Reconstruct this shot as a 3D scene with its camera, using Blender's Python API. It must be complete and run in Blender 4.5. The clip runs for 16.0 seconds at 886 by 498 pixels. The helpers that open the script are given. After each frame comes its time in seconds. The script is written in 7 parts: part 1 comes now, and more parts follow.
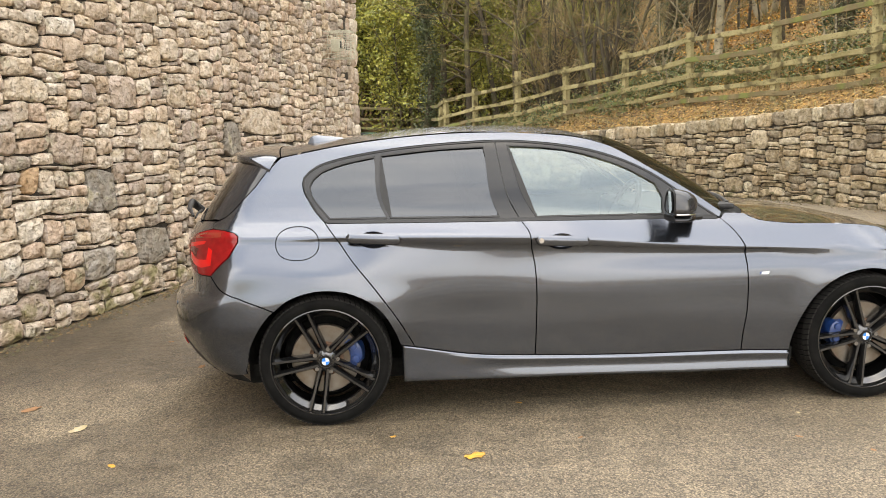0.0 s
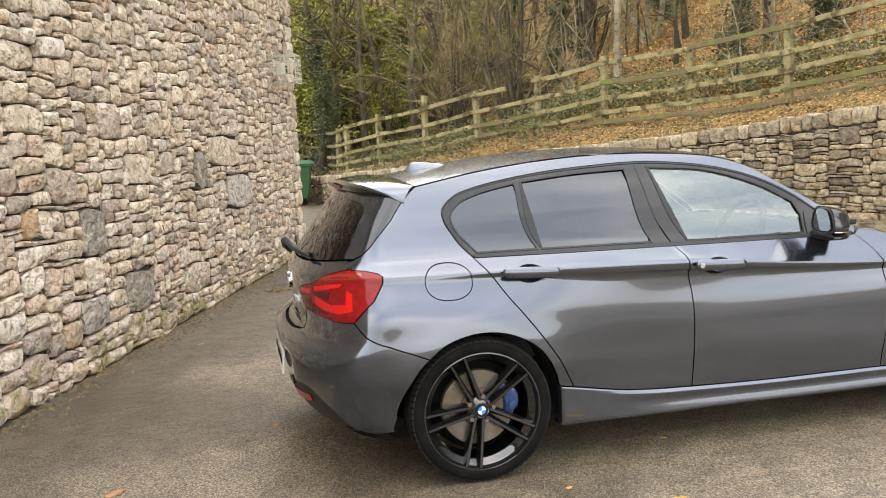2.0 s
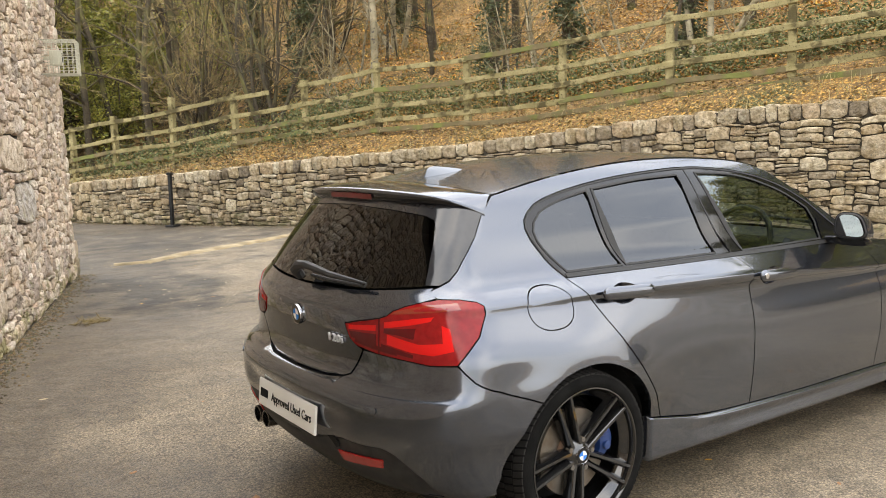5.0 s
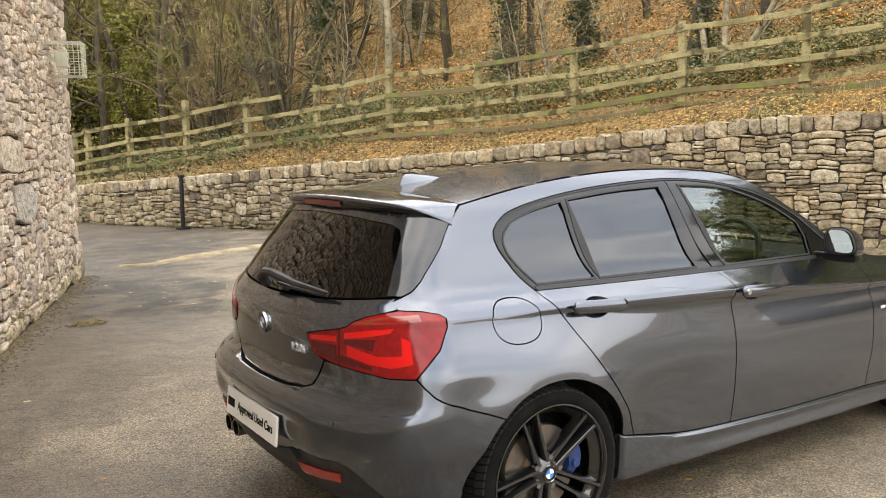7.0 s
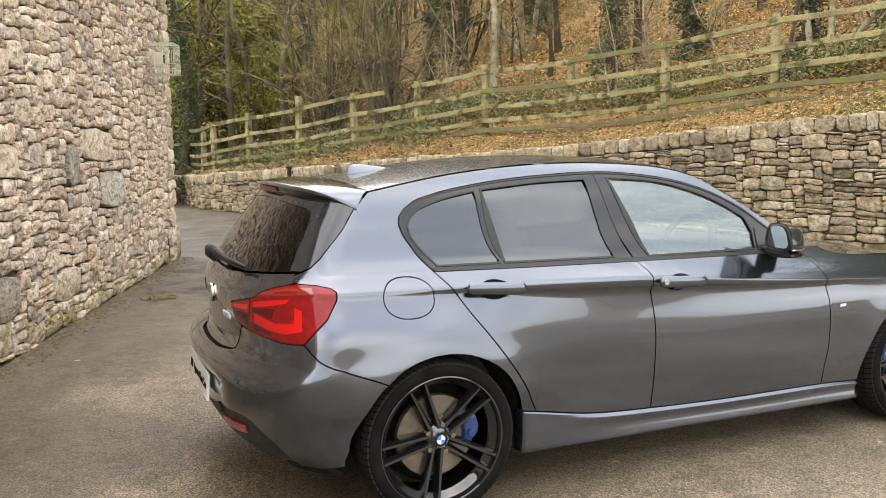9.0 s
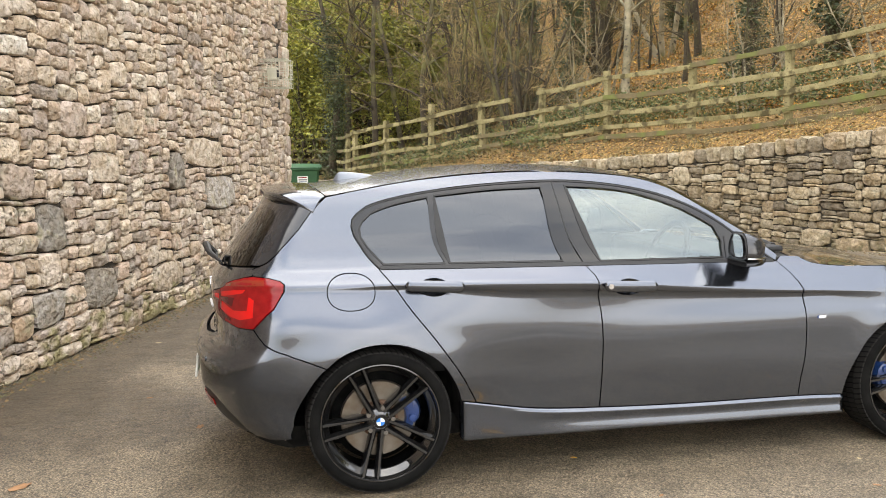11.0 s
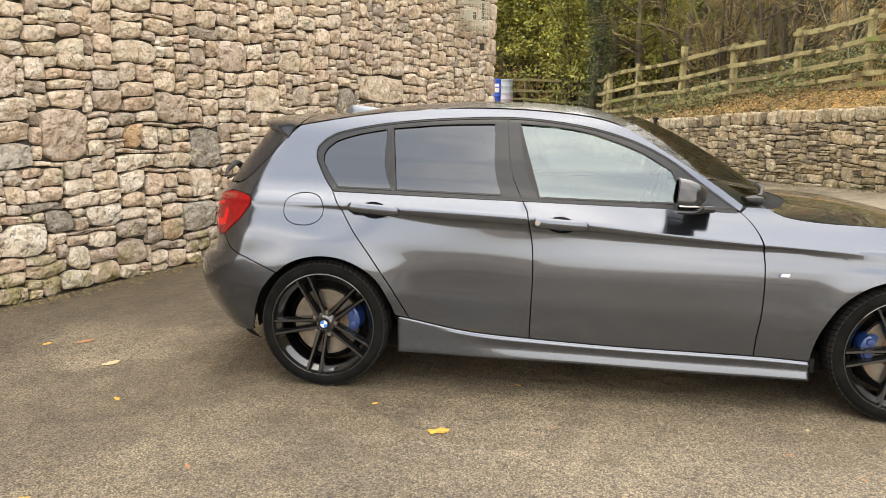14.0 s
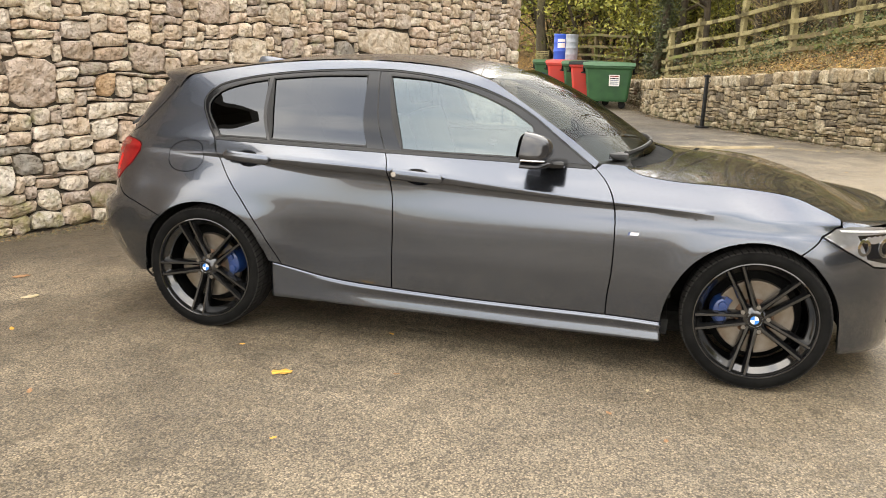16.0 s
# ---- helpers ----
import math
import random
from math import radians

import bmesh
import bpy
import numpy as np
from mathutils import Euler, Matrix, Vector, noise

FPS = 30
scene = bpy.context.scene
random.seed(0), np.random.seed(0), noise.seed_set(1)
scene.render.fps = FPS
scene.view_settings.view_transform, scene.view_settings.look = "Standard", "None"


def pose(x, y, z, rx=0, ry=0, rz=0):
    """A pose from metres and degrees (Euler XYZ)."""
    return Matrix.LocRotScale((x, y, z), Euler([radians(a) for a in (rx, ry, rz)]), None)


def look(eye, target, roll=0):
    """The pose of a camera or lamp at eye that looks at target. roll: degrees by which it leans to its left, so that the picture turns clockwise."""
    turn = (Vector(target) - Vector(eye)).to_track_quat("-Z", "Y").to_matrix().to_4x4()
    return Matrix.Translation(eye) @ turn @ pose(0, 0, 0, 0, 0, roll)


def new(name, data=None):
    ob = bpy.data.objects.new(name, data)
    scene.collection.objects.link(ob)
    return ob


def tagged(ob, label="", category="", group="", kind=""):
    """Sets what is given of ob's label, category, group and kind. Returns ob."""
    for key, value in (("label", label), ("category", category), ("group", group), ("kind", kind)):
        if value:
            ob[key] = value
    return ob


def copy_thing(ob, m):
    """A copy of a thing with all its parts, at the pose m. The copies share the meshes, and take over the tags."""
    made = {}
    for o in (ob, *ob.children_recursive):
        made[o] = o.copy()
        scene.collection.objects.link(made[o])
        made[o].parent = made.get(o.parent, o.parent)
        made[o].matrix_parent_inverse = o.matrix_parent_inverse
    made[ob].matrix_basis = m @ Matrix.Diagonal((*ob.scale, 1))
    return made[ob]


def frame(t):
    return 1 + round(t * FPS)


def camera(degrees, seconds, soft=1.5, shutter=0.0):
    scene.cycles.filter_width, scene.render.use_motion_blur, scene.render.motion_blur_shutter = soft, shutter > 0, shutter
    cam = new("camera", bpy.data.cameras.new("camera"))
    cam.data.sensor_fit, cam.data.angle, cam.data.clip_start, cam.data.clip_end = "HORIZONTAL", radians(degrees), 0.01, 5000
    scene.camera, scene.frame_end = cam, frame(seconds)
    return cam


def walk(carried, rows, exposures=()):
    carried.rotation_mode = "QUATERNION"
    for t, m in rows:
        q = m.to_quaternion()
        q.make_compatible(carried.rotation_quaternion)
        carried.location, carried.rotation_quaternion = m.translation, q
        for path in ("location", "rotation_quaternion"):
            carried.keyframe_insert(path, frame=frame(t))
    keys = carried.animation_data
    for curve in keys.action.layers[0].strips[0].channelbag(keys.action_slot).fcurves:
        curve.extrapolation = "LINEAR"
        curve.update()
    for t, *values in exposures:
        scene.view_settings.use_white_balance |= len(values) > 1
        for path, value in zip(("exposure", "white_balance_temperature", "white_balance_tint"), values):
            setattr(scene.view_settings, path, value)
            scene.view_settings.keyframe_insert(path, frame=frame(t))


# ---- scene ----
from mathutils.geometry import delaunay_2d_cdt
cam = camera(56.0, 16.0, soft=0.95)
PATH = [
    (0, (0.31, -4.735, 1.43), (0.446, -2.762, 1.131), -1.6),
    (0.5, (0.017, -4.615, 1.428), (0.256, -2.651, 1.132), -1.8),
    (1, (-0.284, -4.399, 1.451), (0.046, -2.447, 1.164), -2.1),
    (1.5, (-0.658, -4.288, 1.46), (-0.25, -2.348, 1.194), -2.6),
    (2, (-0.971, -4.188, 1.471), (-0.492, -2.263, 1.219), -2.9),
    (2.5, (-1.192, -3.97, 1.473), (-0.615, -2.071, 1.229), -2.9),
    (3, (-1.389, -3.769, 1.472), (-0.717, -1.901, 1.228), -2.8),
    (3.5, (-1.653, -3.597, 1.482), (-0.85, -1.782, 1.236), -2.6),
    (4, (-1.828, -3.429, 1.488), (-0.917, -1.667, 1.237), -2.5),
    (4.5, (-1.95, -3.181, 1.485), (-0.916, -1.489, 1.228), -2.2),
    (5, (-2.093, -2.984, 1.494), (-0.961, -1.356, 1.234), -2.0),
    (5.2, (-2.169, -2.937, 1.5), (-1.008, -1.329, 1.242), -1.9),
    (5.8, (-2.231, -2.873, 1.503), (-1.035, -1.290, 1.249), -1.6),
    (6.5, (-2.059, -2.925, 1.497), (-0.904, -1.312, 1.248), -1.3),
    (7.3, (-1.818, -3.126, 1.489), (-0.763, -1.444, 1.246), -1.1),
    (7.5, (-1.776, -3.196, 1.484), (-0.748, -1.497, 1.24), -1.0),
    (8, (-1.662, -3.381, 1.48), (-0.7, -1.646, 1.23), -1.0),
    (8.5, (-1.435, -3.561, 1.468), (-0.553, -1.784, 1.216), -0.9),
    (9, (-1.266, -3.728, 1.47), (-0.461, -1.915, 1.22), -0.7),
    (9.5, (-1.123, -3.953, 1.447), (-0.415, -2.098, 1.208), -0.8),
    (9.7, (-1.049, -4.008, 1.459), (-0.379, -2.139, 1.221), -0.8),
    (11.8, (0.016, -4.508, 1.478), (0.261, -2.536, 1.247), -0.8),
    (12, (0.161, -4.552, 1.457), (0.355, -2.576, 1.225), -0.8),
    (12.5, (0.462, -4.636, 1.476), (0.551, -2.653, 1.23), -0.5),
    (13, (0.7, -4.77, 1.464), (0.67, -2.79, 1.187), -0.1),
    (13.5, (0.959, -4.785, 1.454), (0.805, -2.816, 1.141), 0.4),
    (14, (1.193, -4.701, 1.439), (0.892, -2.757, 1.077), 0.7),
    (14.5, (1.397, -4.747, 1.435), (0.985, -2.83, 1.041), 1.1),
    (15, (1.656, -4.758, 1.452), (1.163, -2.866, 1.028), 1.1),
    (15.5, (1.948, -4.666, 1.43), (1.412, -2.791, 0.984), 1.1),
    (16, (2.283, -4.544, 1.439), (1.772, -2.667, 0.973), 1.2),
]
EXPOSURE, TINT = 1.69, 11
LANDMARKS = [("birch", 7.84, 13.8, 1.0), ("ivy", 9.43, 11.49, 1.0), ("slim2", 10.5, 11.9, 1), ("grey", 9.9, 6.36, 0.9), ("ivy", 10.71, 10.37, 1.05), ("hazel2", 5.49, 14.44, 1.15), ("hazel2", 6.0, 15.9, 0.75), ("slim2", 5.05, 22.0, 1.1),
             ("slim", 5.35, 20.9, 1.1), ("birch", 6.32, 23.7, 1), ("thick", 10.05, 20.0, 0.9), ("ivy", 1.6, 20.4, 0.9), ("evergreen", 1.2, 23.2, 1.1), ("evergreen", 0.5, 25.2, 1.2), ("evergreen", 1.9, 22.2, 1.0),
             ("evergreen", -0.6, 27.0, 1.4), ("evergreen", 2.6, 24.5, 1.3), ("evergreen", 1.6, 26.5, 1.5), ("thick", 2.2, 21.4, 0.9), ("thick", -2.5, 26.0, 1.2), ("slim2", 4.24, 19.0, 1), ("slim2", 2.9, 20.2, 1), ("hazel", 4.6, 16.2, 1.1), ("slim", 10.44, 15.1, 1), ("ivy", 11.5, 18.0, 1),
             ("slim2", 11.5, 6.5, 0.9), ("ivy", 10.06, 6.8, 0.8), ("evergreen", -2.2, 28.5, 1.7), ("evergreen", -4.2, 30.0, 2.0), ("evergreen", 0.2, 29.2, 1.8)]
LEAVES = [("b", -1.58, -0.39, 0.9), ("p", -1.22, -0.73, 0.5), ("y", -0.91, -1.21, 0.42), ("y", -1.77, -0.47, 0.55), ("y", -0.71, -2.21, 0.8), ("y", 0.92, -1.92, 0.3), ("y", 0.96, -0.66, 0.35), ("y", 0.31, -1.04, 0.3), ("b", -0.84, 0.28, 0.6), ("p", -1.3, 2.5, 0.5),
          ("b", -1.18, 0.93, 0.4), ("b", -0.25, -1.84, 0.4), ("b", 2.12, -1.3, 0.35), ("b", 2.35, -1.49, 0.35), ("p", 1.6, 9.6, 0.6)]
GRIT = [(0.55, 8.42), (0.95, 8.32), (1.64, 8.8), (2.34, 9.1), (3.0, 9.4), (3.86, 9.88), (5.0, 9.6)]
WARMTH = ((0, 8200), (1, 8200), (2, 7700), (3, 7500), (4, 7700), (5, 7900), (7.5, 8000), (8, 9000), (8.5, 9200), (9, 7800), (9.5, 7700), (12, 7800), (12.5, 7800), (13, 8300), (14, 8400), (16, 8300))
walk(cam, [(t, look(eye, target, roll)) for t, eye, target, roll in PATH], exposures=[(t, EXPOSURE, k, TINT) for t, k in WARMTH])

# ---- world and sun: a bright, mostly clouded autumn sky ----
world = bpy.data.worlds.new("sky")
scene.world = world
world.use_nodes = True
wn, wl = world.node_tree.nodes, world.node_tree.links
sky = wn.new("ShaderNodeTexSky")
sky.sky_type, sky.sun_disc = "NISHITA", False
sky.sun_elevation, sky.sun_rotation = radians(84), radians(163)
w_co = wn.new("ShaderNodeTexCoord")
w_map = wn.new("ShaderNodeMapping")
w_map.inputs["Scale"].default_value = (1.0, 1.0, 2.2)
clouds = wn.new("ShaderNodeTexNoise")
clouds.inputs["Scale"].default_value, clouds.inputs["Detail"].default_value, clouds.inputs["Roughness"].default_value = 2.2, 6.0, 0.55
cover = wn.new("ShaderNodeMapRange")
cover.inputs["From Min"].default_value, cover.inputs["From Max"].default_value = 0.36, 0.6
cover.inputs["To Min"].default_value, cover.inputs["To Max"].default_value = 0.5, 1.0
grey = wn.new("ShaderNodeTexNoise")
grey.inputs["Scale"].default_value, grey.inputs["Detail"].default_value = 2.4, 3.0
tone = wn.new("ShaderNodeValToRGB")
tone.color_ramp.elements[0].position, tone.color_ramp.elements[0].color = 0.34, (3.9, 4.8, 6.25, 1)
tone.color_ramp.elements[1].position, tone.color_ramp.elements[1].color = 0.66, (7.9, 8.5, 9.4, 1)
w_mix = wn.new("ShaderNodeMix")
w_mix.data_type = "RGBA"
wl.new(w_co.outputs["Generated"], w_map.inputs["Vector"])
wl.new(w_map.outputs[0], clouds.inputs["Vector"])
wl.new(w_map.outputs[0], grey.inputs["Vector"])
wl.new(clouds.outputs["Fac"], cover.inputs["Value"])
wl.new(grey.outputs["Fac"], tone.inputs["Fac"])
wl.new(cover.outputs[0], w_mix.inputs["Factor"])
wl.new(sky.outputs[0], w_mix.inputs["A"])
wl.new(tone.outputs[0], w_mix.inputs["B"])
w_up, w_rise, w_scale = wn.new("ShaderNodeSeparateXYZ"), wn.new("ShaderNodeMapRange"), wn.new("ShaderNodeVectorMath")
w_scale.operation = "SCALE"
w_rise.inputs["From Min"].default_value, w_rise.inputs["From Max"].default_value = 0.0, 1.0
w_rise.inputs["To Min"].default_value, w_rise.inputs["To Max"].default_value = 0.78, 1.45
wl.new(w_co.outputs["Generated"], w_up.inputs[0])
wl.new(w_up.outputs["Z"], w_rise.inputs["Value"])
wl.new(w_mix.outputs["Result"], w_scale.inputs[0])
wl.new(w_rise.outputs[0], w_scale.inputs["Scale"])
wl.new(w_scale.outputs[0], wn["Background"].inputs["Color"])
wn["Background"].inputs["Strength"].default_value = 0.15
sun = new("sun", bpy.data.lights.new("sun", "SUN"))
sun.data.energy, sun.data.angle, sun.data.color = 0.6, radians(170), (1.0, 0.95, 0.88)
sun.matrix_world = look((0, 0, 0), (-0.03, 0.10, -1.0))


# ---- materials ----
def material(name, color, rough=0.6, metal=0.0, color2=None, scale=4.0, stain=None, stain_scale=0.8, stain_range=(0.45, 0.7), speck=None, speck_scale=200.0, speck_range=(0.6, 0.7),
             bump=0.0, bump_scale=60.0, bump2=0.0, bump2_scale=12.0, rough2=None, coat=0.0, random=None, spec=0.5, moss=None, damp=None, grain=None, mottle=None, patches=(), aggregate=0.0):
    m = bpy.data.materials.new(name)
    m.use_nodes = True
    n, l = m.node_tree.nodes, m.node_tree.links
    b = n["Principled BSDF"]
    b.inputs["Roughness"].default_value, b.inputs["Metallic"].default_value = rough, metal
    b.inputs["Coat Weight"].default_value, b.inputs["Coat Roughness"].default_value = coat, 0.03
    b.inputs["Specular IOR Level"].default_value = spec
    co = n.new("ShaderNodeTexCoord")

    def noise_tex(s, detail=5.0):
        t = n.new("ShaderNodeTexNoise")
        t.inputs["Scale"].default_value, t.inputs["Detail"].default_value = s, detail
        l.new(co.outputs["Object"], t.inputs["Vector"])
        return t.outputs["Fac"]

    def mixed(a, c, fac, mode="MIX"):
        x = n.new("ShaderNodeMix")
        x.data_type, x.blend_type = "RGBA", mode
        for key, value in (("A", a), ("B", c), ("Factor", fac)):
            if isinstance(value, bpy.types.NodeSocket):
                l.new(value, x.inputs[key])
            else:
                x.inputs[key].default_value = (*value, 1) if isinstance(value, tuple) else value
        return x.outputs["Result"]

    def ranged(value, lo, hi, a=0.0, c=1.0):
        r = n.new("ShaderNodeMapRange")
        r.inputs["From Min"].default_value, r.inputs["From Max"].default_value, r.inputs["To Min"].default_value, r.inputs["To Max"].default_value = lo, hi, a, c
        l.new(value, r.inputs["Value"])
        return r.outputs[0]

    base = tuple(color)
    if random:
        info, geo, add, fr, cr = (n.new(k) for k in ("ShaderNodeObjectInfo", "ShaderNodeNewGeometry", "ShaderNodeMath", "ShaderNodeMath", "ShaderNodeValToRGB"))
        l.new(info.outputs["Random"], add.inputs[0])
        l.new(geo.outputs["Random Per Island"], add.inputs[1])
        fr.operation = "FRACT"
        l.new(add.outputs[0], fr.inputs[0])
        l.new(fr.outputs[0], cr.inputs["Fac"])
        cr.color_ramp.interpolation = "CONSTANT"
        e = cr.color_ramp.elements
        while len(e) < len(random):
            e.new(0.5)
        for i, c in enumerate(random):
            e[i].position, e[i].color = i / len(random), (*c, 1)
        base = cr.outputs["Color"]
    if color2:
        base = mixed(base, color2, ranged(noise_tex(scale), 0.35, 0.65)) if not random else mixed(base, mixed(base, color2, 1.0, "MULTIPLY"), ranged(noise_tex(scale), 0.35, 0.68))
    if stain:
        base = mixed(base, stain, ranged(noise_tex(stain_scale, 7.0), *stain_range))
    if speck:
        base = mixed(base, speck, ranged(noise_tex(speck_scale, 2.0), *speck_range))
    if mottle:
        base = mixed(base, mixed(base, (mottle[1],) * 3, 1.0, "MULTIPLY"), ranged(noise_tex(mottle[0], 8.0), 0.46, 0.62))
    pebble = None
    if aggregate:
        # single stones in the tarmac, each of its own tone
        vor = n.new("ShaderNodeTexVoronoi")
        vor.inputs["Scale"].default_value = aggregate
        l.new(co.outputs["Object"], vor.inputs["Vector"])
        pick = n.new("ShaderNodeSeparateColor")
        l.new(vor.outputs["Color"], pick.inputs[0])
        base = mixed(base, mixed(base, (1.55, 1.52, 1.48), 1.0, "MULTIPLY"), ranged(pick.outputs[0], 0.62, 0.80))
        base = mixed(base, mixed(base, (0.46, 0.455, 0.45), 1.0, "MULTIPLY"), ranged(pick.outputs[1], 0.58, 0.75))
        base = mixed(base, mixed(base, (0.42, 0.42, 0.42), 1.0, "MULTIPLY"), ranged(vor.outputs["Distance"], 0.42, 0.75))
        pebble = vor.outputs["Distance"]
    if grain:
        base = mixed(base, mixed(base, (grain, grain, grain), 1.0, "MULTIPLY"), ranged(noise_tex(speck_scale * 0.55, 3.0), 0.42, 0.60))
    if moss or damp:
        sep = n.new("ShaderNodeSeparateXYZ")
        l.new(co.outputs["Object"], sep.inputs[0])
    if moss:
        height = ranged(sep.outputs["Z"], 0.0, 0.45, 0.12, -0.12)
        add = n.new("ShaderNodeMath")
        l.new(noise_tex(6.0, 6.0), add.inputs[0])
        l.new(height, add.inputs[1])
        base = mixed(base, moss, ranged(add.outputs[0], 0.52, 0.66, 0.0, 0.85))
    if damp:
        # a damp strip beside the tall building, with a ragged edge
        dot = n.new("ShaderNodeVectorMath")
        dot.operation = "DOT_PRODUCT"
        dot.inputs[1].default_value = (0.9486, -0.3165, 0)
        l.new(co.outputs["Object"], dot.inputs[0])
        away = ranged(dot.outputs["Value"], -2.48, 0.5, 0.34, -0.26)
        add = n.new("ShaderNodeMath")
        l.new(noise_tex(0.9, 7.0), add.inputs[0])
        l.new(away, add.inputs[1])
        wet = ranged(add.outputs[0], 0.46, 0.66)
        base = mixed(base, mixed(base, damp, 1.0, "MULTIPLY"), wet)
    for x, y, rx, ry, depth in patches:
        # one patch with a ragged outline: damp and darker, or lighter if depth exceeds 1
        off = n.new("ShaderNodeMapping")
        off.vector_type = "TEXTURE"
        off.inputs["Location"].default_value, off.inputs["Scale"].default_value = (x, y, 0), (rx, ry, 1)
        l.new(co.outputs["Object"], off.inputs["Vector"])
        away = n.new("ShaderNodeVectorMath")
        away.operation = "LENGTH"
        l.new(off.outputs[0], away.inputs[0])
        sumup = n.new("ShaderNodeMath")
        sumup.operation = "MULTIPLY_ADD"
        sumup.inputs[1].default_value = -0.22
        l.new(away.outputs["Value"], sumup.inputs[0])
        l.new(noise_tex(2.4, 7.0), sumup.inputs[2])
        base = mixed(base, mixed(base, (depth, depth, depth), 1.0, "MULTIPLY"), ranged(sumup.outputs[0], 0.24, 0.36))
    if isinstance(base, tuple):
        b.inputs["Base Color"].default_value = (*base, 1)
    else:
        l.new(base, b.inputs["Base Color"])
    if rough2 is not None:
        l.new(ranged(noise_tex(stain_scale * 1.3, 6.0), 0.4, 0.62, rough, rough2), b.inputs["Roughness"])
    last = None
    for strength, s in ((bump2, bump2_scale), (bump, bump_scale)):
        if strength:
            k = n.new("ShaderNodeBump")
            k.inputs["Strength"].default_value, k.inputs["Distance"].default_value = strength, 1.0 / s
            l.new(noise_tex(s), k.inputs["Height"])
            if last:
                l.new(last, k.inputs["Normal"])
            last = k.outputs[0]
    if pebble:
        k = n.new("ShaderNodeBump")
        k.invert = True
        k.inputs["Strength"].default_value, k.inputs["Distance"].default_value = 0.55, 0.5 / aggregate
        l.new(pebble, k.inputs["Height"])
        if last:
            l.new(last, k.inputs["Normal"])
        last = k.outputs[0]
    if last:
        l.new(last, b.inputs["Normal"])
    return m


def thin_glass(name, tint, gloss_least=0.05, sheen=(1, 1, 1)):
    """A thin pane: see-through with a tint, and a mirror gloss that grows with the angle."""
    m = bpy.data.materials.new(name)
    m.use_nodes = True
    n, l = m.node_tree.nodes, m.node_tree.links
    n.remove(n["Principled BSDF"])
    clear, gloss, mix, fres = n.new("ShaderNodeBsdfTransparent"), n.new("ShaderNodeBsdfGlossy"), n.new("ShaderNodeMixShader"), n.new("ShaderNodeLayerWeight")
    clear.inputs["Color"].default_value = (*tint, 1)
    gloss.inputs["Roughness"].default_value, gloss.inputs["Color"].default_value = 0.0, (*sheen, 1)
    fres.inputs["Blend"].default_value = 0.5
    steep, scale = n.new("ShaderNodeMath"), n.new("ShaderNodeMath")
    steep.operation, scale.operation = "POWER", "MULTIPLY_ADD"
    steep.inputs[1].default_value, scale.inputs[1].default_value, scale.inputs[2].default_value = 4.5, 1 - gloss_least, gloss_least
    l.new(fres.outputs["Facing"], steep.inputs[0])
    l.new(steep.outputs[0], scale.inputs[0])
    l.new(scale.outputs[0], mix.inputs[0])
    l.new(clear.outputs[0], mix.inputs[1])
    l.new(gloss.outputs[0], mix.inputs[2])
    l.new(mix.outputs[0], n["Material Output"].inputs["Surface"])
    return m


STONES = [(0.72, 0.59, 0.47), (0.67, 0.545, 0.44), (0.76, 0.65, 0.54), (0.56, 0.46, 0.385), (0.66, 0.565, 0.475), (0.70, 0.56, 0.45), (0.50, 0.41, 0.345), (0.78, 0.69, 0.58), (0.64, 0.52, 0.41), (0.44, 0.375, 0.32), (0.70, 0.60, 0.50), (0.74, 0.61, 0.475), (0.60, 0.51, 0.43), (0.74, 0.63, 0.51), (0.68, 0.53, 0.42), (0.75, 0.63, 0.50)]


def rubble_stone(name, tones):
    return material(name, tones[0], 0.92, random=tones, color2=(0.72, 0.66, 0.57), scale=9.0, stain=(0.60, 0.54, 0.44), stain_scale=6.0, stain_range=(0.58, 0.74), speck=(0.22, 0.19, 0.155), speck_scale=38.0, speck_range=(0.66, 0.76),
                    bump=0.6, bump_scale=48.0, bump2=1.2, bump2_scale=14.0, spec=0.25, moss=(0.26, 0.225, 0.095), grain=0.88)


M_STONE = rubble_stone("rubble stone", STONES)
STONE_TONES = {"n": rubble_stone("buff rubble stone", [(0.68, 0.58, 0.46), (0.64, 0.54, 0.43), (0.72, 0.62, 0.50)]), "g": rubble_stone("cool grey rubble stone", [(0.56, 0.51, 0.46), (0.50, 0.46, 0.41)]), "b": rubble_stone("pinkish brown rubble stone", [(0.60, 0.49, 0.41), (0.56, 0.46, 0.40)]),
               "d": rubble_stone("dark slaty stone", [(0.33, 0.30, 0.26), (0.37, 0.33, 0.28)]), "p": rubble_stone("pale limestone", [(0.78, 0.72, 0.64), (0.76, 0.69, 0.60)]), "o": rubble_stone("rusty sandstone", [(0.64, 0.45, 0.29), (0.58, 0.43, 0.30)])}
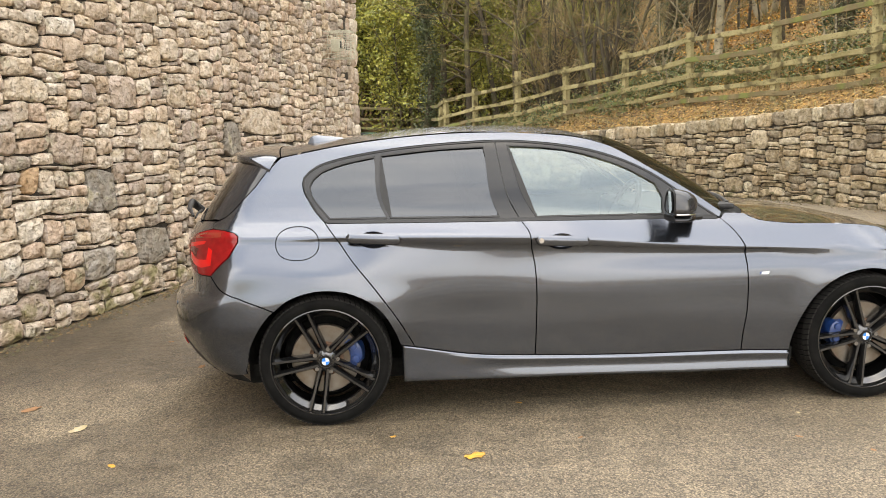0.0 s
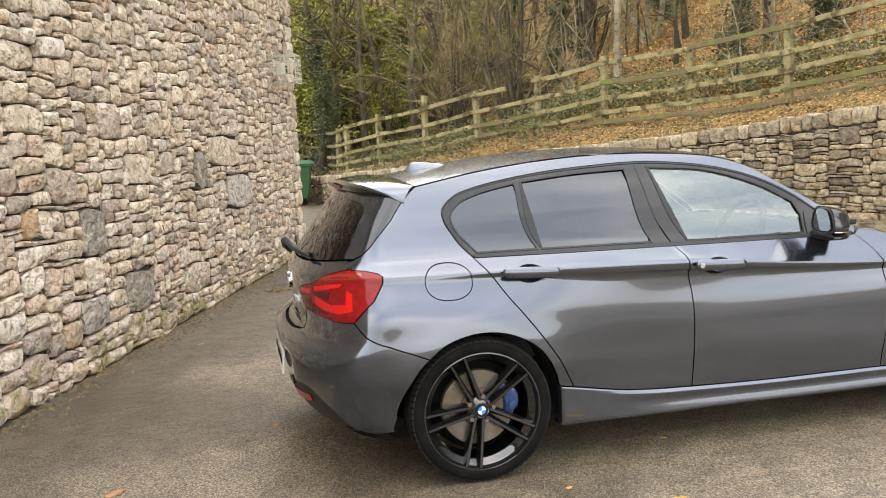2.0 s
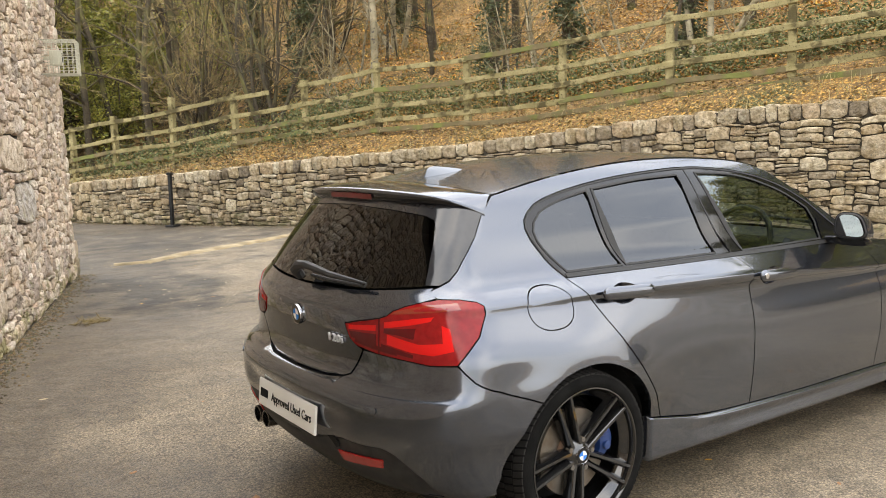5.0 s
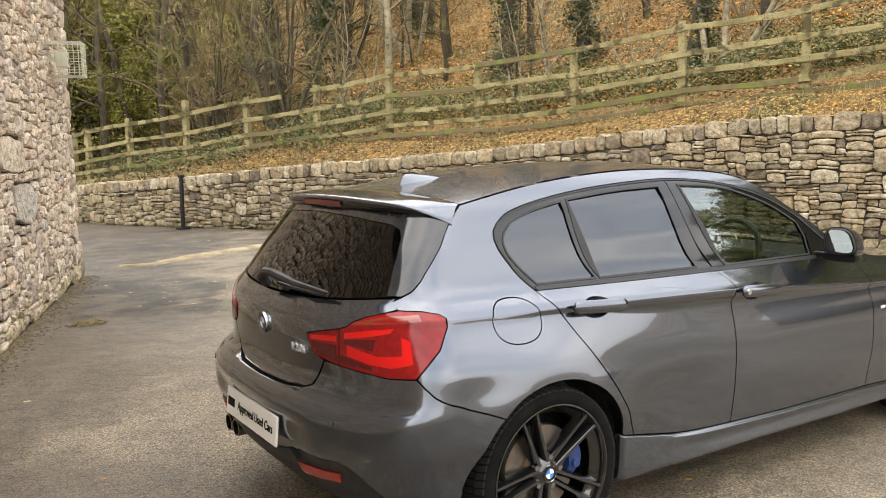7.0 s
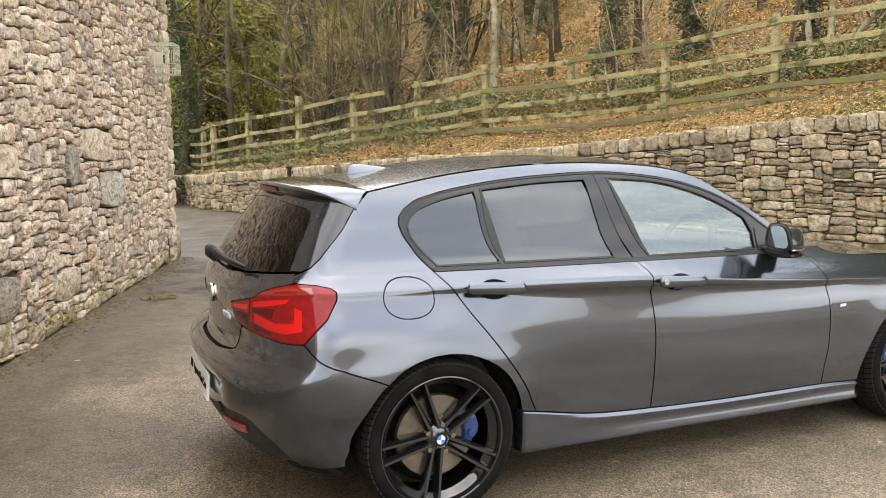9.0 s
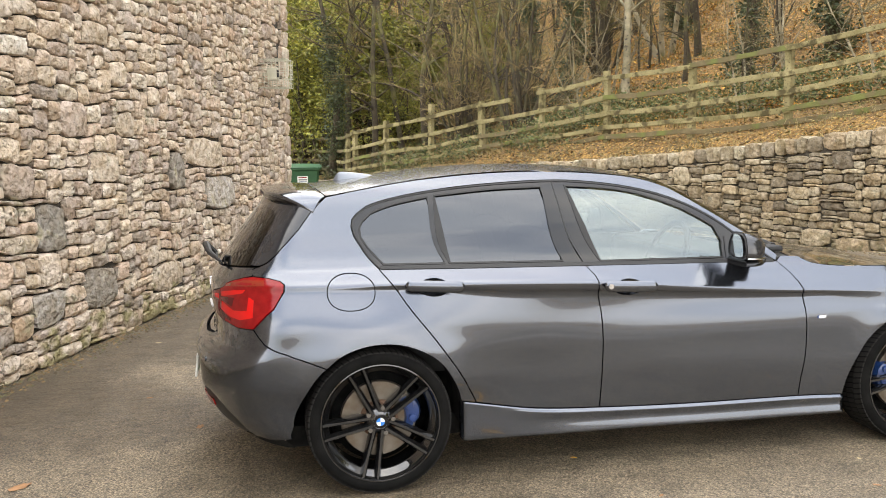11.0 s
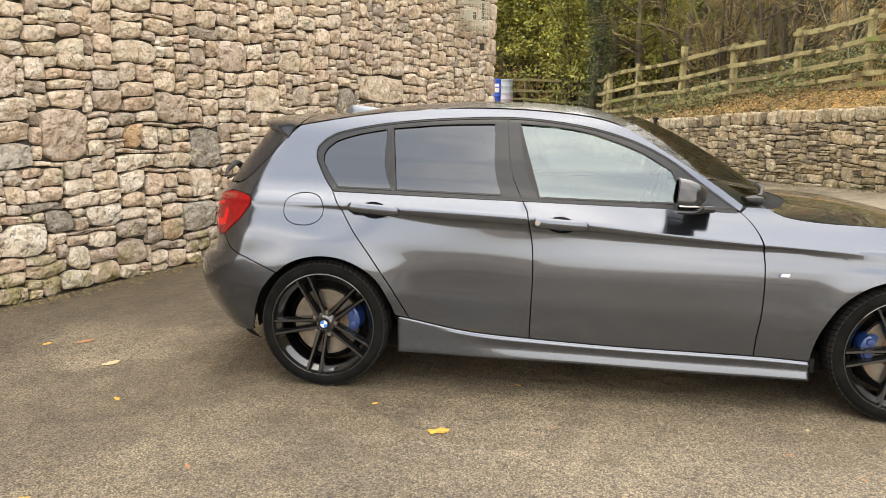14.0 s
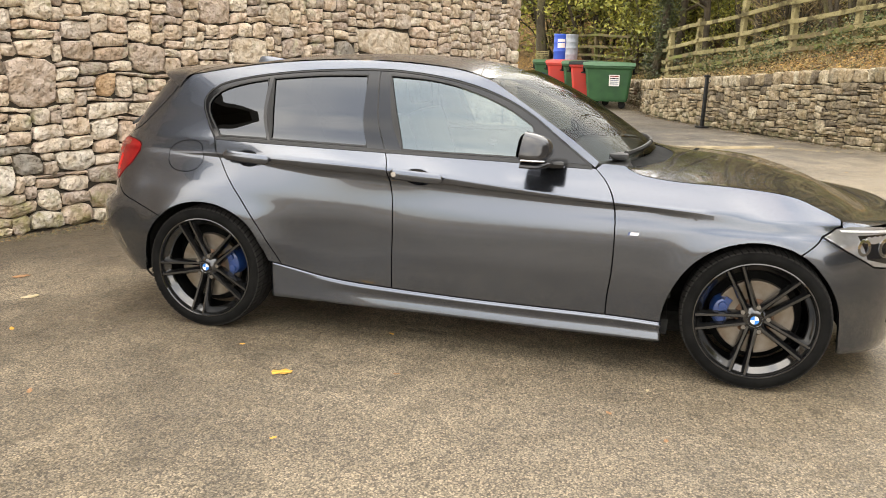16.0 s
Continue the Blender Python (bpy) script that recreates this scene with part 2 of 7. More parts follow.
# moss here is a dark brown that thickens towards the low wall's foot
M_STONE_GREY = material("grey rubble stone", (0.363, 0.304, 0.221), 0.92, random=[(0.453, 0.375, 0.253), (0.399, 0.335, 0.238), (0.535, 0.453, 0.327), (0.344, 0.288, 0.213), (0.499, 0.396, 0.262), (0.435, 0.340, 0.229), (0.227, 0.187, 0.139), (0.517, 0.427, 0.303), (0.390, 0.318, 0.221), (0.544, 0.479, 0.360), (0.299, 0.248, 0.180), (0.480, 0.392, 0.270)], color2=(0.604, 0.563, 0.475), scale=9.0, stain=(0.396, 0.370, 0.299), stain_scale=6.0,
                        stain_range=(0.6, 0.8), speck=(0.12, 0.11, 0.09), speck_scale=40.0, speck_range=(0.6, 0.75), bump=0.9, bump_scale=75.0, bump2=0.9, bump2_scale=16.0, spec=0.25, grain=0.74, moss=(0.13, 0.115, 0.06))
M_JOINT = material("dark earth joint", (0.045, 0.038, 0.03), 1.0, color2=(0.08, 0.07, 0.054), scale=20, bump=0.6, bump_scale=60)
# the last two patches lighten the ground near the car's rear
M_ASPHALT = material("worn asphalt", (0.277, 0.222, 0.152), 0.75, color2=(0.219, 0.176, 0.121), scale=0.55, stain=(0.155, 0.124, 0.086), stain_scale=0.33, stain_range=(0.5, 0.68),
                     bump=0.5, bump_scale=140.0, bump2=0.25, bump2_scale=6.0, rough2=0.42, spec=0.5, damp=(0.56, 0.545, 0.535), aggregate=130.0, mottle=(4.5, 0.86), patches=((0.45, 6.2, 0.55, 1.2, 0.5), (0.25, 4.9, 0.6, 0.5, 0.6), (1.8, 10.4, 1.6, 0.5, 0.6), (2.4, 10.6, 4.2, 2.6, 0.70), (2.6, 14.0, 2.4, 4.0, 0.62), (-1.0, -2.1, 1.5, 1.6, 0.74), (0.3, 7.4, 1.2, 2.0, 0.75), (-1.15, 0.9, 0.6, 1.2, 1.22), (0.25, -1.3, 0.9, 0.55, 1.28)))
M_SOIL = material("leaf-strewn soil", (0.235, 0.130, 0.038), 0.95, color2=(0.130, 0.076, 0.026), scale=1.3, stain=(0.095, 0.084, 0.026), stain_scale=0.9, stain_range=(0.54, 0.68), speck=(0.50, 0.28, 0.07), speck_scale=26.0, speck_range=(0.52, 0.64), bump=0.9, bump_scale=22.0, bump2=0.6, bump2_scale=3.0, grain=0.5)
# weather stains, darkened further to stand in for shade under the rails
M_WOOD = material("weathered fence timber", (0.300, 0.256, 0.132), 0.9, color2=(0.185, 0.158, 0.074), scale=2.6, stain=(0.082, 0.067, 0.031), stain_scale=4.5, stain_range=(0.52, 0.62), speck=(0.077, 0.060, 0.034), speck_scale=45.0, bump=0.7, bump_scale=70.0, spec=0.2)
M_WOOD_DARK = material("dark mossy fence timber", (0.17, 0.135, 0.075), 0.95, color2=(0.09, 0.072, 0.04), scale=3.0, stain=(0.14, 0.15, 0.05), stain_scale=3.0, stain_range=(0.48, 0.62), bump=0.6, bump_scale=70.0, spec=0.15)
M_BARK = material("mossy bark", (0.058, 0.043, 0.024), 0.95, color2=(0.036, 0.028, 0.016), scale=5.0, stain=(0.115, 0.105, 0.035), stain_scale=1.3, stain_range=(0.48, 0.62), speck=(0.20, 0.165, 0.10), speck_scale=30.0, speck_range=(0.68, 0.76), bump=0.9, bump_scale=30.0)
M_BARK_PALE = material("pale birch bark", (0.29, 0.245, 0.16), 0.9, color2=(0.13, 0.11, 0.062), scale=4.0, speck=(0.06, 0.05, 0.04), speck_scale=14.0, speck_range=(0.6, 0.66), bump=0.5, bump_scale=40.0)
M_TWIG = material("fine brown twigs", (0.095, 0.066, 0.034), 0.95, color2=(0.255, 0.19, 0.080), scale=2.0)
M_GREEN = material("evergreen leaves", (0.15, 0.16, 0.03), 0.6, random=[(0.16, 0.17, 0.022), (0.23, 0.23, 0.032), (0.32, 0.30, 0.045), (0.09, 0.10, 0.018), (0.20, 0.18, 0.028)])
M_BRAMBLE = material("bramble and fern leaves", (0.09, 0.11, 0.035), 0.7, random=[(0.06, 0.085, 0.022), (0.095, 0.115, 0.032), (0.045, 0.06, 0.018), (0.14, 0.13, 0.045), (0.20, 0.14, 0.055)])
M_IVY = material("dark ivy leaves", (0.04, 0.055, 0.02), 0.55, random=[(0.035, 0.05, 0.016), (0.05, 0.065, 0.02), (0.07, 0.08, 0.028), (0.03, 0.04, 0.014)])
M_UNDER = material("brown undergrowth", (0.14, 0.11, 0.05), 0.9, random=[(0.18, 0.13, 0.045), (0.13, 0.125, 0.035), (0.25, 0.18, 0.065), (0.10, 0.10, 0.025), (0.30, 0.23, 0.10), (0.15, 0.10, 0.035)])
M_DEAD = material("dead leaves", (0.30, 0.17, 0.055), 0.85, random=[(0.24, 0.15, 0.05), (0.155, 0.092, 0.03), (0.30, 0.20, 0.07), (0.085, 0.058, 0.024), (0.24, 0.18, 0.08), (0.31, 0.22, 0.08), (0.13, 0.12, 0.04)])
M_HILL_LEAF = material("golden fallen leaves", (0.45, 0.25, 0.06), 0.85, random=[(0.56, 0.30, 0.055), (0.40, 0.19, 0.04), (0.64, 0.38, 0.08), (0.24, 0.12, 0.03), (0.48, 0.22, 0.055), (0.14, 0.075, 0.025)])
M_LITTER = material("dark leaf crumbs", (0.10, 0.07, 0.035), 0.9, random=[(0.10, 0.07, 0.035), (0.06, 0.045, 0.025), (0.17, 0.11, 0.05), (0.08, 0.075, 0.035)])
M_STRAW = material("dry grass", (0.33, 0.26, 0.12), 0.9, random=[(0.33, 0.26, 0.12), (0.25, 0.21, 0.09), (0.38, 0.31, 0.16), (0.18, 0.18, 0.06)])
M_YELLOW_LEAF = material("yellow leaf", (0.68, 0.36, 0.05), 0.6, color2=(0.48, 0.25, 0.05), scale=30.0)
M_BROWN_LEAF = material("brown leaf", (0.36, 0.19, 0.09), 0.7, color2=(0.25, 0.13, 0.06), scale=30.0)
M_PALE_LEAF = material("pale leaf", (0.55, 0.46, 0.32), 0.7, color2=(0.45, 0.36, 0.2), scale=30.0)
M_PAINT = material("dark grey metallic paint", (0.085, 0.096, 0.117), 0.18, 0.92, color2=(0.095, 0.106, 0.128), scale=900.0, coat=1.0)
M_PAINT_DUSTY = material("dusty dark grey paint", (0.088, 0.093, 0.102), 0.25, 0.86, color2=(0.098, 0.103, 0.113), scale=900.0, coat=0.5, speck=(0.42, 0.41, 0.38), speck_scale=75.0, speck_range=(0.69, 0.71))
M_PAINT_PALE = material("silver aerial paint", (0.13, 0.145, 0.17), 0.3, 0.5, coat=1.0)
M_GLOSS_BLACK = material("gloss black trim", (0.006, 0.006, 0.007), 0.07, coat=0.0, spec=0.45, color2=(0.008, 0.008, 0.009), scale=30.0)
M_BLACK = material("dull black plastic", (0.008, 0.008, 0.008), 0.85, spec=0.12, color2=(0.018, 0.018, 0.017), scale=20.0)
M_TRIM = material("satin black plastic", (0.016, 0.016, 0.017), 0.5, spec=0.3, color2=(0.032, 0.032, 0.032), scale=25.0, bump=0.1, bump_scale=400.0)
M_RUBBER = material("black rubber seal", (0.010, 0.010, 0.010), 0.6)
M_TYRE = material("black tyre rubber", (0.006, 0.006, 0.0058), 0.85, spec=0.05, color2=(0.010, 0.0098, 0.0092), scale=14.0, bump=0.25, bump_scale=150.0)
# tread blocks get a paler tone that stands for light on the rubber
M_TREAD = material("lit tyre tread", (0.022, 0.021, 0.02), 0.9, spec=0.12, color2=(0.018, 0.017, 0.016), scale=30.0)
M_BLADE = material("high-gloss black trim", (0.02, 0.02, 0.022), 0.08, spec=0.5, coat=0.3, color2=(0.026, 0.026, 0.028), scale=20.0)
M_RIM = material("gloss black wheel paint", (0.006, 0.006, 0.0065), 0.08, spec=0.8, coat=0.5, color2=(0.007, 0.007, 0.007), scale=20.0)
M_CHROME = material("chrome", (0.75, 0.75, 0.76), 0.12, 1.0)
M_CHROME_DARK = material("dark chrome", (0.28, 0.27, 0.26), 0.22, 1.0)
M_LETTER = material("bright satin metal", (0.62, 0.62, 0.63), 0.4, 0.4)
M_MIRROR = material("mirror", (0.85, 0.87, 0.88), 0.02, 1.0)
M_DISC = material("brake disc steel", (0.24, 0.215, 0.185), 0.42, 0.85, color2=(0.17, 0.135, 0.10), scale=15.0)
M_DISC_RUST = material("rusted hub", (0.16, 0.085, 0.045), 0.8, 0.2, color2=(0.10, 0.06, 0.04), scale=30.0)
M_BLUE = material("blue caliper paint", (0.007, 0.032, 0.125), 0.35, coat=0.5)
M_BADGE_BLUE = material("badge blue", (0.02, 0.20, 0.62), 0.25, coat=0.8)
M_WHITE = material("white enamel", (0.8, 0.8, 0.8), 0.3, coat=0.5)
M_PLATE = material("white plate", (0.78, 0.77, 0.73), 0.35, color2=(0.74, 0.73, 0.68), scale=8.0)
M_RED = material("red lamp lens", (0.17, 0.004, 0.005), 0.12, spec=0.35, color2=(0.22, 0.006, 0.007), scale=40.0)
M_RED_BRIGHT = material("bright red lamp bar", (0.56, 0.008, 0.008), 0.12, spec=0.35)
M_REFLECTOR = material("red reflector", (0.30, 0.012, 0.012), 0.25, coat=0.5, color2=(0.38, 0.016, 0.014), scale=60.0)
M_BRAKE = material("dark red brake lens", (0.17, 0.008, 0.008), 0.35, color2=(0.12, 0.006, 0.006), scale=30.0)
M_RED_DARK = material("dark red lamp part", (0.085, 0.004, 0.005), 0.12, spec=0.35)
M_AMBER = material("orange-tinted lamp part", (0.20, 0.018, 0.008), 0.1, coat=1.0)
M_LAMP = material("headlamp lens", (0.38, 0.38, 0.40), 0.05, 0.6, coat=1.0, color2=(0.3, 0.3, 0.3), scale=22.0)
M_SEAT = material("dark seat cloth", (0.05, 0.05, 0.052), 0.9, color2=(0.07, 0.07, 0.07), scale=40.0)
M_GLASS = thin_glass("clear car glass", (0.45, 0.53, 0.53), 0.14, (0.87, 0.98, 1.0))
M_SCREEN = thin_glass("windscreen glass", (0.45, 0.48, 0.45), 0.03, (0.5, 0.5, 0.49))
M_GLASS_TINT = thin_glass("privacy glass", (0.03, 0.03, 0.034), 0.083, (0.88, 0.93, 1.0))
M_GLASS_DARK = thin_glass("dark rear glass", (0.04, 0.04, 0.04), 0.036)
M_BIN_GREEN = material("green bin plastic", (0.016, 0.07, 0.026), 0.55, color2=(0.022, 0.09, 0.03), scale=4.0)
M_BIN_RED = material("red bin plastic", (0.55, 0.045, 0.03), 0.5, color2=(0.48, 0.05, 0.04), scale=4.0)
M_BARREL = material("blue barrel plastic", (0.015, 0.07, 0.42), 0.4, color2=(0.02, 0.09, 0.48), scale=4.0)
M_DRUM = material("grey steel drum", (0.30, 0.33, 0.36), 0.5, 0.3, color2=(0.22, 0.25, 0.28), scale=6.0)
M_EDGING = material("pale worn edging", (0.27, 0.20, 0.11), 0.9, color2=(0.17, 0.135, 0.08), scale=7.0, stain=(0.38, 0.31, 0.20), stain_scale=4.0, bump=0.6, bump_scale=60.0)
M_CAGE = material("cream cage wire", (0.52, 0.50, 0.39), 0.5)
M_POST = material("black post paint", (0.009, 0.009, 0.0095), 0.6, spec=0.2, color2=(0.015, 0.015, 0.014), scale=12.0)

# ---- car: the skin as a chart (u runs from the tail's centre along the side to the nose, z is height) ----
def pchip(*points):
    xs = np.array([p[0] for p in points], float)
    ys = np.array([p[1] for p in points], float)
    h, d = np.diff(xs), np.diff(ys) / np.diff(xs)
    m = np.zeros(len(xs))
    m[0], m[-1] = d[0], d[-1]
    for i in range(1, len(xs) - 1):
        if d[i - 1] * d[i] > 0:
            w1, w2 = 2 * h[i] + h[i - 1], h[i] + 2 * h[i - 1]
            m[i] = (w1 + w2) / (w1 / d[i - 1] + w2 / d[i])

    def f(x):
        x = np.clip(np.asarray(x, float), xs[0], xs[-1])
        i = np.clip(np.searchsorted(xs, x, "right") - 1, 0, len(xs) - 2)
        t = (x - xs[i]) / h[i]
        return ((1 + 2 * t) * (1 - t) ** 2 * ys[i] + t * (1 - t) ** 2 * h[i] * m[i]
                + t * t * (3 - 2 * t) * ys[i + 1] + t * t * (t - 1) * h[i] * m[i + 1])
    return f


def ramp(x, a, b):
    t = np.clip((np.asarray(x, float) - a) / (b - a), 0, 1)
    return t * t * (3 - 2 * t)


SILL = pchip((-1, 0.4), (0.357, 0.384), (0.574, 0.341), (0.82, 0.31), (1.23, 0.29), (2.05, 0.275), (2.29, 0.264), (3.6, 0.25))
CREASE = pchip((-0.9, 0.925), (-0.385, 0.919), (0.385, 0.905), (1.008, 0.883), (1.487, 0.844), (2.055, 0.80), (2.395, 0.779), (3.5, 0.73))
BAND = pchip((-0.9, 0.0), (-0.25, 0.0), (0.139, 0.022), (0.414, 0.055), (0.684, 0.07), (1.008, 0.069), (1.354, 0.062), (1.756, 0.050), (2.055, 0.036), (2.395, 0.010), (2.52, 0.0), (3.5, 0.0))
BELT = pchip((-0.9, 0.99), (0.0, 0.98), (0.96, 0.96), (1.64, 0.945), (1.957, 0.932), (2.4, 0.905), (3.4, 0.84))
LOW = pchip((-0.9, 0.96), (-0.4, 0.985), (0, 0.998), (0.6, 0.985), (2, 0.99), (2.7, 0.998), (3.1, 0.97), (3.5, 0.92))
HIGH = pchip((-0.9, 0.88), (-0.38, 0.905), (0.03, 0.93), (0.5, 0.975), (0.96, 1), (1.69, 0.978), (2.1, 0.965), (2.6, 0.95), (3.4, 0.90))
TAIL = pchip((0.1, -0.5), (0.2, -0.622), (0.24, -0.668), (0.3, -0.732), (0.40, -0.785), (0.48, -0.808), (0.57, -0.810), (0.61, -0.798), (0.633, -0.765), (0.652, -0.712), (0.70, -0.708), (0.76, -0.714), (0.83, -0.723), (0.88, -0.724),
             (0.915, -0.712), (0.95, -0.690), (1.0, -0.655), (1.1, -0.58), (1.25, -0.465), (1.32, -0.41), (1.45, -0.3))
SIDE_START = pchip((0.1, -0.14), (0.2, -0.236), (0.3, -0.36), (0.45, -0.43), (0.6, -0.405), (0.75, -0.352), (0.9, -0.322), (1.02, -0.320), (1.25, -0.205), (1.45, -0.06))
NOSE = pchip((0.1, 3.36), (0.2, 3.39), (0.3, 3.41), (0.45, 3.42), (0.6, 3.41), (0.7, 3.38), (0.78, 3.3), (0.86, 3.18), (1.45, 2.6))
NOSE_LENGTH, TAIL_POWER, NOSE_POWER, U_TAIL, U_SIDE, U_NOSE = 0.75, 2.6, 2.7, 0.62, 2.7, 0.95


def half_width(x, z):
    """How far the side stands from the car's middle at the length x and height z."""
    x, z = np.broadcast_arrays(np.asarray(x, float), np.asarray(z, float))
    sill, crease, band, belt = SILL(x), CREASE(x), BAND(x), BELT(x)
    wide = np.maximum(band, 0.030)
    flare = ramp(x, 0.42, 0.85) * (1 - ramp(x, 2.32, 2.4))
    one = np.ones_like(x)
    plain_end = 0.62 * (1 - ramp(x, -0.05, 0.45)) + ramp(x, 2.1, 2.45)
    zs = np.stack([0.08 * one, 0.150 * one, 0.174 * one, np.clip(sill - 0.04, 0.203, 0.250), np.maximum(sill - 0.01, 0.232), np.maximum(sill + 0.03, 0.26), 0.5 * one, 0.6 * one, 0.68 * one,
                   crease - wide - 0.014, crease - wide + 0.003, crease - 0.003, crease + 0.009, belt, 1.15 * one, 1.31 * one, 1.37 * one, 1.47 * one])
    top = 0.846 + 0.36 * band
    ys = np.stack([0.72 * one, 0.828 + 0.01 * flare, 0.838 + 0.016 * flare, 0.838 - 0.004 * flare, 0.841 * one, 0.848 * one, 0.8665 * one, 0.8655 * one, 0.8580 * one,
                   0.8390 + 0.0065 * plain_end, 0.8370 + 0.0085 * plain_end, top, top - 0.007, 0.778 * one, 0.688 * one, 0.600 * one, 0.548 * one, 0.42 * one])
    h = np.maximum(np.diff(zs, axis=0), 1e-4)
    d = np.diff(ys, axis=0) / h
    m = np.zeros_like(ys)
    m[0], m[-1] = d[0], d[-1]
    w1, w2 = 2 * h[1:] + h[:-1], h[1:] + 2 * h[:-1]
    same = d[:-1] * d[1:] > 0
    with np.errstate(divide="ignore", invalid="ignore"):
        m[1:-1] = np.where(same, (w1 + w2) / (w1 / d[:-1] + w2 / d[1:]), 0)
    zz = np.clip(z, zs[0], zs[-1])
    i = np.clip((zs <= zz).sum(0) - 1, 0, len(zs) - 2)
    pick = lambda a, k: np.take_along_axis(a, k[None], 0)[0]
    t = (zz - pick(zs, i)) / pick(h, i)
    hh = pick(h, i)
    y = ((1 + 2 * t) * (1 - t) ** 2 * pick(ys, i) + t * (1 - t) ** 2 * hh * pick(m, i)
         + t * t * (3 - 2 * t) * pick(ys, i + 1) + t * t * (t - 1) * hh * pick(m, i + 1))
    mix = ramp(z, 0.72, 0.97)
    y = y * (LOW(x) * (1 - mix) + HIGH(x) * mix)
    for axle, swell, reach in ((0.0, 0.020, 0.115), (2.69, 0.014, 0.095)):
        r = np.hypot(x - axle, z - 0.315)
        y = y + swell * np.exp(-(np.maximum(r - 0.335, 0) / reach) ** 2) * ramp(z, 0.25, 0.5)
    y = y * (1 - 0.062 * (1 - ramp(z, 0.2, 0.64)) * (1 - ramp(x, -0.62, -0.12)))
    y = y * (1 - 0.07 * (1 - ramp(z, 0.2, 0.6)) * ramp(x, 2.8, 3.15))
    return y - 0.014 * np.exp(-((x - 0.72) / 0.3) ** 2) * np.exp(-((z - 0.5) / 0.13) ** 2)


def skin(u, z):
    """A point of the right side's skin (y below 0)."""
    u, z = np.broadcast_arrays(np.asarray(u, float), np.asarray(z, float))
    x0, x1 = SIDE_START(z), NOSE(z) - NOSE_LENGTH
    a = np.clip(u / U_TAIL + 1, 0, 1) * np.pi / 2
    b = np.clip((u - U_SIDE) / U_NOSE, 0, 1) * np.pi / 2
    xm = x0 + (x1 - x0) * np.clip(u / U_SIDE, 0, 1)
    x = np.where(u < 0, x0 - (x0 - TAIL(z)) * np.cos(a) ** (2 / TAIL_POWER), np.where(u > U_SIDE, x1 + NOSE_LENGTH * np.sin(b) ** (2 / NOSE_POWER), xm))
    w = half_width(x, z)
    # the plate's shallow recess in the bumper
    hollow = (1 - ramp(np.sin(a) * w, 0.25, 0.46)) * ramp(z, 0.37, 0.43) * (1 - ramp(z, 0.53, 0.59))
    x = np.where(u < 0, x + 0.020 * hollow, x)
    y = np.where(u < 0, w * np.sin(a) ** (2 / TAIL_POWER), np.where(u > U_SIDE, w * np.cos(b) ** (2 / NOSE_POWER), w))
    return np.stack([x, -y, z], -1)


def u_at(x, z):
    """The chart's u of a point of the side, by its length and height."""
    x, z = float(x), float(z)
    x0, x1 = float(SIDE_START(z)), float(NOSE(z)) - NOSE_LENGTH
    if x < x0:
        return (np.arccos(min(1, (x0 - x) / (x0 - float(TAIL(z)))) ** (TAIL_POWER / 2)) / (np.pi / 2) - 1) * U_TAIL
    if x > x1:
        return U_SIDE + U_NOSE * np.arcsin(min(1, (x - x1) / NOSE_LENGTH) ** (NOSE_POWER / 2)) / (np.pi / 2)
    return U_SIDE * (x - x0) / (x1 - x0)


def u_tail(y, z):
    """The chart's u of a point of the tail, by its distance from the middle and its height."""
    lo, hi = -U_TAIL, 0.0
    for _ in range(40):
        mid = (lo + hi) / 2
        if -skin(mid, z)[1] < abs(y):
            lo = mid
        else:
            hi = mid
    return lo


# ---- setting: ground, building, low wall, bank ----
CORNER, ALONG, OUT = Vector((0.0, 7.85, 0)), Vector((-0.3165, -0.9486, 0)), Vector((0.9486, -0.3165, 0))
WALL_POINTS = [(-14, 31.0), (-6, 29.0), (-1.5, 26.0), (0.2, 23.2), (1.0, 20.6), (1.36, 18.6), (1.52, 17.0), (2.02, 15.3), (2.95, 13.6), (3.6, 12.45), (4.4, 11.3), (5.2, 10.1), (5.9, 8.8), (6.5, 7.3), (7.0, 5.7), (7.5, 4.2), (8.1, 2.6), (8.7, 1.0), (9.4, -1.0), (10.4, -4.0), (12.0, -9.0)]


def flow2(points, n=12):
    p = [points[0]] + points + [points[-1]]
    out = []
    for a, b, c, d in zip(p, p[1:], p[2:], p[3:]):
        for k in range(n):
            t = k / n
            out.append(tuple(0.5 * (2 * b[i] + (c[i] - a[i]) * t + (2 * a[i] - 5 * b[i] + 4 * c[i] - d[i]) * t * t + (3 * b[i] - a[i] - 3 * c[i] + d[i]) * t ** 3) for i in (0, 1)))
    return np.array(out + [points[-1]])


WALL_LINE = flow2(WALL_POINTS)
WALL_S = np.concatenate([[0], np.cumsum(np.linalg.norm(np.diff(WALL_LINE, axis=0), axis=1))])


def wall_xy(s):
    return np.array([np.interp(s, WALL_S, WALL_LINE[:, i]) for i in (0, 1)])


def wall_frame(s):
    """A point of the low wall's foot line and the way out of its face (towards the drive)."""
    d = wall_xy(s + 0.15) - wall_xy(s - 0.15)
    d = d / np.linalg.norm(d)
    return wall_xy(s), np.array([d[1], -d[0]])


def by_y(*pairs):
    pairs = sorted(pairs)
    return lambda y: float(np.interp(y, [p[0] for p in pairs], [p[1] for p in pairs]))


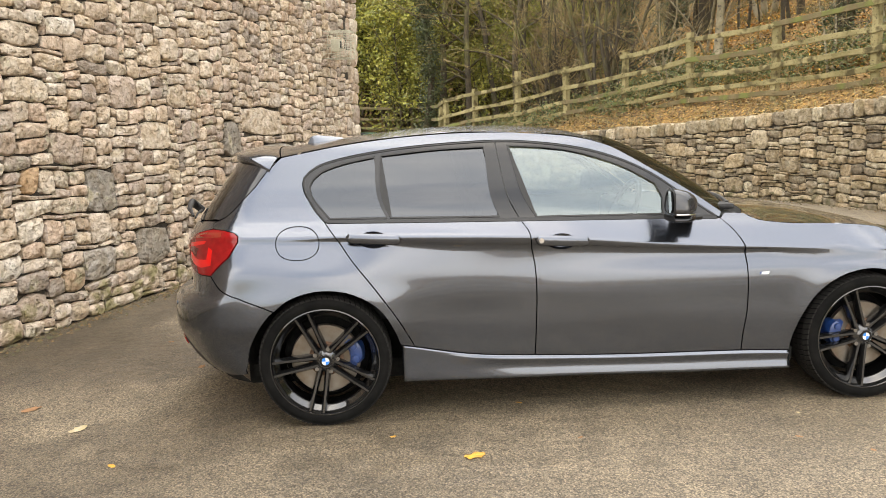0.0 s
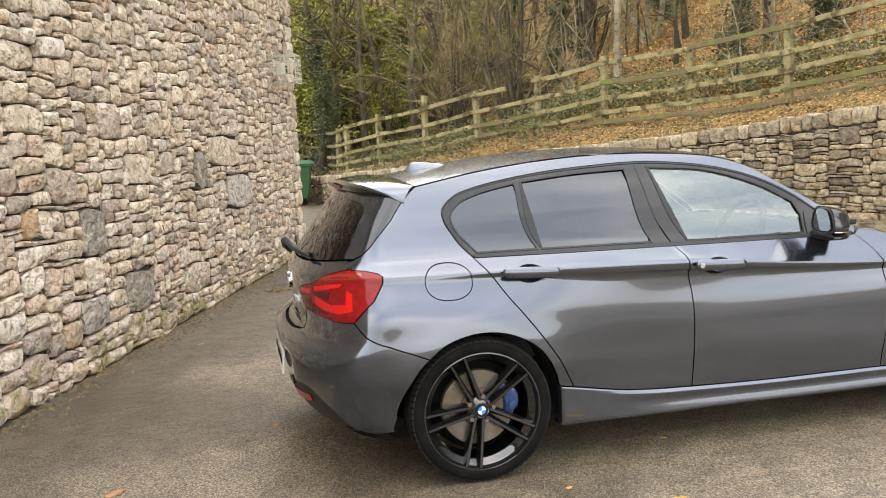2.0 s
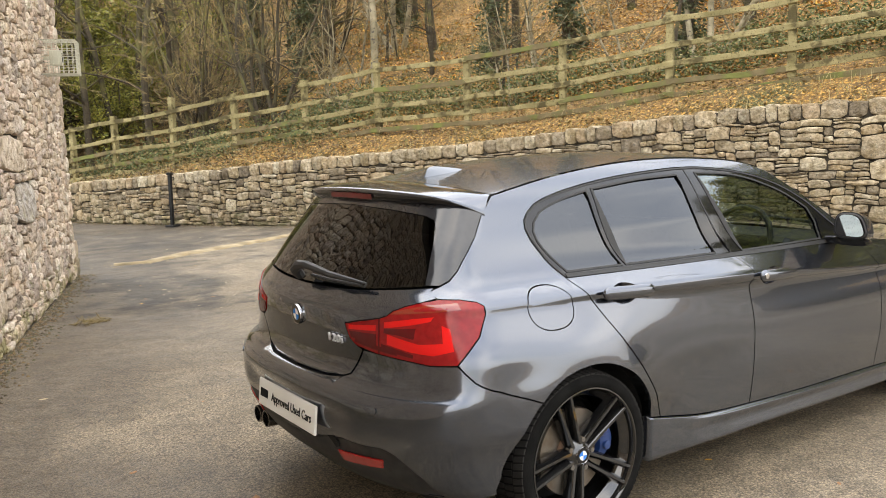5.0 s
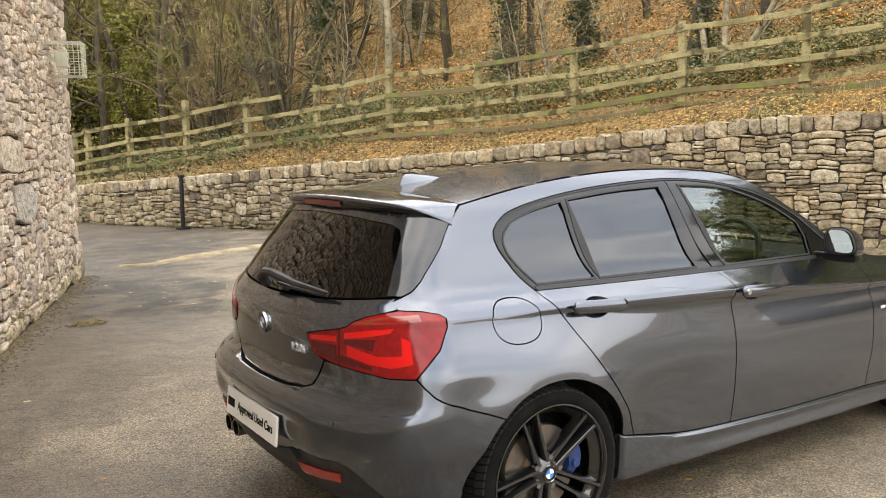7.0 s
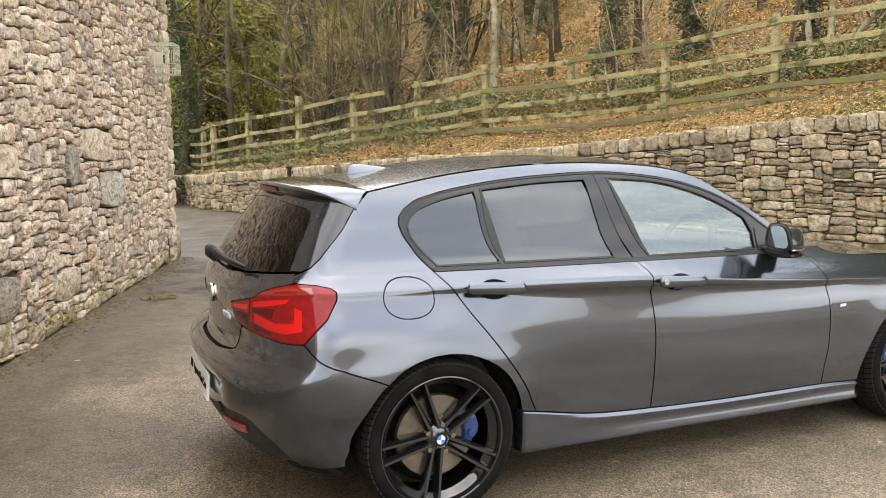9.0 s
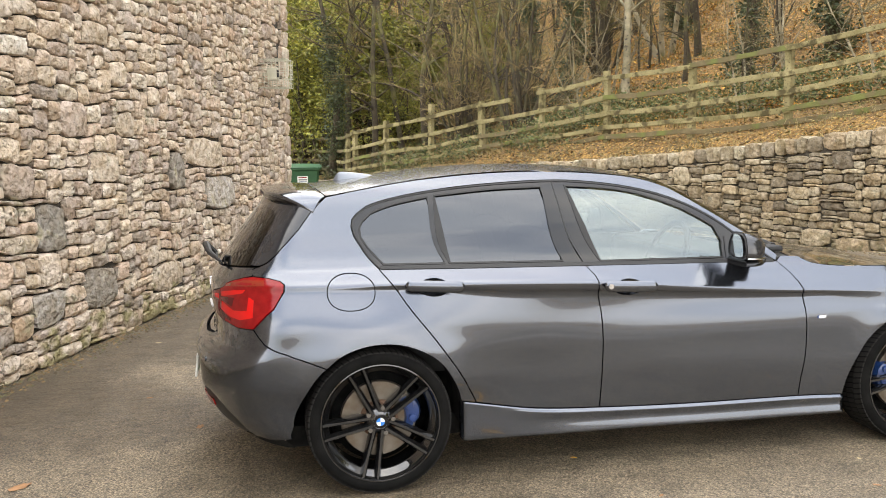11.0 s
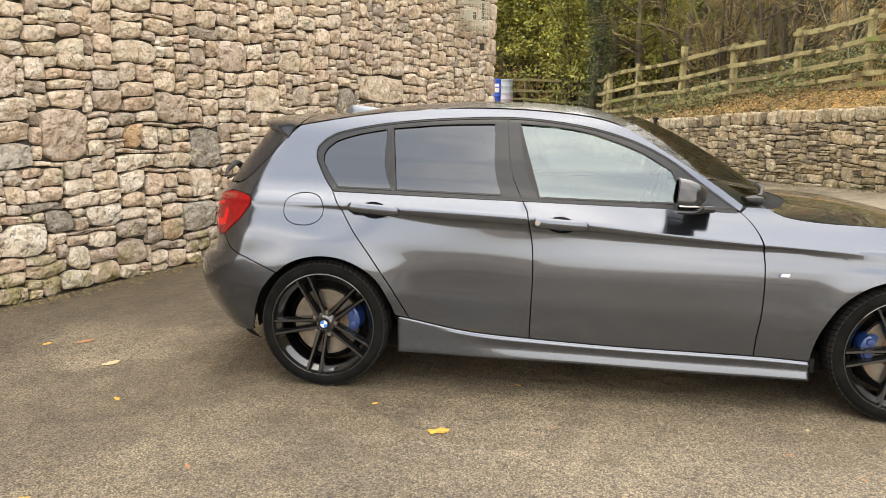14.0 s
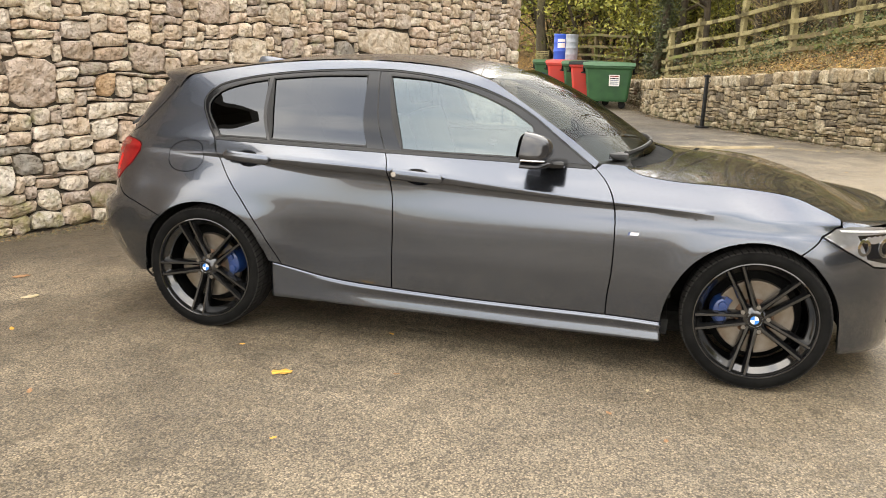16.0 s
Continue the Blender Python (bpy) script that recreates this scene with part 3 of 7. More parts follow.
WALL_TOP = by_y((30, 0.6), (19.8, 0.7), (16.9, 0.82), (13.6, 1.02), (11.4, 1.21), (9.4, 1.35), (7.4, 1.5), (5.5, 1.66), (4, 1.79), (2.3, 1.83), (0, 1.86), (-9, 1.9))
FENCE_FOOT = by_y((30, 1.3), (24, 1.1), (20, 0.85), (18, 0.88), (16.5, 0.94), (15.1, 1.02), (13.7, 1.3), (12.2, 1.54), (10.7, 1.68), (9, 1.74), (7.3, 1.87), (5.6, 2.03), (3.9, 2.22), (2, 2.4), (-9, 2.6))
TOP_RAIL = by_y((30, 2.1), (26, 2.03), (22.6, 1.93), (19.2, 1.9), (17.75, 1.97), (16.5, 2.12), (15.12, 2.26), (13.72, 2.48), (12.27, 2.64), (10.76, 2.83), (9.05, 2.89), (7.34, 2.99), (5.63, 3.17), (3.93, 3.24), (2.2, 3.4), (-9, 3.75))
STEEP = by_y((30, 0.75), (16, 0.62), (12, 0.8), (8, 0.95), (-9, 1.0))
S_FIRST, S_LAST = float(np.interp(-22.5, -WALL_LINE[:, 1], WALL_S)), float(np.interp(-0.3, -WALL_LINE[:, 1], WALL_S))


def ground_height(x, y):
    """The drive rises a little towards the low wall's near end."""
    return float(0.11 * ramp(x - 0.12 * y, 3.6, 5.4) * (1 - ramp(y, 9.5, 12.5)))


def bank_height(s, d):
    """The bank's height behind the low wall, d metres back from its face."""
    y = wall_xy(s)[1]
    top, foot, k = WALL_TOP(y), FENCE_FOOT(y), STEEP(y)
    z = float(np.interp(d, (0.25, 0.42, 0.8, 1.25, 2.2, 4, 8, 16, 30, 60, 110),
                        (top - 0.15, top - 0.05, top + (foot - top) * 0.45, foot, foot + 0.3 * k, foot + 1.0 * k, foot + 3.1 * k, foot + 8.8 * k, foot + 22 * k, foot + 50 * k, foot + 85 * k)))
    bump = noise.noise(Vector((s * 0.35, d * 0.35, 3.0))) * min(0.5, 0.03 + 0.05 * max(0, d - 1)) + noise.noise(Vector((s * 1.7, d * 1.7, 7.0))) * 0.035 * min(1, d)
    return z + bump


xs = [-300, -120, -50, -25, -12, -6, -3] + list(np.arange(-2, 10.1, 0.5)) + [11, 14, 20, 40, 120, 300]
ys = [-300, -120, -50, -25, -12, -6, -3] + list(np.arange(-2, 14.1, 0.5)) + [16, 20, 30, 60, 120, 300]
v = [(x, y, ground_height(x, y)) for x in xs for y in ys]
f = [(i * len(ys) + j, (i + 1) * len(ys) + j, (i + 1) * len(ys) + j + 1, i * len(ys) + j + 1) for i in range(len(xs) - 1) for j in range(len(ys) - 1)]


def plain(name, verts, faces, mat, parent=None, smooth=False):
    me = bpy.data.meshes.new(name)
    me.from_pydata([tuple(p) for p in verts], [], faces)
    me.materials.append(mat)
    if smooth:
        me.shade_smooth()
    ob = new(name, me)
    if parent:
        ob.parent = parent
    return ob


ground = tagged(plain("ground", v, f, M_ASPHALT, smooth=True), "worn grey-brown asphalt drive, damp in patches", "ground", kind="structure")

# the bank and wooded hillside, one sheet behind the low wall
ss = np.linspace(0.2, WALL_S[-1] - 0.2, 90)
ds = [0.25, 0.42, 0.6, 0.8, 1.0, 1.25, 1.6, 2.2, 3, 4, 5, 6.5, 8, 10, 13, 16, 20, 25, 30, 40, 60, 110]
v, f = [], []
for s in ss:
    p, out = wall_frame(s)
    spread = np.array((0.85, 0.53))
    for d in ds:
        w = float(ramp(d, 1.5, 14))
        q = p - (out * (1 - w) - spread * w) * d
        v.append((q[0], q[1], bank_height(s, d)))
n = len(ds)
f = [(i * n + j, i * n + j + 1, (i + 1) * n + j + 1, (i + 1) * n + j) for i in range(len(ss) - 1) for j in range(n - 1)]
bank = tagged(plain("bank", v, f, M_SOIL, smooth=True), "wooded hillside strewn with brown and orange leaves", "hillside", kind="structure")


def bank_point(s, d):
    p, out = wall_frame(s)
    w = float(ramp(d, 1.5, 14))
    q = p - (out * (1 - w) - np.array((0.85, 0.53)) * w) * d
    return Vector((q[0], q[1], bank_height(s, d)))


# the low wall's core
v, f = [], []
ss = np.linspace(0.3, WALL_S[-1] - 0.3, 120)
for s in ss:
    p, out = wall_frame(s)
    z = WALL_TOP(p[1])
    a, b = p - out * 0.05, p - out * 0.42
    v += [(a[0], a[1], -0.2), (a[0], a[1], z - 0.04), (b[0], b[1], z - 0.04), (b[0], b[1], -0.2)]
f = [(4 * i + k, 4 * i + (k + 1) % 4, 4 * i + 4 + (k + 1) % 4, 4 * i + 4 + k) for i in range(len(ss) - 1) for k in range(4)] + [(0, 1, 2, 3), (4 * len(ss) - 1, 4 * len(ss) - 2, 4 * len(ss) - 3, 4 * len(ss) - 4)]
low_wall = tagged(plain("wall_low", v, f, M_JOINT), "dry-stone retaining wall with upright coping stones", "wall", kind="structure")

# the building's wall: a core slab, with the other walls and a roof to close it
def slab(name, a, b, z0, z1, thick, mat, parent=None):
    d = (b - a).normalized()
    n = Vector((-d.y, d.x, 0)) * thick
    v = [p + Vector((0, 0, z)) for z in (z0, z1) for p in (a, b, b + n, a + n)]
    return plain(name, v, [(0, 1, 2, 3), (4, 7, 6, 5), (0, 4, 5, 1), (1, 5, 6, 2), (2, 6, 7, 3), (3, 7, 4, 0)], mat, parent)


c0 = CORNER - OUT * 0.05
wall_b = tagged(slab("wall_building", c0 + ALONG * 0.05, c0 + ALONG * 15, -0.1, 5.2, -0.55, M_JOINT), "tall rubble stone wall of a building", "wall", kind="structure")
tagged(slab("wall_end", c0 + ALONG * 0.05 - OUT * 0.56, c0 + ALONG * 0.05 - OUT * 8, -0.1, 5.2, 0.5, M_STONE), "plain end wall of the stone building", "wall", kind="structure")
tagged(slab("wall_back", c0 + ALONG * 15 - OUT * 0.56, c0 + ALONG * 15 - OUT * 8, -0.1, 5.2, -0.5, M_STONE), "plain far wall of the stone building", "wall", kind="structure")
tagged(slab("roof_building", c0 - ALONG * 0.2 + OUT * 0.25, c0 + ALONG * 15.2 + OUT * 0.25, 5.21, 5.35, -8.6, M_JOINT), "dark flat roof over the stone building", "roof", kind="structure")


def inside(p, loop):
    x, y = p
    hit = False
    for (x1, y1), (x2, y2) in zip(loop, loop[1:] + loop[:1]):
        if (y1 > y) != (y2 > y) and x < (x2 - x1) * (y - y1) / (y2 - y1) + x1:
            hit = not hit
    return hit


def to_chart(points):
    """Outline points into the chart: (x, z) of the side, ("t", y, z) of the tail, ("u", u, z) as they are."""
    out = []
    for p in points:
        if p[0] == "t":
            out.append((u_tail(p[1], p[2]), p[2]))
        elif p[0] == "u":
            out.append((p[1], p[2]))
        else:
            out.append((u_at(p[0], p[1]), p[1]))
    return out


def dense(loop, step):
    out = []
    for a, b in zip(loop, loop[1:] + loop[:1]):
        n = max(1, int(math.ceil(math.dist(a, b) / step)))
        out += [(a[0] + (b[0] - a[0]) * k / n, a[1] + (b[1] - a[1]) * k / n) for k in range(n)]
    return out


def shrunk(loop, gap):
    area = sum(a[0] * b[1] - b[0] * a[1] for a, b in zip(loop, loop[1:] + loop[:1]))
    s = 1 if area > 0 else -1
    out = []
    for a, b, c in zip(loop[-1:] + loop[:-1], loop, loop[1:] + loop[:1]):
        d1, d2 = Vector((b[0] - a[0], b[1] - a[1])), Vector((c[0] - b[0], c[1] - b[1]))
        if d1.length < 1e-7 or d2.length < 1e-7:
            out.append(b)
            continue
        n1, n2 = Vector((-d1.y, d1.x)).normalized() * s, Vector((-d2.y, d2.x)).normalized() * s
        n = n1 + n2
        k = gap / max(0.35, 1 + n1.dot(n2))
        out.append((b[0] + n.x * k, b[1] + n.y * k))
    return out


def flowing(points, step=0.03):
    """A smooth line through open outline points (Catmull-Rom)."""
    p = [points[0]] + list(points) + [points[-1]]
    out = []
    for a, b, c, d in zip(p, p[1:], p[2:], p[3:]):
        n = max(1, int(math.dist(b, c) / step))
        for k in range(n):
            t = k / n
            out.append(tuple(0.5 * (2 * b[i] + (c[i] - a[i]) * t + (2 * a[i] - 5 * b[i] + 4 * c[i] - d[i]) * t * t + (3 * b[i] - a[i] - 3 * c[i] + d[i]) * t ** 3) for i in (0, 1)))
    return out + [points[-1]]


def ellipse(x, z, rx, rz, n=40, power=2.0, tilt=0.0):
    out = []
    for i in range(n):
        a = 2 * math.pi * i / n
        c, s = math.cos(a), math.sin(a)
        px, pz = rx * math.copysign(abs(c) ** (2 / power), c), rz * math.copysign(abs(s) ** (2 / power), s)
        out.append((x + px * math.cos(tilt) - pz * math.sin(tilt), z + px * math.sin(tilt) + pz * math.cos(tilt)))
    return out


def link(name, verts, faces, mat, parent=None, label="", normals=None, smooth=True):
    me = bpy.data.meshes.new(name)
    me.from_pydata([tuple(v) for v in verts], [], [tuple(int(i) for i in f) for f in faces])
    me.materials.append(mat)
    if smooth:
        me.shade_smooth()
    if normals is not None:
        me.normals_split_custom_set_from_vertices([tuple(n) for n in normals])
    me.update()
    ob = new(name, me)
    if parent:
        ob.parent = parent
    return tagged(ob, label)


def part(name, bm, mat, parent, label="", smooth=True):
    me = bpy.data.meshes.new(name)
    bm.to_mesh(me)
    bm.free()
    me.materials.append(mat)
    if smooth:
        me.shade_smooth()
        me.set_sharp_from_angle(angle=radians(35))
    ob = new(name, me)
    if parent:
        ob.parent = parent
    return tagged(ob, label)


def mesh_of_panel(loop, holes, offset, gap, lip, step):
    loop = dense(loop, step)
    if gap:
        ends = (-U_TAIL, U_SIDE + U_NOSE)
        loop = [(next((e for e in ends if abs(a[0] - e) < 1e-3), b[0]), b[1]) for a, b in zip(loop, shrunk(loop, gap))]
    holes = [dense(h, step) for h in holes]
    points, edges = [], []
    for ring in [loop] + holes:
        k = len(points)
        points += ring
        edges += [(k + i, k + (i + 1) % len(ring)) for i in range(len(ring))]
    us, zs = [p[0] for p in loop], [p[1] for p in loop]
    # rows of points along the body's creases, so that they stay crisp
    rows = []
    if step in (0.034, 0.026, 0.027):
        for u in np.arange(math.ceil(max(-0.36, min(us)) / 0.02) * 0.02, min(2.62, max(us)), 0.02):
            x = float(skin(u, 0.85)[0])
            c, w, s = float(CREASE(x)), max(0.022, float(BAND(x))), float(SILL(x))
            for z in (c + 0.02, c + 0.009, c + 0.003, c - 0.003, c - w * 0.5, c - w + 0.003, c - w - 0.005, c - w - 0.014, s - 0.006, s - 0.010, s - 0.015, s - 0.020, s - 0.028, s - 0.040, 0.218, 0.205, 0.192):
                if min(zs) < z < max(zs) and inside((u, z), loop) and not any(inside((u, z), h) for h in holes):
                    rows.append((u, z))
    if rows:
        edge = np.array(points)
        rows = [p for p in rows if np.hypot(edge[:, 0] - p[0], edge[:, 1] - p[1]).min() > 0.004]
        points += rows
    near = np.array(points)
    for i in range(int((max(us) - min(us)) / step) + 2):
        for j in range(int((max(zs) - min(zs)) / step) + 2):
            p = (min(us) + (i + (j % 2) * 0.5) * step, min(zs) + j * step * 0.87)
            if np.hypot(near[:, 0] - p[0], near[:, 1] - p[1]).min() > step * 0.45 and inside(p, loop) and not any(inside(p, h) for h in holes):
                points.append(p)
    vs, _, fs, _, _, _ = delaunay_2d_cdt([Vector(p) for p in points], edges, [], 0, 1e-6)
    tris = []
    for f in fs:
        c = (sum(vs[i].x for i in f) / 3, sum(vs[i].y for i in f) / 3)
        if inside(c, loop) and not any(inside(c, h) for h in holes):
            tris.append(tuple(f))
    used = sorted({i for f in tris for i in f})
    number = {k: i for i, k in enumerate(used)}
    tris = [tuple(number[i] for i in f) for f in tris]
    u, z = np.array([vs[k].x for k in used]), np.array([vs[k].y for k in used])
    e = 0.004
    p = skin(u, z)
    n = np.cross(skin(np.minimum(u + e, U_SIDE + U_NOSE), z) - skin(np.maximum(u - e, -U_TAIL), z), skin(u, z + e) - skin(u, z - e))
    n /= np.maximum(np.linalg.norm(n, axis=1), 1e-9)[:, None]
    mid = (u <= -U_TAIL + 1e-4) | (u >= U_SIDE + U_NOSE - 1e-4)
    n[mid, 1] = 0
    n /= np.maximum(np.linalg.norm(n, axis=1), 1e-6)[:, None]
    p = p + n * offset
    verts, normals, faces = list(p), list(n), list(tris)
    if lip:
        count = {}
        for f in tris:
            for a, b in zip(f, f[1:] + f[:1]):
                count[(a, b)] = 1
        for a, b in list(count):
            if (b, a) not in count and not (mid[a] and mid[b]):
                k = len(verts)
                q = np.cross(p[b] - p[a], n[a])
                q = -q / max(1e-9, np.linalg.norm(q))
                verts += [p[a], p[b], p[b] - n[b] * lip, p[a] - n[a] * lip]
                normals += [-q] * 4
                faces.append((k + 1, k, k + 3, k + 2))
    return np.array(verts), np.array(normals), faces


def panel(name, outline, mat, parent, label="", holes=(), offset=0.0, gap=0.0025, lip=0.012, step=0.034, sides=2):
    """A sheet of the car's skin inside an outline, on the right side and, mirrored, on the left."""
    v, n, f = mesh_of_panel(to_chart(outline), [to_chart(h) for h in holes], offset, gap, lip, step)
    made = [link(name, v, f, mat, parent, label, n)]
    if sides == 2:
        m = np.array((1, -1, 1))
        made.append(link(name, v * m, [g[::-1] for g in f], mat, parent, label, n * m))
    return made[0]


def whole_panel(name, outline, mat, parent, label="", offset=0.0, gap=0.0025, lip=0.012, step=0.034):
    """A sheet across the car's middle: the right half and its mirror in one mesh."""
    v, n, f = mesh_of_panel(to_chart(outline), [], offset, gap, lip, step)
    m = np.array((1, -1, 1))
    k = len(v)
    return link(name, np.concatenate([v, v * m]), f + [tuple(i + k for i in g[::-1]) for g in f], mat, parent, label, np.concatenate([n, n * m]))


def sheet(name, rows, mat, parent, label="", thick=0.0):
    """A grid of points, row by row, as one smooth sheet."""
    n = len(rows[0])
    v = [p for r in rows for p in r]
    f = [(i * n + k, i * n + k + 1, (i + 1) * n + k + 1, (i + 1) * n + k) for i in range(len(rows) - 1) for k in range(n - 1)]
    return link(name, v, f, mat, parent, label)


def box(x0, y0, z0, x1, y1, z1, bevel=0.0, segments=2):
    bm = bmesh.new()
    bmesh.ops.create_cube(bm, size=1, matrix=Matrix.Translation(((x0 + x1) / 2, (y0 + y1) / 2, (z0 + z1) / 2)) @ Matrix.Diagonal((abs(x1 - x0), abs(y1 - y0), abs(z1 - z0), 1)))
    if bevel:
        bmesh.ops.bevel(bm, geom=bm.edges[:], offset=bevel, segments=segments, affect="EDGES", profile=0.6)
    return bm


def tube_along(points, radius, sides=8, closed=False):
    """A round bar along points; radius may be a list."""
    bm = bmesh.new()
    pts = [Vector(p) for p in points]
    rings = []
    for i, p in enumerate(pts):
        a, b = pts[i - 1] if i or closed else p, pts[(i + 1) % len(pts)] if i + 1 < len(pts) or closed else p
        d = (b - a).normalized()
        s = d.cross(Vector((0, 0, 1)) if abs(d.z) < 0.9 else Vector((1, 0, 0))).normalized()
        t = s.cross(d)
        r = radius[i] if isinstance(radius, (list, tuple)) else radius
        rings.append([bm.verts.new(p + (s * math.cos(2 * math.pi * k / sides) + t * math.sin(2 * math.pi * k / sides)) * r) for k in range(sides)])
    for a, b in zip(rings, rings[1:] + (rings[:1] if closed else [])):
        for k in range(sides):
            bm.faces.new((a[k], a[(k + 1) % sides], b[(k + 1) % sides], b[k]))
    if not closed:
        bm.faces.new(rings[0][::-1])
        bm.faces.new(rings[-1])
    bmesh.ops.recalc_face_normals(bm, faces=bm.faces[:])
    return bm


def lathe(profile, n=64, axis="y"):
    """Turns (radius, along) points round the axis y."""
    bm = bmesh.new()
    rings = []
    for r, a in profile:
        rings.append([bm.verts.new((r * math.cos(2 * math.pi * k / n), a, r * math.sin(2 * math.pi * k / n))) for k in range(n)])
    for p, q in zip(rings, rings[1:]):
        for k in range(n):
            bm.faces.new((p[k], p[(k + 1) % n], q[(k + 1) % n], q[k]))
    bmesh.ops.recalc_face_normals(bm, faces=bm.faces[:])
    return bm


def lettering(name, text, size, mat, parent, m, label="", depth=0.001, align="CENTER", shear=0.0, bold=0.0):
    cu = bpy.data.curves.new(name, "FONT")
    cu.body, cu.size, cu.extrude, cu.align_x, cu.align_y, cu.resolution_u, cu.shear, cu.offset = text, size, depth, align, "CENTER", 3, shear, bold
    tmp = new(name + "_curve", cu)
    me = bpy.data.meshes.new_from_object(tmp.evaluated_get(bpy.context.evaluated_depsgraph_get()))
    bpy.data.objects.remove(tmp)
    me.transform(m)
    me.materials.clear()
    me.materials.append(mat)
    ob = new(name, me)
    ob.parent = parent
    return tagged(ob, label)


# ---- car ----
car = tagged(new("car"), "dark grey metallic five-door hatchback parked on the wet asphalt", "car")

WINDOW_TOP = flowing([(0.021, 0.972), (-0.021, 1.019), (-0.051, 1.068), (-0.077, 1.116), (-0.085, 1.155), (-0.078, 1.185), (-0.053, 1.212), (-0.009, 1.240), (0.087, 1.268), (0.229, 1.294), (0.399, 1.315),
                      (0.569, 1.328), (0.767, 1.337), (0.869, 1.338), (0.965, 1.335), (1.105, 1.322), (1.245, 1.301), (1.384, 1.268), (1.521, 1.219), (1.655, 1.148), (1.787, 1.052), (1.957, 0.932)])
BELT_LINE = [(1.64, 0.945), (1.23, 0.954), (0.96, 0.960), (0.41, 0.969)]
REAR_DOOR_LINE = flowing([(0.021, 0.971), (0.085, 0.890), (0.144, 0.801), (0.251, 0.661), (0.357, 0.507), (0.431, 0.369)])
PILLAR_LINE = flowing([(0.96, 0.960), (0.989, 0.915), (1.005, 0.825), (1.020, 0.73), (1.024, 0.592), (1.021, 0.48), (1.016, 0.300)])
FRONT_DOOR_LINE = flowing([(1.957, 0.931), (2.002, 0.888), (2.037, 0.837), (2.055, 0.785), (2.066, 0.65), (2.063, 0.483), (2.050, 0.369), (2.047, 0.276)])
SILL_LINE = flowing([(0.362, 0.383), (0.431, 0.369), (0.574, 0.341), (0.683, 0.323), (0.821, 0.310), (1.016, 0.300), (1.233, 0.291), (1.507, 0.283), (2.047, 0.276), (2.292, 0.266)])
REAR_ARCH = flowing([(-0.376, 0.257), (-0.366, 0.346), (-0.333, 0.433), (-0.271, 0.533), (-0.185, 0.610), (-0.101, 0.649), (0.003, 0.665), (0.116, 0.651), (0.223, 0.601), (0.292, 0.534), (0.344, 0.436), (0.362, 0.383)])
FRONT_ARCH = flowing([(2.292, 0.266), (2.302, 0.341), (2.334, 0.436), (2.398, 0.540), (2.490, 0.615), (2.595, 0.656), (2.700, 0.666), (2.799, 0.646), (2.842, 0.625), (2.895, 0.588), (2.973, 0.494), (3.030, 0.371), (3.058, 0.191)])
ROOF_RAIL = flowing([(1.973, 0.958), (1.86, 1.040), (1.737, 1.120), (1.523, 1.252), (1.414, 1.307), (1.248, 1.349), (0.968, 1.374), (0.682, 1.379), (0.396, 1.365), (0.112, 1.334), (-0.189, 1.283)])
GLASS_EDGE = [(-0.228, 1.245), (-0.257, 1.219), (-0.314, 1.145), (-0.360, 1.098), (-0.417, 1.039), (-0.455, 1.008), (-0.490, 0.992)]
LIGHT_SIDE = [(-0.515, 0.953), (-0.454, 0.949), (-0.405, 0.938), (-0.388, 0.925), (-0.390, 0.897), (-0.434, 0.829), (-0.522, 0.744)]
LIGHT_LOW = [("t", 0.715, 0.742), ("t", 0.651, 0.750), ("t", 0.513, 0.760), ("t", 0.42, 0.773)]
BUMPER_LINE = flowing([(-0.522, 0.743), (-0.478, 0.684), (-0.42, 0.652), (-0.365, 0.630), (-0.29, 0.602), (-0.226, 0.575)])


def split(line, a, b):
    """The stretch of a line between its points nearest to a and b."""
    i, j = (min(range(len(line)), key=lambda k: math.dist(line[k], p)) for p in (a, b))
    return line[i:j + 1] if i <= j else line[j:i + 1][::-1]


cup_r, cup_f = ellipse(0.252, 0.891, 0.072, 0.040, 28, tilt=-0.04), ellipse(1.147, 0.855, 0.072, 0.040, 28, tilt=-0.06)
flap = ellipse(-0.108, 0.884, 0.104, 0.077, 44, 2.3)
quarter = (WINDOW_TOP + [ROOF_RAIL[0]] + ROOF_RAIL[1:] + GLASS_EDGE + [(-0.531, 0.975)] + LIGHT_SIDE + BUMPER_LINE[1:] + split(REAR_ARCH, (-0.195, 0.602), (0.362, 0.383))
           + split(SILL_LINE, (0.40, 0.376), (0.431, 0.369)) + REAR_DOOR_LINE[::-1][1:-1])
panel("side_frame", quarter, M_PAINT, car, holes=[flap], step=0.027)
panel("fuel_flap", shrunk(flap, 0.004), M_PAINT, car, "round fuel filler flap", gap=0, step=0.025, sides=1)
rdoor = panel("rear_door", REAR_DOOR_LINE + split(SILL_LINE, (0.431, 0.369), (1.016, 0.3))[1:] + PILLAR_LINE[::-1][1:] + [(0.41, 0.969)], M_PAINT, car, holes=[cup_r])
fdoor = panel("front_door", PILLAR_LINE + split(SILL_LINE, (1.016, 0.3), (2.047, 0.276))[1:] + FRONT_DOOR_LINE[::-1][1:] + BELT_LINE[:2], M_PAINT, car, holes=[cup_f])
HOOD_LINE = flowing([(2.083, 0.950), (2.148, 0.917), (2.302, 0.895), (2.568, 0.882), (2.781, 0.856), (2.92, 0.805), (3.0, 0.768)])
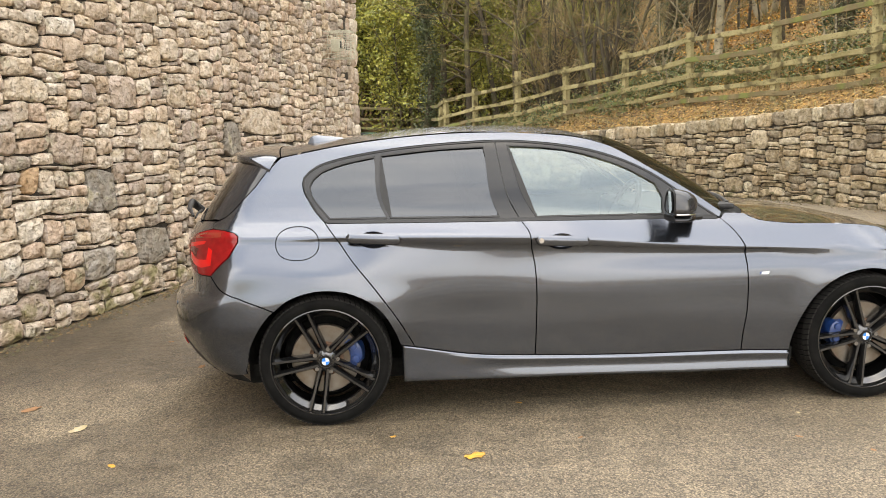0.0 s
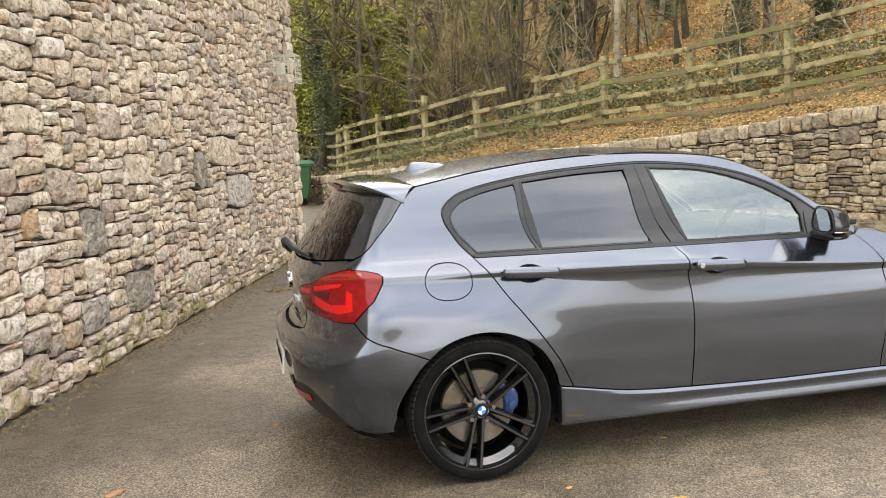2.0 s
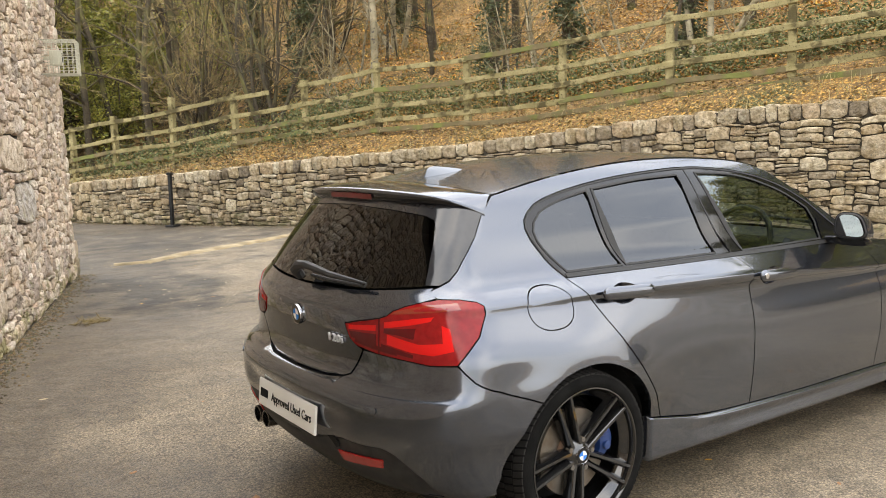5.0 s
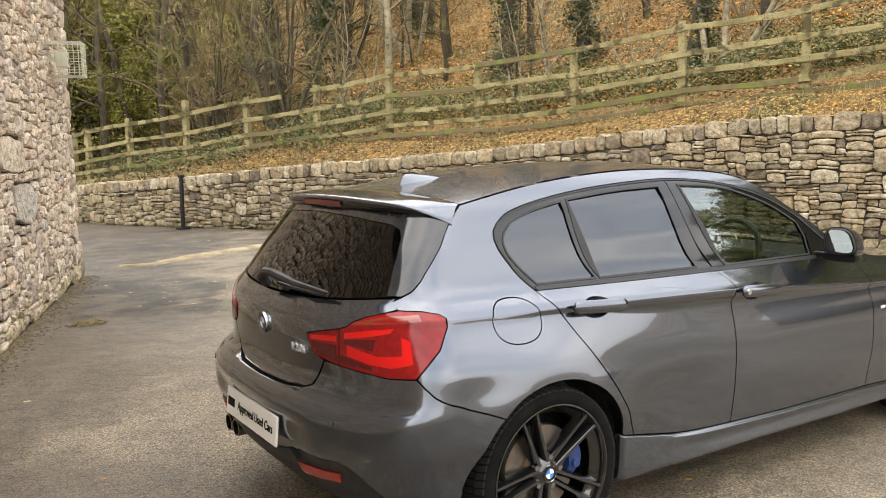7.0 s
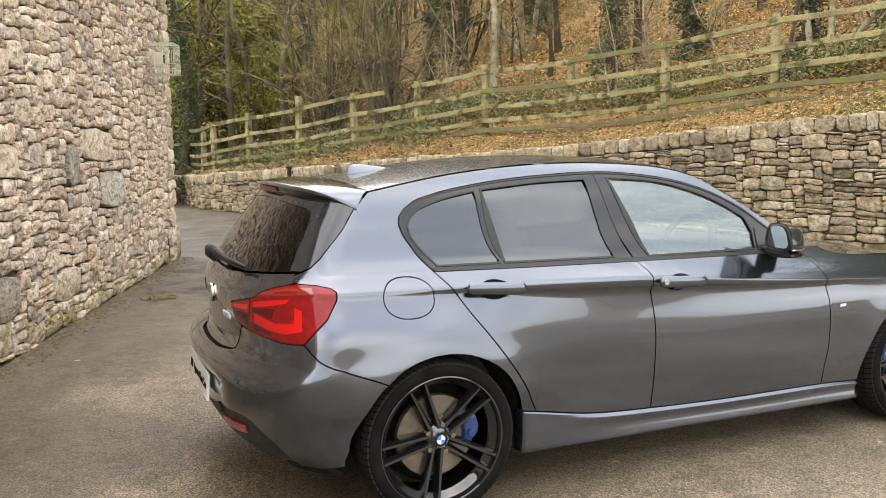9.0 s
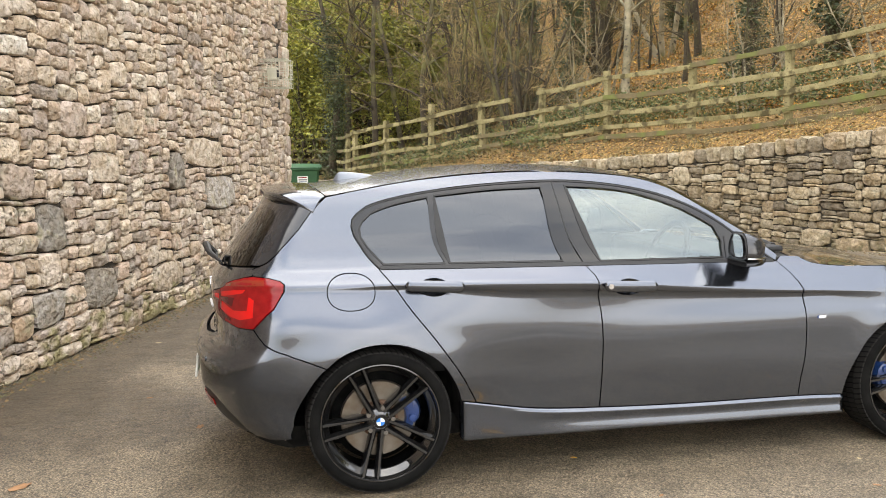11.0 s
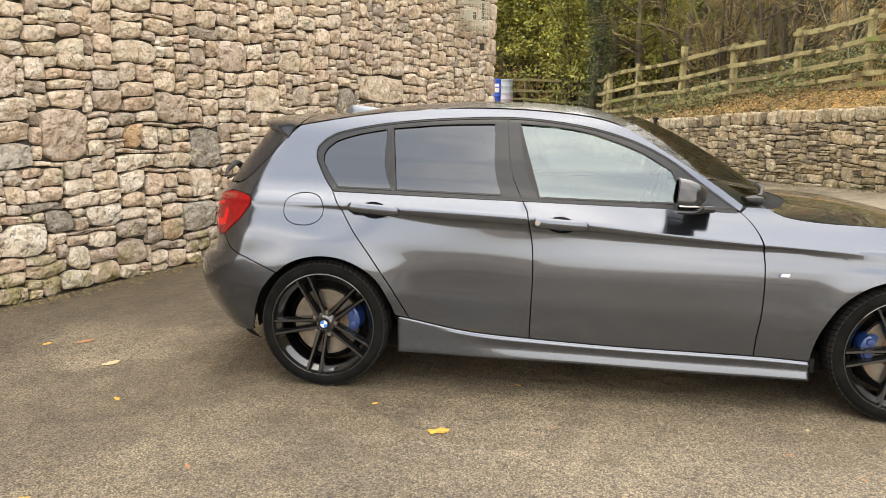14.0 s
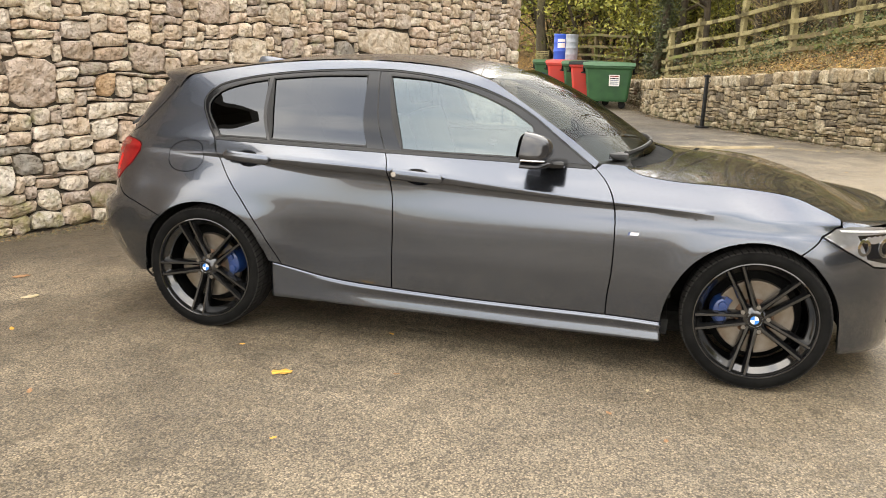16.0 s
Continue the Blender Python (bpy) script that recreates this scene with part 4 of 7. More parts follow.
panel("front_wing", FRONT_DOOR_LINE + split(SILL_LINE, (2.09, 0.275), (2.292, 0.266)) + split(FRONT_ARCH, (2.3, 0.3), (2.842, 0.625)) + [(2.905, 0.677), (2.923, 0.705), (2.977, 0.738), (3.0, 0.745)] + HOOD_LINE[::-1] + [(1.985, 0.955)],
      M_PAINT, car, step=0.026)
# sill skirt: a ledge at the top, a hollow, a flared lower lip
SKIRT = ((0.0, 0.815, 0.0), (0.012, 0.843, 0.0), (0.06, 0.843, 0.0), (0.095, 0.843, 0.0055), (0.13, 0.843, 0.008), (0.2, 0.843, 0.0065), (0.4, 0.842, -0.003), (0.5, 0.842, -0.003), (0.62, 0.841, 0.001), (0.86, 0.840, 0.008), (0.94, 0.839, 0.010), (0.985, 0.836, 0.009), (1.0, 0.830, 0.007), (1.0, 0.77, 0.0))
for s in (1, -1):
    rows = []
    for x in np.linspace(0.372, 2.296, 110):
        top = float(np.interp(x, [p[0] for p in SILL_LINE], [p[1] for p in SILL_LINE])) - 0.003
        low = float(np.interp(x, (0.37, 0.683, 1.24, 1.79, 2.3), (0.192, 0.189, 0.186, 0.175, 0.172)))
        flare = float(ramp(x, 0.45, 0.95))
        rows.append([(x, s * -(y + add * flare) * float(LOW(x)), top + (low - top) * t) for t, y, add in SKIRT])
    ends = [[(p[0], p[1] * 0.9, p[2]) for p in rows[0]], [(p[0], p[1] * 0.9, p[2]) for p in rows[-1]]]
    rows = [ends[0]] + rows + [ends[1]]
    sheet("sill_skirt", rows if s > 0 else rows[::-1], M_PAINT, car, "flared sill skirt below the doors")

DIFFUSER_TOP = [("t", 0.0, 0.385), ("t", 0.19, 0.400), ("t", 0.377, 0.441), ("t", 0.60, 0.455), ("t", 0.64, 0.438), ("t", 0.665, 0.400), ("t", 0.690, 0.34), ("t", 0.70, 0.250)]
HATCH_LOW = [("t", 0.44, 0.764), ("t", 0.392, 0.697), ("t", 0.36, 0.662), ("t", 0.32, 0.648), ("t", 0.225, 0.641), ("t", 0.0, 0.638)]
whole_panel("rear_bumper", BUMPER_LINE[::-1] + LIGHT_LOW[:3] + HATCH_LOW + DIFFUSER_TOP + [(-0.57, 0.262), (-0.454, 0.243)] + split(REAR_ARCH, (-0.376, 0.257), (-0.255, 0.55)), M_PAINT, car)
whole_panel("diffuser", DIFFUSER_TOP + [("t", 0.5, 0.245), ("t", 0.0, 0.235)], M_TRIM, car, "dark satin lower bumper insert", offset=-0.004)
LIGHT_TOP = [("t", 0.351, 0.850), ("t", 0.42, 0.866), ("t", 0.52, 0.886), ("t", 0.548, 0.896), ("t", 0.566, 0.914), ("t", 0.600, 0.930), ("t", 0.645, 0.945)]
hatch = whole_panel("hatch", HATCH_LOW[::-1] + [("t", 0.413, 0.774), ("t", 0.375, 0.797), ("t", 0.358, 0.83)] + LIGHT_TOP + [(-0.517, 0.955), (-0.520, 0.976), (-0.505, 0.989), ("t", 0.60, 0.987), ("t", 0.529, 0.981), ("t", 0.257, 0.964), ("t", 0.0, 0.957)], M_PAINT, car)
rear_window = whole_panel("rear_window", [("t", 0.0, 0.960), ("t", 0.257, 0.967), ("t", 0.529, 0.984), ("t", 0.60, 0.990)] + GLASS_EDGE[::-1] + [("t", 0.58, 1.262), ("t", 0.45, 1.285), ("t", 0.25, 1.295), ("t", 0.0, 1.298)],
                          M_GLASS_DARK, car, "dark tinted rear window", offset=-0.002, lip=0.006)
whole_panel("hatch_frame", [("t", 0.0, 1.296), ("t", 0.25, 1.293), ("t", 0.45, 1.283), ("t", 0.58, 1.260)] + GLASS_EDGE + [("t", 0.613, 0.9935), ("t", 0.595, 1.041), ("t", 0.566, 1.111), ("t", 0.535, 1.176), ("t", 0.510, 1.204), ("t", 0.470, 1.219), ("t", 0.3, 1.236), ("t", 0.0, 1.246)],
                        M_BLADE, car, "gloss black surround of the rear window", offset=0.002, lip=0.006)
tail = panel("tail_light", LIGHT_TOP + LIGHT_SIDE + LIGHT_LOW + [("t", 0.405, 0.776), ("t", 0.375, 0.797), ("t", 0.358, 0.83)], M_RED, car, "red wrap-round tail light", offset=0.003, gap=0.002)
for loop, mat, name in (([("t", 0.56, 0.80), ("t", 0.65, 0.782), (-0.575, 0.775), (-0.522, 0.79), (-0.515, 0.86), (-0.535, 0.872), (-0.545, 0.815), (-0.60, 0.81), ("t", 0.62, 0.822), ("t", 0.56, 0.835)], M_RED_BRIGHT, "light_bar"),
                        ([("t", 0.545, 0.855), ("t", 0.64, 0.872), (-0.56, 0.885), (-0.548, 0.9), ("t", 0.64, 0.892), ("t", 0.545, 0.876)], M_RED_BRIGHT, "light_bar"),
                        ([("t", 0.375, 0.832), ("t", 0.51, 0.842), ("t", 0.51, 0.862), ("t", 0.375, 0.848)], M_RED_BRIGHT, "light_bar"),
                        ([("t", 0.40, 0.79), ("t", 0.50, 0.775), ("t", 0.60, 0.765), ("t", 0.60, 0.779), ("t", 0.50, 0.792), ("t", 0.41, 0.803)], M_RED_DARK, "reversing_lens"),
                        ([("t", 0.56, 0.902), ("t", 0.66, 0.912), (-0.47, 0.92), (-0.47, 0.94), ("t", 0.66, 0.935), ("t", 0.58, 0.916)], M_AMBER, "indicator_lens"),
                        ([("t", 0.385, 0.805), ("t", 0.512, 0.785), ("t", 0.512, 0.83), ("t", 0.375, 0.826)], M_RED_DARK, "inner_lens"),
                        ([("t", 0.545, 0.838), ("t", 0.60, 0.835), ("t", 0.655, 0.825), ("t", 0.655, 0.862), ("t", 0.60, 0.858), ("t", 0.545, 0.852)], M_RED_DARK, "dark_band"),
                        ([("t", 0.535, 0.785), ("t", 0.56, 0.776), ("t", 0.66, 0.762), ("t", 0.66, 0.774), ("t", 0.56, 0.794), ("t", 0.535, 0.80)], M_RED_DARK, "dark_band"),
                        ([("t", 0.519, 0.763), ("t", 0.526, 0.763), ("t", 0.526, 0.885), ("t", 0.519, 0.884)], M_RED_DARK, "lens_joint")):
    panel(name, loop, mat, tail, offset=0.0042, gap=0, lip=0.003, step=0.03)
panel("bumper_reflector", [("t", 0.37, 0.350), ("t", 0.57, 0.370), ("t", 0.588, 0.405), ("t", 0.355, 0.388)], M_REFLECTOR, car, "long red bumper reflector", offset=0.004, gap=0, lip=0.006)
panel("bumper_vent", [("t", 0.285, 0.425), ("t", 0.33, 0.436), ("t", 0.36, 0.40), ("t", 0.34, 0.393)], M_BLACK, car, offset=0.002, gap=0, lip=0.004)
panel("parking_sensor", [("t", 0.584 + 0.012 * math.cos(a), 0.585 + 0.012 * math.sin(a)) for a in np.linspace(0, 6.283, 13)[:-1]], M_PAINT, car, "round parking sensor", offset=0.002, gap=0, lip=0.003, step=0.02)

# windows
glass_q = flowing([(0.043, 0.985), (-0.023, 1.062), (-0.048, 1.103), (-0.053, 1.144), (-0.037, 1.176), (0.004, 1.211), (0.116, 1.249), (0.271, 1.278)]) + [(0.322, 0.982)]
glass_r = flowing([(0.296, 1.282), (0.56, 1.305), (0.812, 1.313)]) + [(0.864, 0.974), (0.337, 0.982)]
glass_f = flowing([(0.925, 1.315), (1.104, 1.303), (1.244, 1.282), (1.382, 1.242), (1.519, 1.188), (1.653, 1.110)]) + [(1.684, 1.040), (1.676, 0.957), (1.039, 0.967)]
panel("window_frame", WINDOW_TOP[:-1] + [(1.945, 0.938)] + BELT_LINE, M_GLOSS_BLACK, car, "gloss black window surround and pillars", holes=[glass_q, glass_r, glass_f], offset=-0.001, gap=0.004, lip=0.014, step=0.03)
panel("quarter_window", glass_q, M_GLASS_TINT, car, "tinted rear quarter glass", offset=-0.007, gap=0, lip=0, step=0.05)
panel("rear_door_window", glass_r, M_GLASS_TINT, rdoor, "tinted door glass", offset=-0.007, gap=0, lip=0, step=0.05)
panel("front_door_window", glass_f, M_GLASS, fdoor, "clear door glass", offset=-0.007, gap=0, lip=0, step=0.05)
# rubber edges round the openings and thin seams in the surround
for loop in (glass_q, glass_r, glass_f):
    panel("window_seal", loop, M_RUBBER, car, holes=[shrunk(dense(loop, 0.02), 0.007)], offset=0.0015, gap=0, lip=0.004, step=0.03)
outer = WINDOW_TOP[:-1] + [(1.945, 0.938)] + BELT_LINE
panel("frame_seal", outer, M_RUBBER, car, holes=[shrunk(dense(outer, 0.02), 0.008)], offset=0.002, gap=0.002, lip=0.004, step=0.03)
panel("window_strip", [(0.03, 0.968), (0.41, 0.961), (0.96, 0.952), (1.23, 0.946), (1.64, 0.937), (1.94, 0.926), (1.94, 0.938), (1.64, 0.949), (1.23, 0.958), (0.96, 0.964), (0.41, 0.973), (0.03, 0.982)], M_RUBBER, car, offset=0.004, gap=0, lip=0.01, step=0.03)
panel("pillar_seam", [(0.866, 1.338), (0.958, 0.962), (0.964, 0.962), (0.872, 1.338)], M_RUBBER, car, offset=0.0005, gap=0, lip=0.002, step=0.03)

# door handles with their cups
for door, cx, cz, key in ((rdoor, 0.252, 0.902, False), (fdoor, 1.147, 0.866, True)):
    for s in (1, -1):
        v, f = [], []
        rows, n = 5, 28
        for r in range(rows + 1):
            k = math.cos(r / rows * math.pi / 2)
            ring = ellipse(cx, cz - 0.011, 0.0725 * k + 0.0003, 0.0405 * k + 0.0003, n, tilt=-0.05)
            p = skin([u_at(*q) for q in ring], [q[1] for q in ring])
            v += [(a[0], s * (a[1] + 0.048 * math.sin(r / rows * math.pi / 2)), a[2]) for a in p]
        for r in range(rows):
            f += [(r * n + i, r * n + (i + 1) % n, (r + 1) * n + (i + 1) % n, (r + 1) * n + i) for i in range(n)]
        f.append(tuple(range(rows * n, rows * n + n)))
        link("handle_cup", v, f, M_PAINT, door, "hollow behind the handle")
        w = float(half_width(cx, cz))
        pts, rad = [], []
        for i in range(37):
            t = 0.5 - 0.5 * math.cos(math.pi * i / 36)
            x = cx - 0.128 + 0.256 * t
            z = cz + 0.004 - 0.014 * t
            ends = math.sqrt(1 - max(0.0, 1 - t / 0.10, 1 - (1 - t) / 0.10) ** 2)
            pts.append((x, s * -(float(half_width(x, z)) + 0.006 + 0.016 * math.sin(math.pi * t) ** 0.6), z))
            rad.append(0.0255 * max(0.05, ends))
        bm = tube_along(pts, rad, 14)
        for q in bm.verts:
            q.co.y = q.co.y * 0.6 + 0.4 * s * -(w + 0.016)
        handle = part("door_handle", bm, M_PAINT, door, "painted pull handle")
        if key and s == 1:
            bm = bmesh.new()
            bmesh.ops.create_cone(bm, cap_ends=True, segments=20, radius1=0.013, radius2=0.012, depth=0.010, matrix=Matrix.Translation((cx - 0.105, -(w + 0.027), cz + 0.003)) @ Matrix.Rotation(radians(90), 4, "X"))
            part("key_cap", bm, M_CHROME, door, "small chrome lock cap")


# roof, tailgate spoiler, screen, bonnet
def rail_at(x):
    xs = [p[0] for p in ROOF_RAIL[::-1]]
    return float(np.interp(x, xs, [p[1] for p in ROOF_RAIL[::-1]]))


YS = [math.sin(radians(a)) for a in np.linspace(-90, 90, 27)]


def roof_point(x, k):
    z = rail_at(x)
    w = float(half_width(x, z))
    return (x, -w * k, z + 0.004 + 0.002 * (1 - abs(k) ** 6) + (0.024 + 0.014 * ramp(x, 0.1, -0.25) + 0.006 * ramp(x, 0.7, 1.4)) * (1 - k * k))


sheet("roof_panel", [[roof_point(x + 0.11 * (1 - k * k) * float(ramp(x, 0.9, 1.42)) + (-0.045 * (1 - k * k) * float(ramp(x, 0.3, -0.19))), k) for k in YS] for x in np.linspace(-0.186, 1.41, 40)], M_PAINT_DUSTY, car, "dark roof with fine dust and drops")
SPOILER_END = float(half_width(-0.255, 1.224)) + 0.007


def spoiler_edge(k):
    """The spoiler's rear edge, whose ends turn down along the sides of the rear window."""
    return (-0.472 + 0.07 * k * k + 0.155 * abs(k) ** 9, -SPOILER_END * k, 1.309 - 0.024 * k * k - 0.065 * abs(k) ** 14)


rows = []
for i in range(9):
    t = i / 8
    row = []
    for k in YS:
        a = Vector(roof_point(-0.19 - 0.045 * (1 - k * k), k))
        b = Vector(spoiler_edge(k))
        row.append(a.lerp(b, t) + Vector((0.003 if i == 0 else 0, 0, 0.010 * math.sin(math.pi * t))) + Vector((-0.006, 0, 0)) * (1 - t))
    rows.append(row)
rows.append([p + Vector((0.003, 0, -0.007)) for p in rows[-1]])
spoiler = sheet("roof_spoiler", rows, M_PAINT, car, "roof spoiler over the rear window")
under = [[Vector(spoiler_edge(k)) + Vector((0.004 + inward * (1 - 0.5 * k * k), 0.013 * k, -0.0065 - drop * (1 - 0.3 * k * k) * (1 - abs(k) ** 8))) for k in YS] for drop, inward in ((0.0, 0.0), (0.024, 0.003), (0.036, 0.016), (0.042, 0.09), (0.038, 0.16))]
sheet("spoiler_underside", under, M_GLOSS_BLACK, spoiler, "black underside of the spoiler")
strip = [[Vector(spoiler_edge(k)) + Vector((0.002 + inward, 0, -0.0075 - drop)) for k in np.linspace(-0.28, 0.28, 15)] for drop, inward in ((0.006, -0.0025), (0.027, 0.0005))]
sheet("brake_light", strip, M_BRAKE, spoiler, "dark red third brake light")

rows = []
for i in range(19):
    t = i / 18
    row = []
    for k in YS:
        x = 1.405 + (1.968 - 1.405) * t
        z = rail_at(x)
        bulge = (0.105 + 0.12 * t) * (1 - abs(k) ** 2.2)
        w = float(half_width(x, z)) - 0.012
        row.append((x + 0.004 + bulge, -w * k, z - 0.004 + 0.034 * (1 - k * k) * (1 - t) + 0.02 * math.sin(math.pi * t) * (1 - k * k)))
    rows.append(row)
sheet("windscreen", rows, M_SCREEN, car, "raked clear windscreen")
rows = []
for x in np.linspace(2.05, 3.0, 24):
    z = float(np.interp(x, [p[0] for p in HOOD_LINE], [p[1] for p in HOOD_LINE]))
    if x < 2.083:
        z = 0.95
    w = -float(skin(u_at(x, z), z)[1]) - 0.003
    zc = float(np.interp(x, (2.05, 2.15, 2.3, 2.57, 2.78, 2.92, 3.0), (0.917, 0.908, 0.896, 0.880, 0.856, 0.805, 0.768)))
    rows.append([(x + 0.24 * (1 - k * k) * (1 - 0.1 * (x - 2.05)), -w * k, zc + (z - zc) * abs(k) ** 6 + 0.012 * (1 - k * k) - 0.052 * float(ramp(x, 2.3, 3.0)) * (1 - k * k)) for k in YS])
# the bonnet's front end rolls down to the lamps and the bumper
us = np.linspace(u_at(3.0, 0.745), U_SIDE + U_NOSE, 60)
low = skin(us, 0.738 + 0 * us)
for t in (0.25, 0.5, 0.75, 1.0):
    row = []
    for k, top in zip(YS, rows[23]):
        y = abs(k) * -float(low[0, 1])
        end = Vector((float(np.interp(-y, low[:, 1], low[:, 0])), math.copysign(y, -k), 0.738))
        a = Vector(top)
        row.append(tuple(a.lerp(end, t) + Vector((0.5, 0, 0.5)) * 0.10 * t * (1 - t) * (end - a).length))
    rows.append(row)
sheet("bonnet", rows, M_PAINT, car, "dark grey bonnet with soft creases")
rows = [[(1.968 + 0.225 * (1 - k * k) + d, -0.70 * k, 0.931 + 0.010 * (1 - k * k) - 0.015 * (d > 0.03)) for k in YS] for d in (-0.01, 0.02, 0.05, 0.10)]
sheet("scuttle", rows, M_BLACK, car, "black scuttle below the windscreen")
for y0, y1 in ((-0.55, 0.05), (-0.05, 0.52)):
    pts = [Vector((2.02 + 0.15 * (1 - (y / 0.7) ** 2), y, 0.972 + 0.02 * (1 - (y / 0.7) ** 2))) for y in np.linspace(y0, y1, 8)]
    part("windscreen_wiper", tube_along(pts, [0.015] + [0.010] * 7, 6), M_TRIM, car, "black wiper arm")
# raised bonnet hinge end and wiper root beside the screen
bm = box(2.0, -0.62, 0.955, 2.09, -0.50, 0.985, 0.012)
part("wiper_root", bm, M_TRIM, car)

# front bumper, lamps, grilles
U_END = U_SIDE + U_NOSE
HEADLAMP = [(2.925, 0.703), (2.977, 0.737), (3.04, 0.744), (3.24, 0.725), (3.31, 0.70), (3.325, 0.62), (3.24, 0.556), (3.156, 0.569), (3.03, 0.643)]
whole_panel("front_bumper", split(FRONT_ARCH, (2.842, 0.625), (3.058, 0.191)) + [(3.062, 0.150), (3.2, 0.135), ("u", U_END, 0.135), ("u", U_END, 0.735), (3.33, 0.708), (3.328, 0.617), (3.24, 0.5535), (3.156, 0.5665), (3.03, 0.640), (2.921, 0.701), (2.905, 0.677)], M_PAINT, car)
lamp = panel("headlamp", HEADLAMP, M_LAMP, car, "clear headlamp with dark housing", offset=0.001, gap=0.002)
panel("lamp_brow", [(2.99, 0.731), (3.22, 0.714), (3.22, 0.706), (3.0, 0.722)], M_LETTER, lamp, offset=0.003, gap=0, lip=0.002)
panel("lamp_housing", [(3.07, 0.705), (3.25, 0.70), (3.305, 0.62), (3.23, 0.572), (3.12, 0.605)], M_GLOSS_BLACK, lamp, offset=0.002, gap=0, lip=0.002)
for c in ((3.10, 0.655, 0.03), (3.20, 0.645, 0.034)):
    panel("lamp_ring", ellipse(c[0], c[1], c[2], c[2] * 1.15, 24), M_CHROME, lamp, holes=[ellipse(c[0], c[1], c[2] * 0.6, c[2] * 0.75, 20)], offset=0.004, gap=0, lip=0.002, step=0.02)
panel("bumper_intake", [("u", U_END - 0.16, 0.25), ("u", U_END - 0.18, 0.42), ("u", U_END - 0.36, 0.43), ("u", U_END - 0.42, 0.28)], M_BLACK, car, offset=0.003, gap=0, lip=0.005)
panel("kidney_grille", [("u", U_END - 0.03, 0.56), ("u", U_END - 0.03, 0.70), ("u", U_END - 0.24, 0.70), ("u", U_END - 0.27, 0.64), ("u", U_END - 0.2, 0.56)], M_BLACK, car, "black kidney-shaped grille", offset=0.004, gap=0, lip=0.006)
panel("side_badge", [(2.122, 0.657), (2.130, 0.657), (2.136, 0.670), (2.128, 0.670)], M_BLUE, car, offset=0.002, gap=0, lip=0.002, sides=1)
panel("side_badge", [(2.131, 0.657), (2.168, 0.657), (2.174, 0.670), (2.137, 0.670)], M_LETTER, car, offset=0.002, gap=0, lip=0.002, sides=1)

# the dark inside of the shell, wheel housings, floor
for s in (1, -1):
    v, f, grid = [], [], {}
    us, zs = np.linspace(-U_TAIL, U_END, 90), np.linspace(0.2, 0.94, 22)
    for i, u in enumerate(us):
        for j, z in enumerate(zs):
            p = skin(u, z)
            low = float(np.interp(p[0], [q[0] for q in HOOD_LINE], [q[1] for q in HOOD_LINE])) - 0.07 if p[0] > 2.05 else 2.0
            if min(math.hypot(p[0] - a, p[2] - 0.315) for a in (0, 2.69)) > 0.365 and z < low:
                grid[i, j] = len(v)
                c = Vector((p[0], p[1], 0))
                v.append((p[0] + (0.04 if u < -0.3 else -0.04 if u > U_SIDE + 0.4 else 0), s * min(0, p[1] + 0.04), p[2]))
    for i, j in list(grid):
        q = [grid.get(k) for k in ((i, j), (i + 1, j), (i + 1, j + 1), (i, j + 1))]
        if None not in q:
            f.append(q if s > 0 else q[::-1])
    link("inner_lining", v, f, M_BLACK, car)
    for axle in (0.0, 2.69):
        v, f, n = [], [], 33
        for y in (-0.80, -0.5):
            for i in range(n):
                a = radians(-8 + 196 * i / (n - 1))
                x, z = axle + 0.375 * math.cos(a), 0.315 + 0.365 * math.sin(a)
                v.append((x, s * max(y, float(skin(u_at(x, z), z)[1]) + 0.05), z))
        f = [(i, i + 1, n + i + 1, n + i) for i in range(n - 1)] + [tuple(range(n, 2 * n))]
        link("wheel_housing", v, f, M_BLACK, car)
part("underbody", box(-0.40, -0.62, 0.155, 3.0, 0.62, 0.26, 0.02), M_BLACK, car)

# inside: seats, dashboard, wheel
for y in (-0.36, 0.36):
    seat = part("front_seat", box(1.02, y - 0.24, 0.42, 1.52, y + 0.24, 0.56, 0.05), M_SEAT, car, "dark seat seen through the glass")
    bm = box(-0.06, -0.23, 0, 0.06, 0.23, 0.60, 0.05)
    bmesh.ops.transform(bm, matrix=pose(1.0, y, 0.52, 0, -18, 0), verts=bm.verts[:])
    part("seat_back", bm, M_SEAT, seat)
    bm = box(-0.045, -0.13, 0, 0.045, 0.13, 0.17, 0.04)
    bmesh.ops.transform(bm, matrix=pose(0.80, y, 1.12, 0, -12, 0), verts=bm.verts[:])
    part("headrest", bm, M_SEAT, seat)
bench = part("rear_seat", box(0.15, -0.6, 0.45, 0.62, 0.6, 0.58, 0.04), M_SEAT, car)
bm = box(-0.06, -0.6, 0, 0.06, 0.6, 0.55, 0.04)
bmesh.ops.transform(bm, matrix=pose(0.12, 0, 0.55, 0, -20, 0), verts=bm.verts[:])
part("seat_back", bm, M_SEAT, bench)
part("dashboard", box(1.72, -0.68, 0.55, 2.12, 0.68, 0.945, 0.06, 3), M_TRIM, car, "black dashboard")
bm = tube_along([(0.18 * math.cos(a), 0.18 * math.sin(a), 0) for a in np.linspace(0, 2 * math.pi, 33)[:-1]], 0.016, 8, True)
bmesh.ops.transform(bm, matrix=pose(1.58, -0.36, 0.93, 0, -66, 0), verts=bm.verts[:])
wheel_s = part("steering_wheel", bm, M_TRIM, car, "black steering wheel")
bm = box(-0.17, -0.03, -0.01, 0.17, 0.03, 0.015, 0.008)
bmesh.ops.transform(bm, matrix=pose(1.58, -0.36, 0.93, 0, -66, 0) @ pose(0, 0, 0, 0, 0, 90), verts=bm.verts[:])
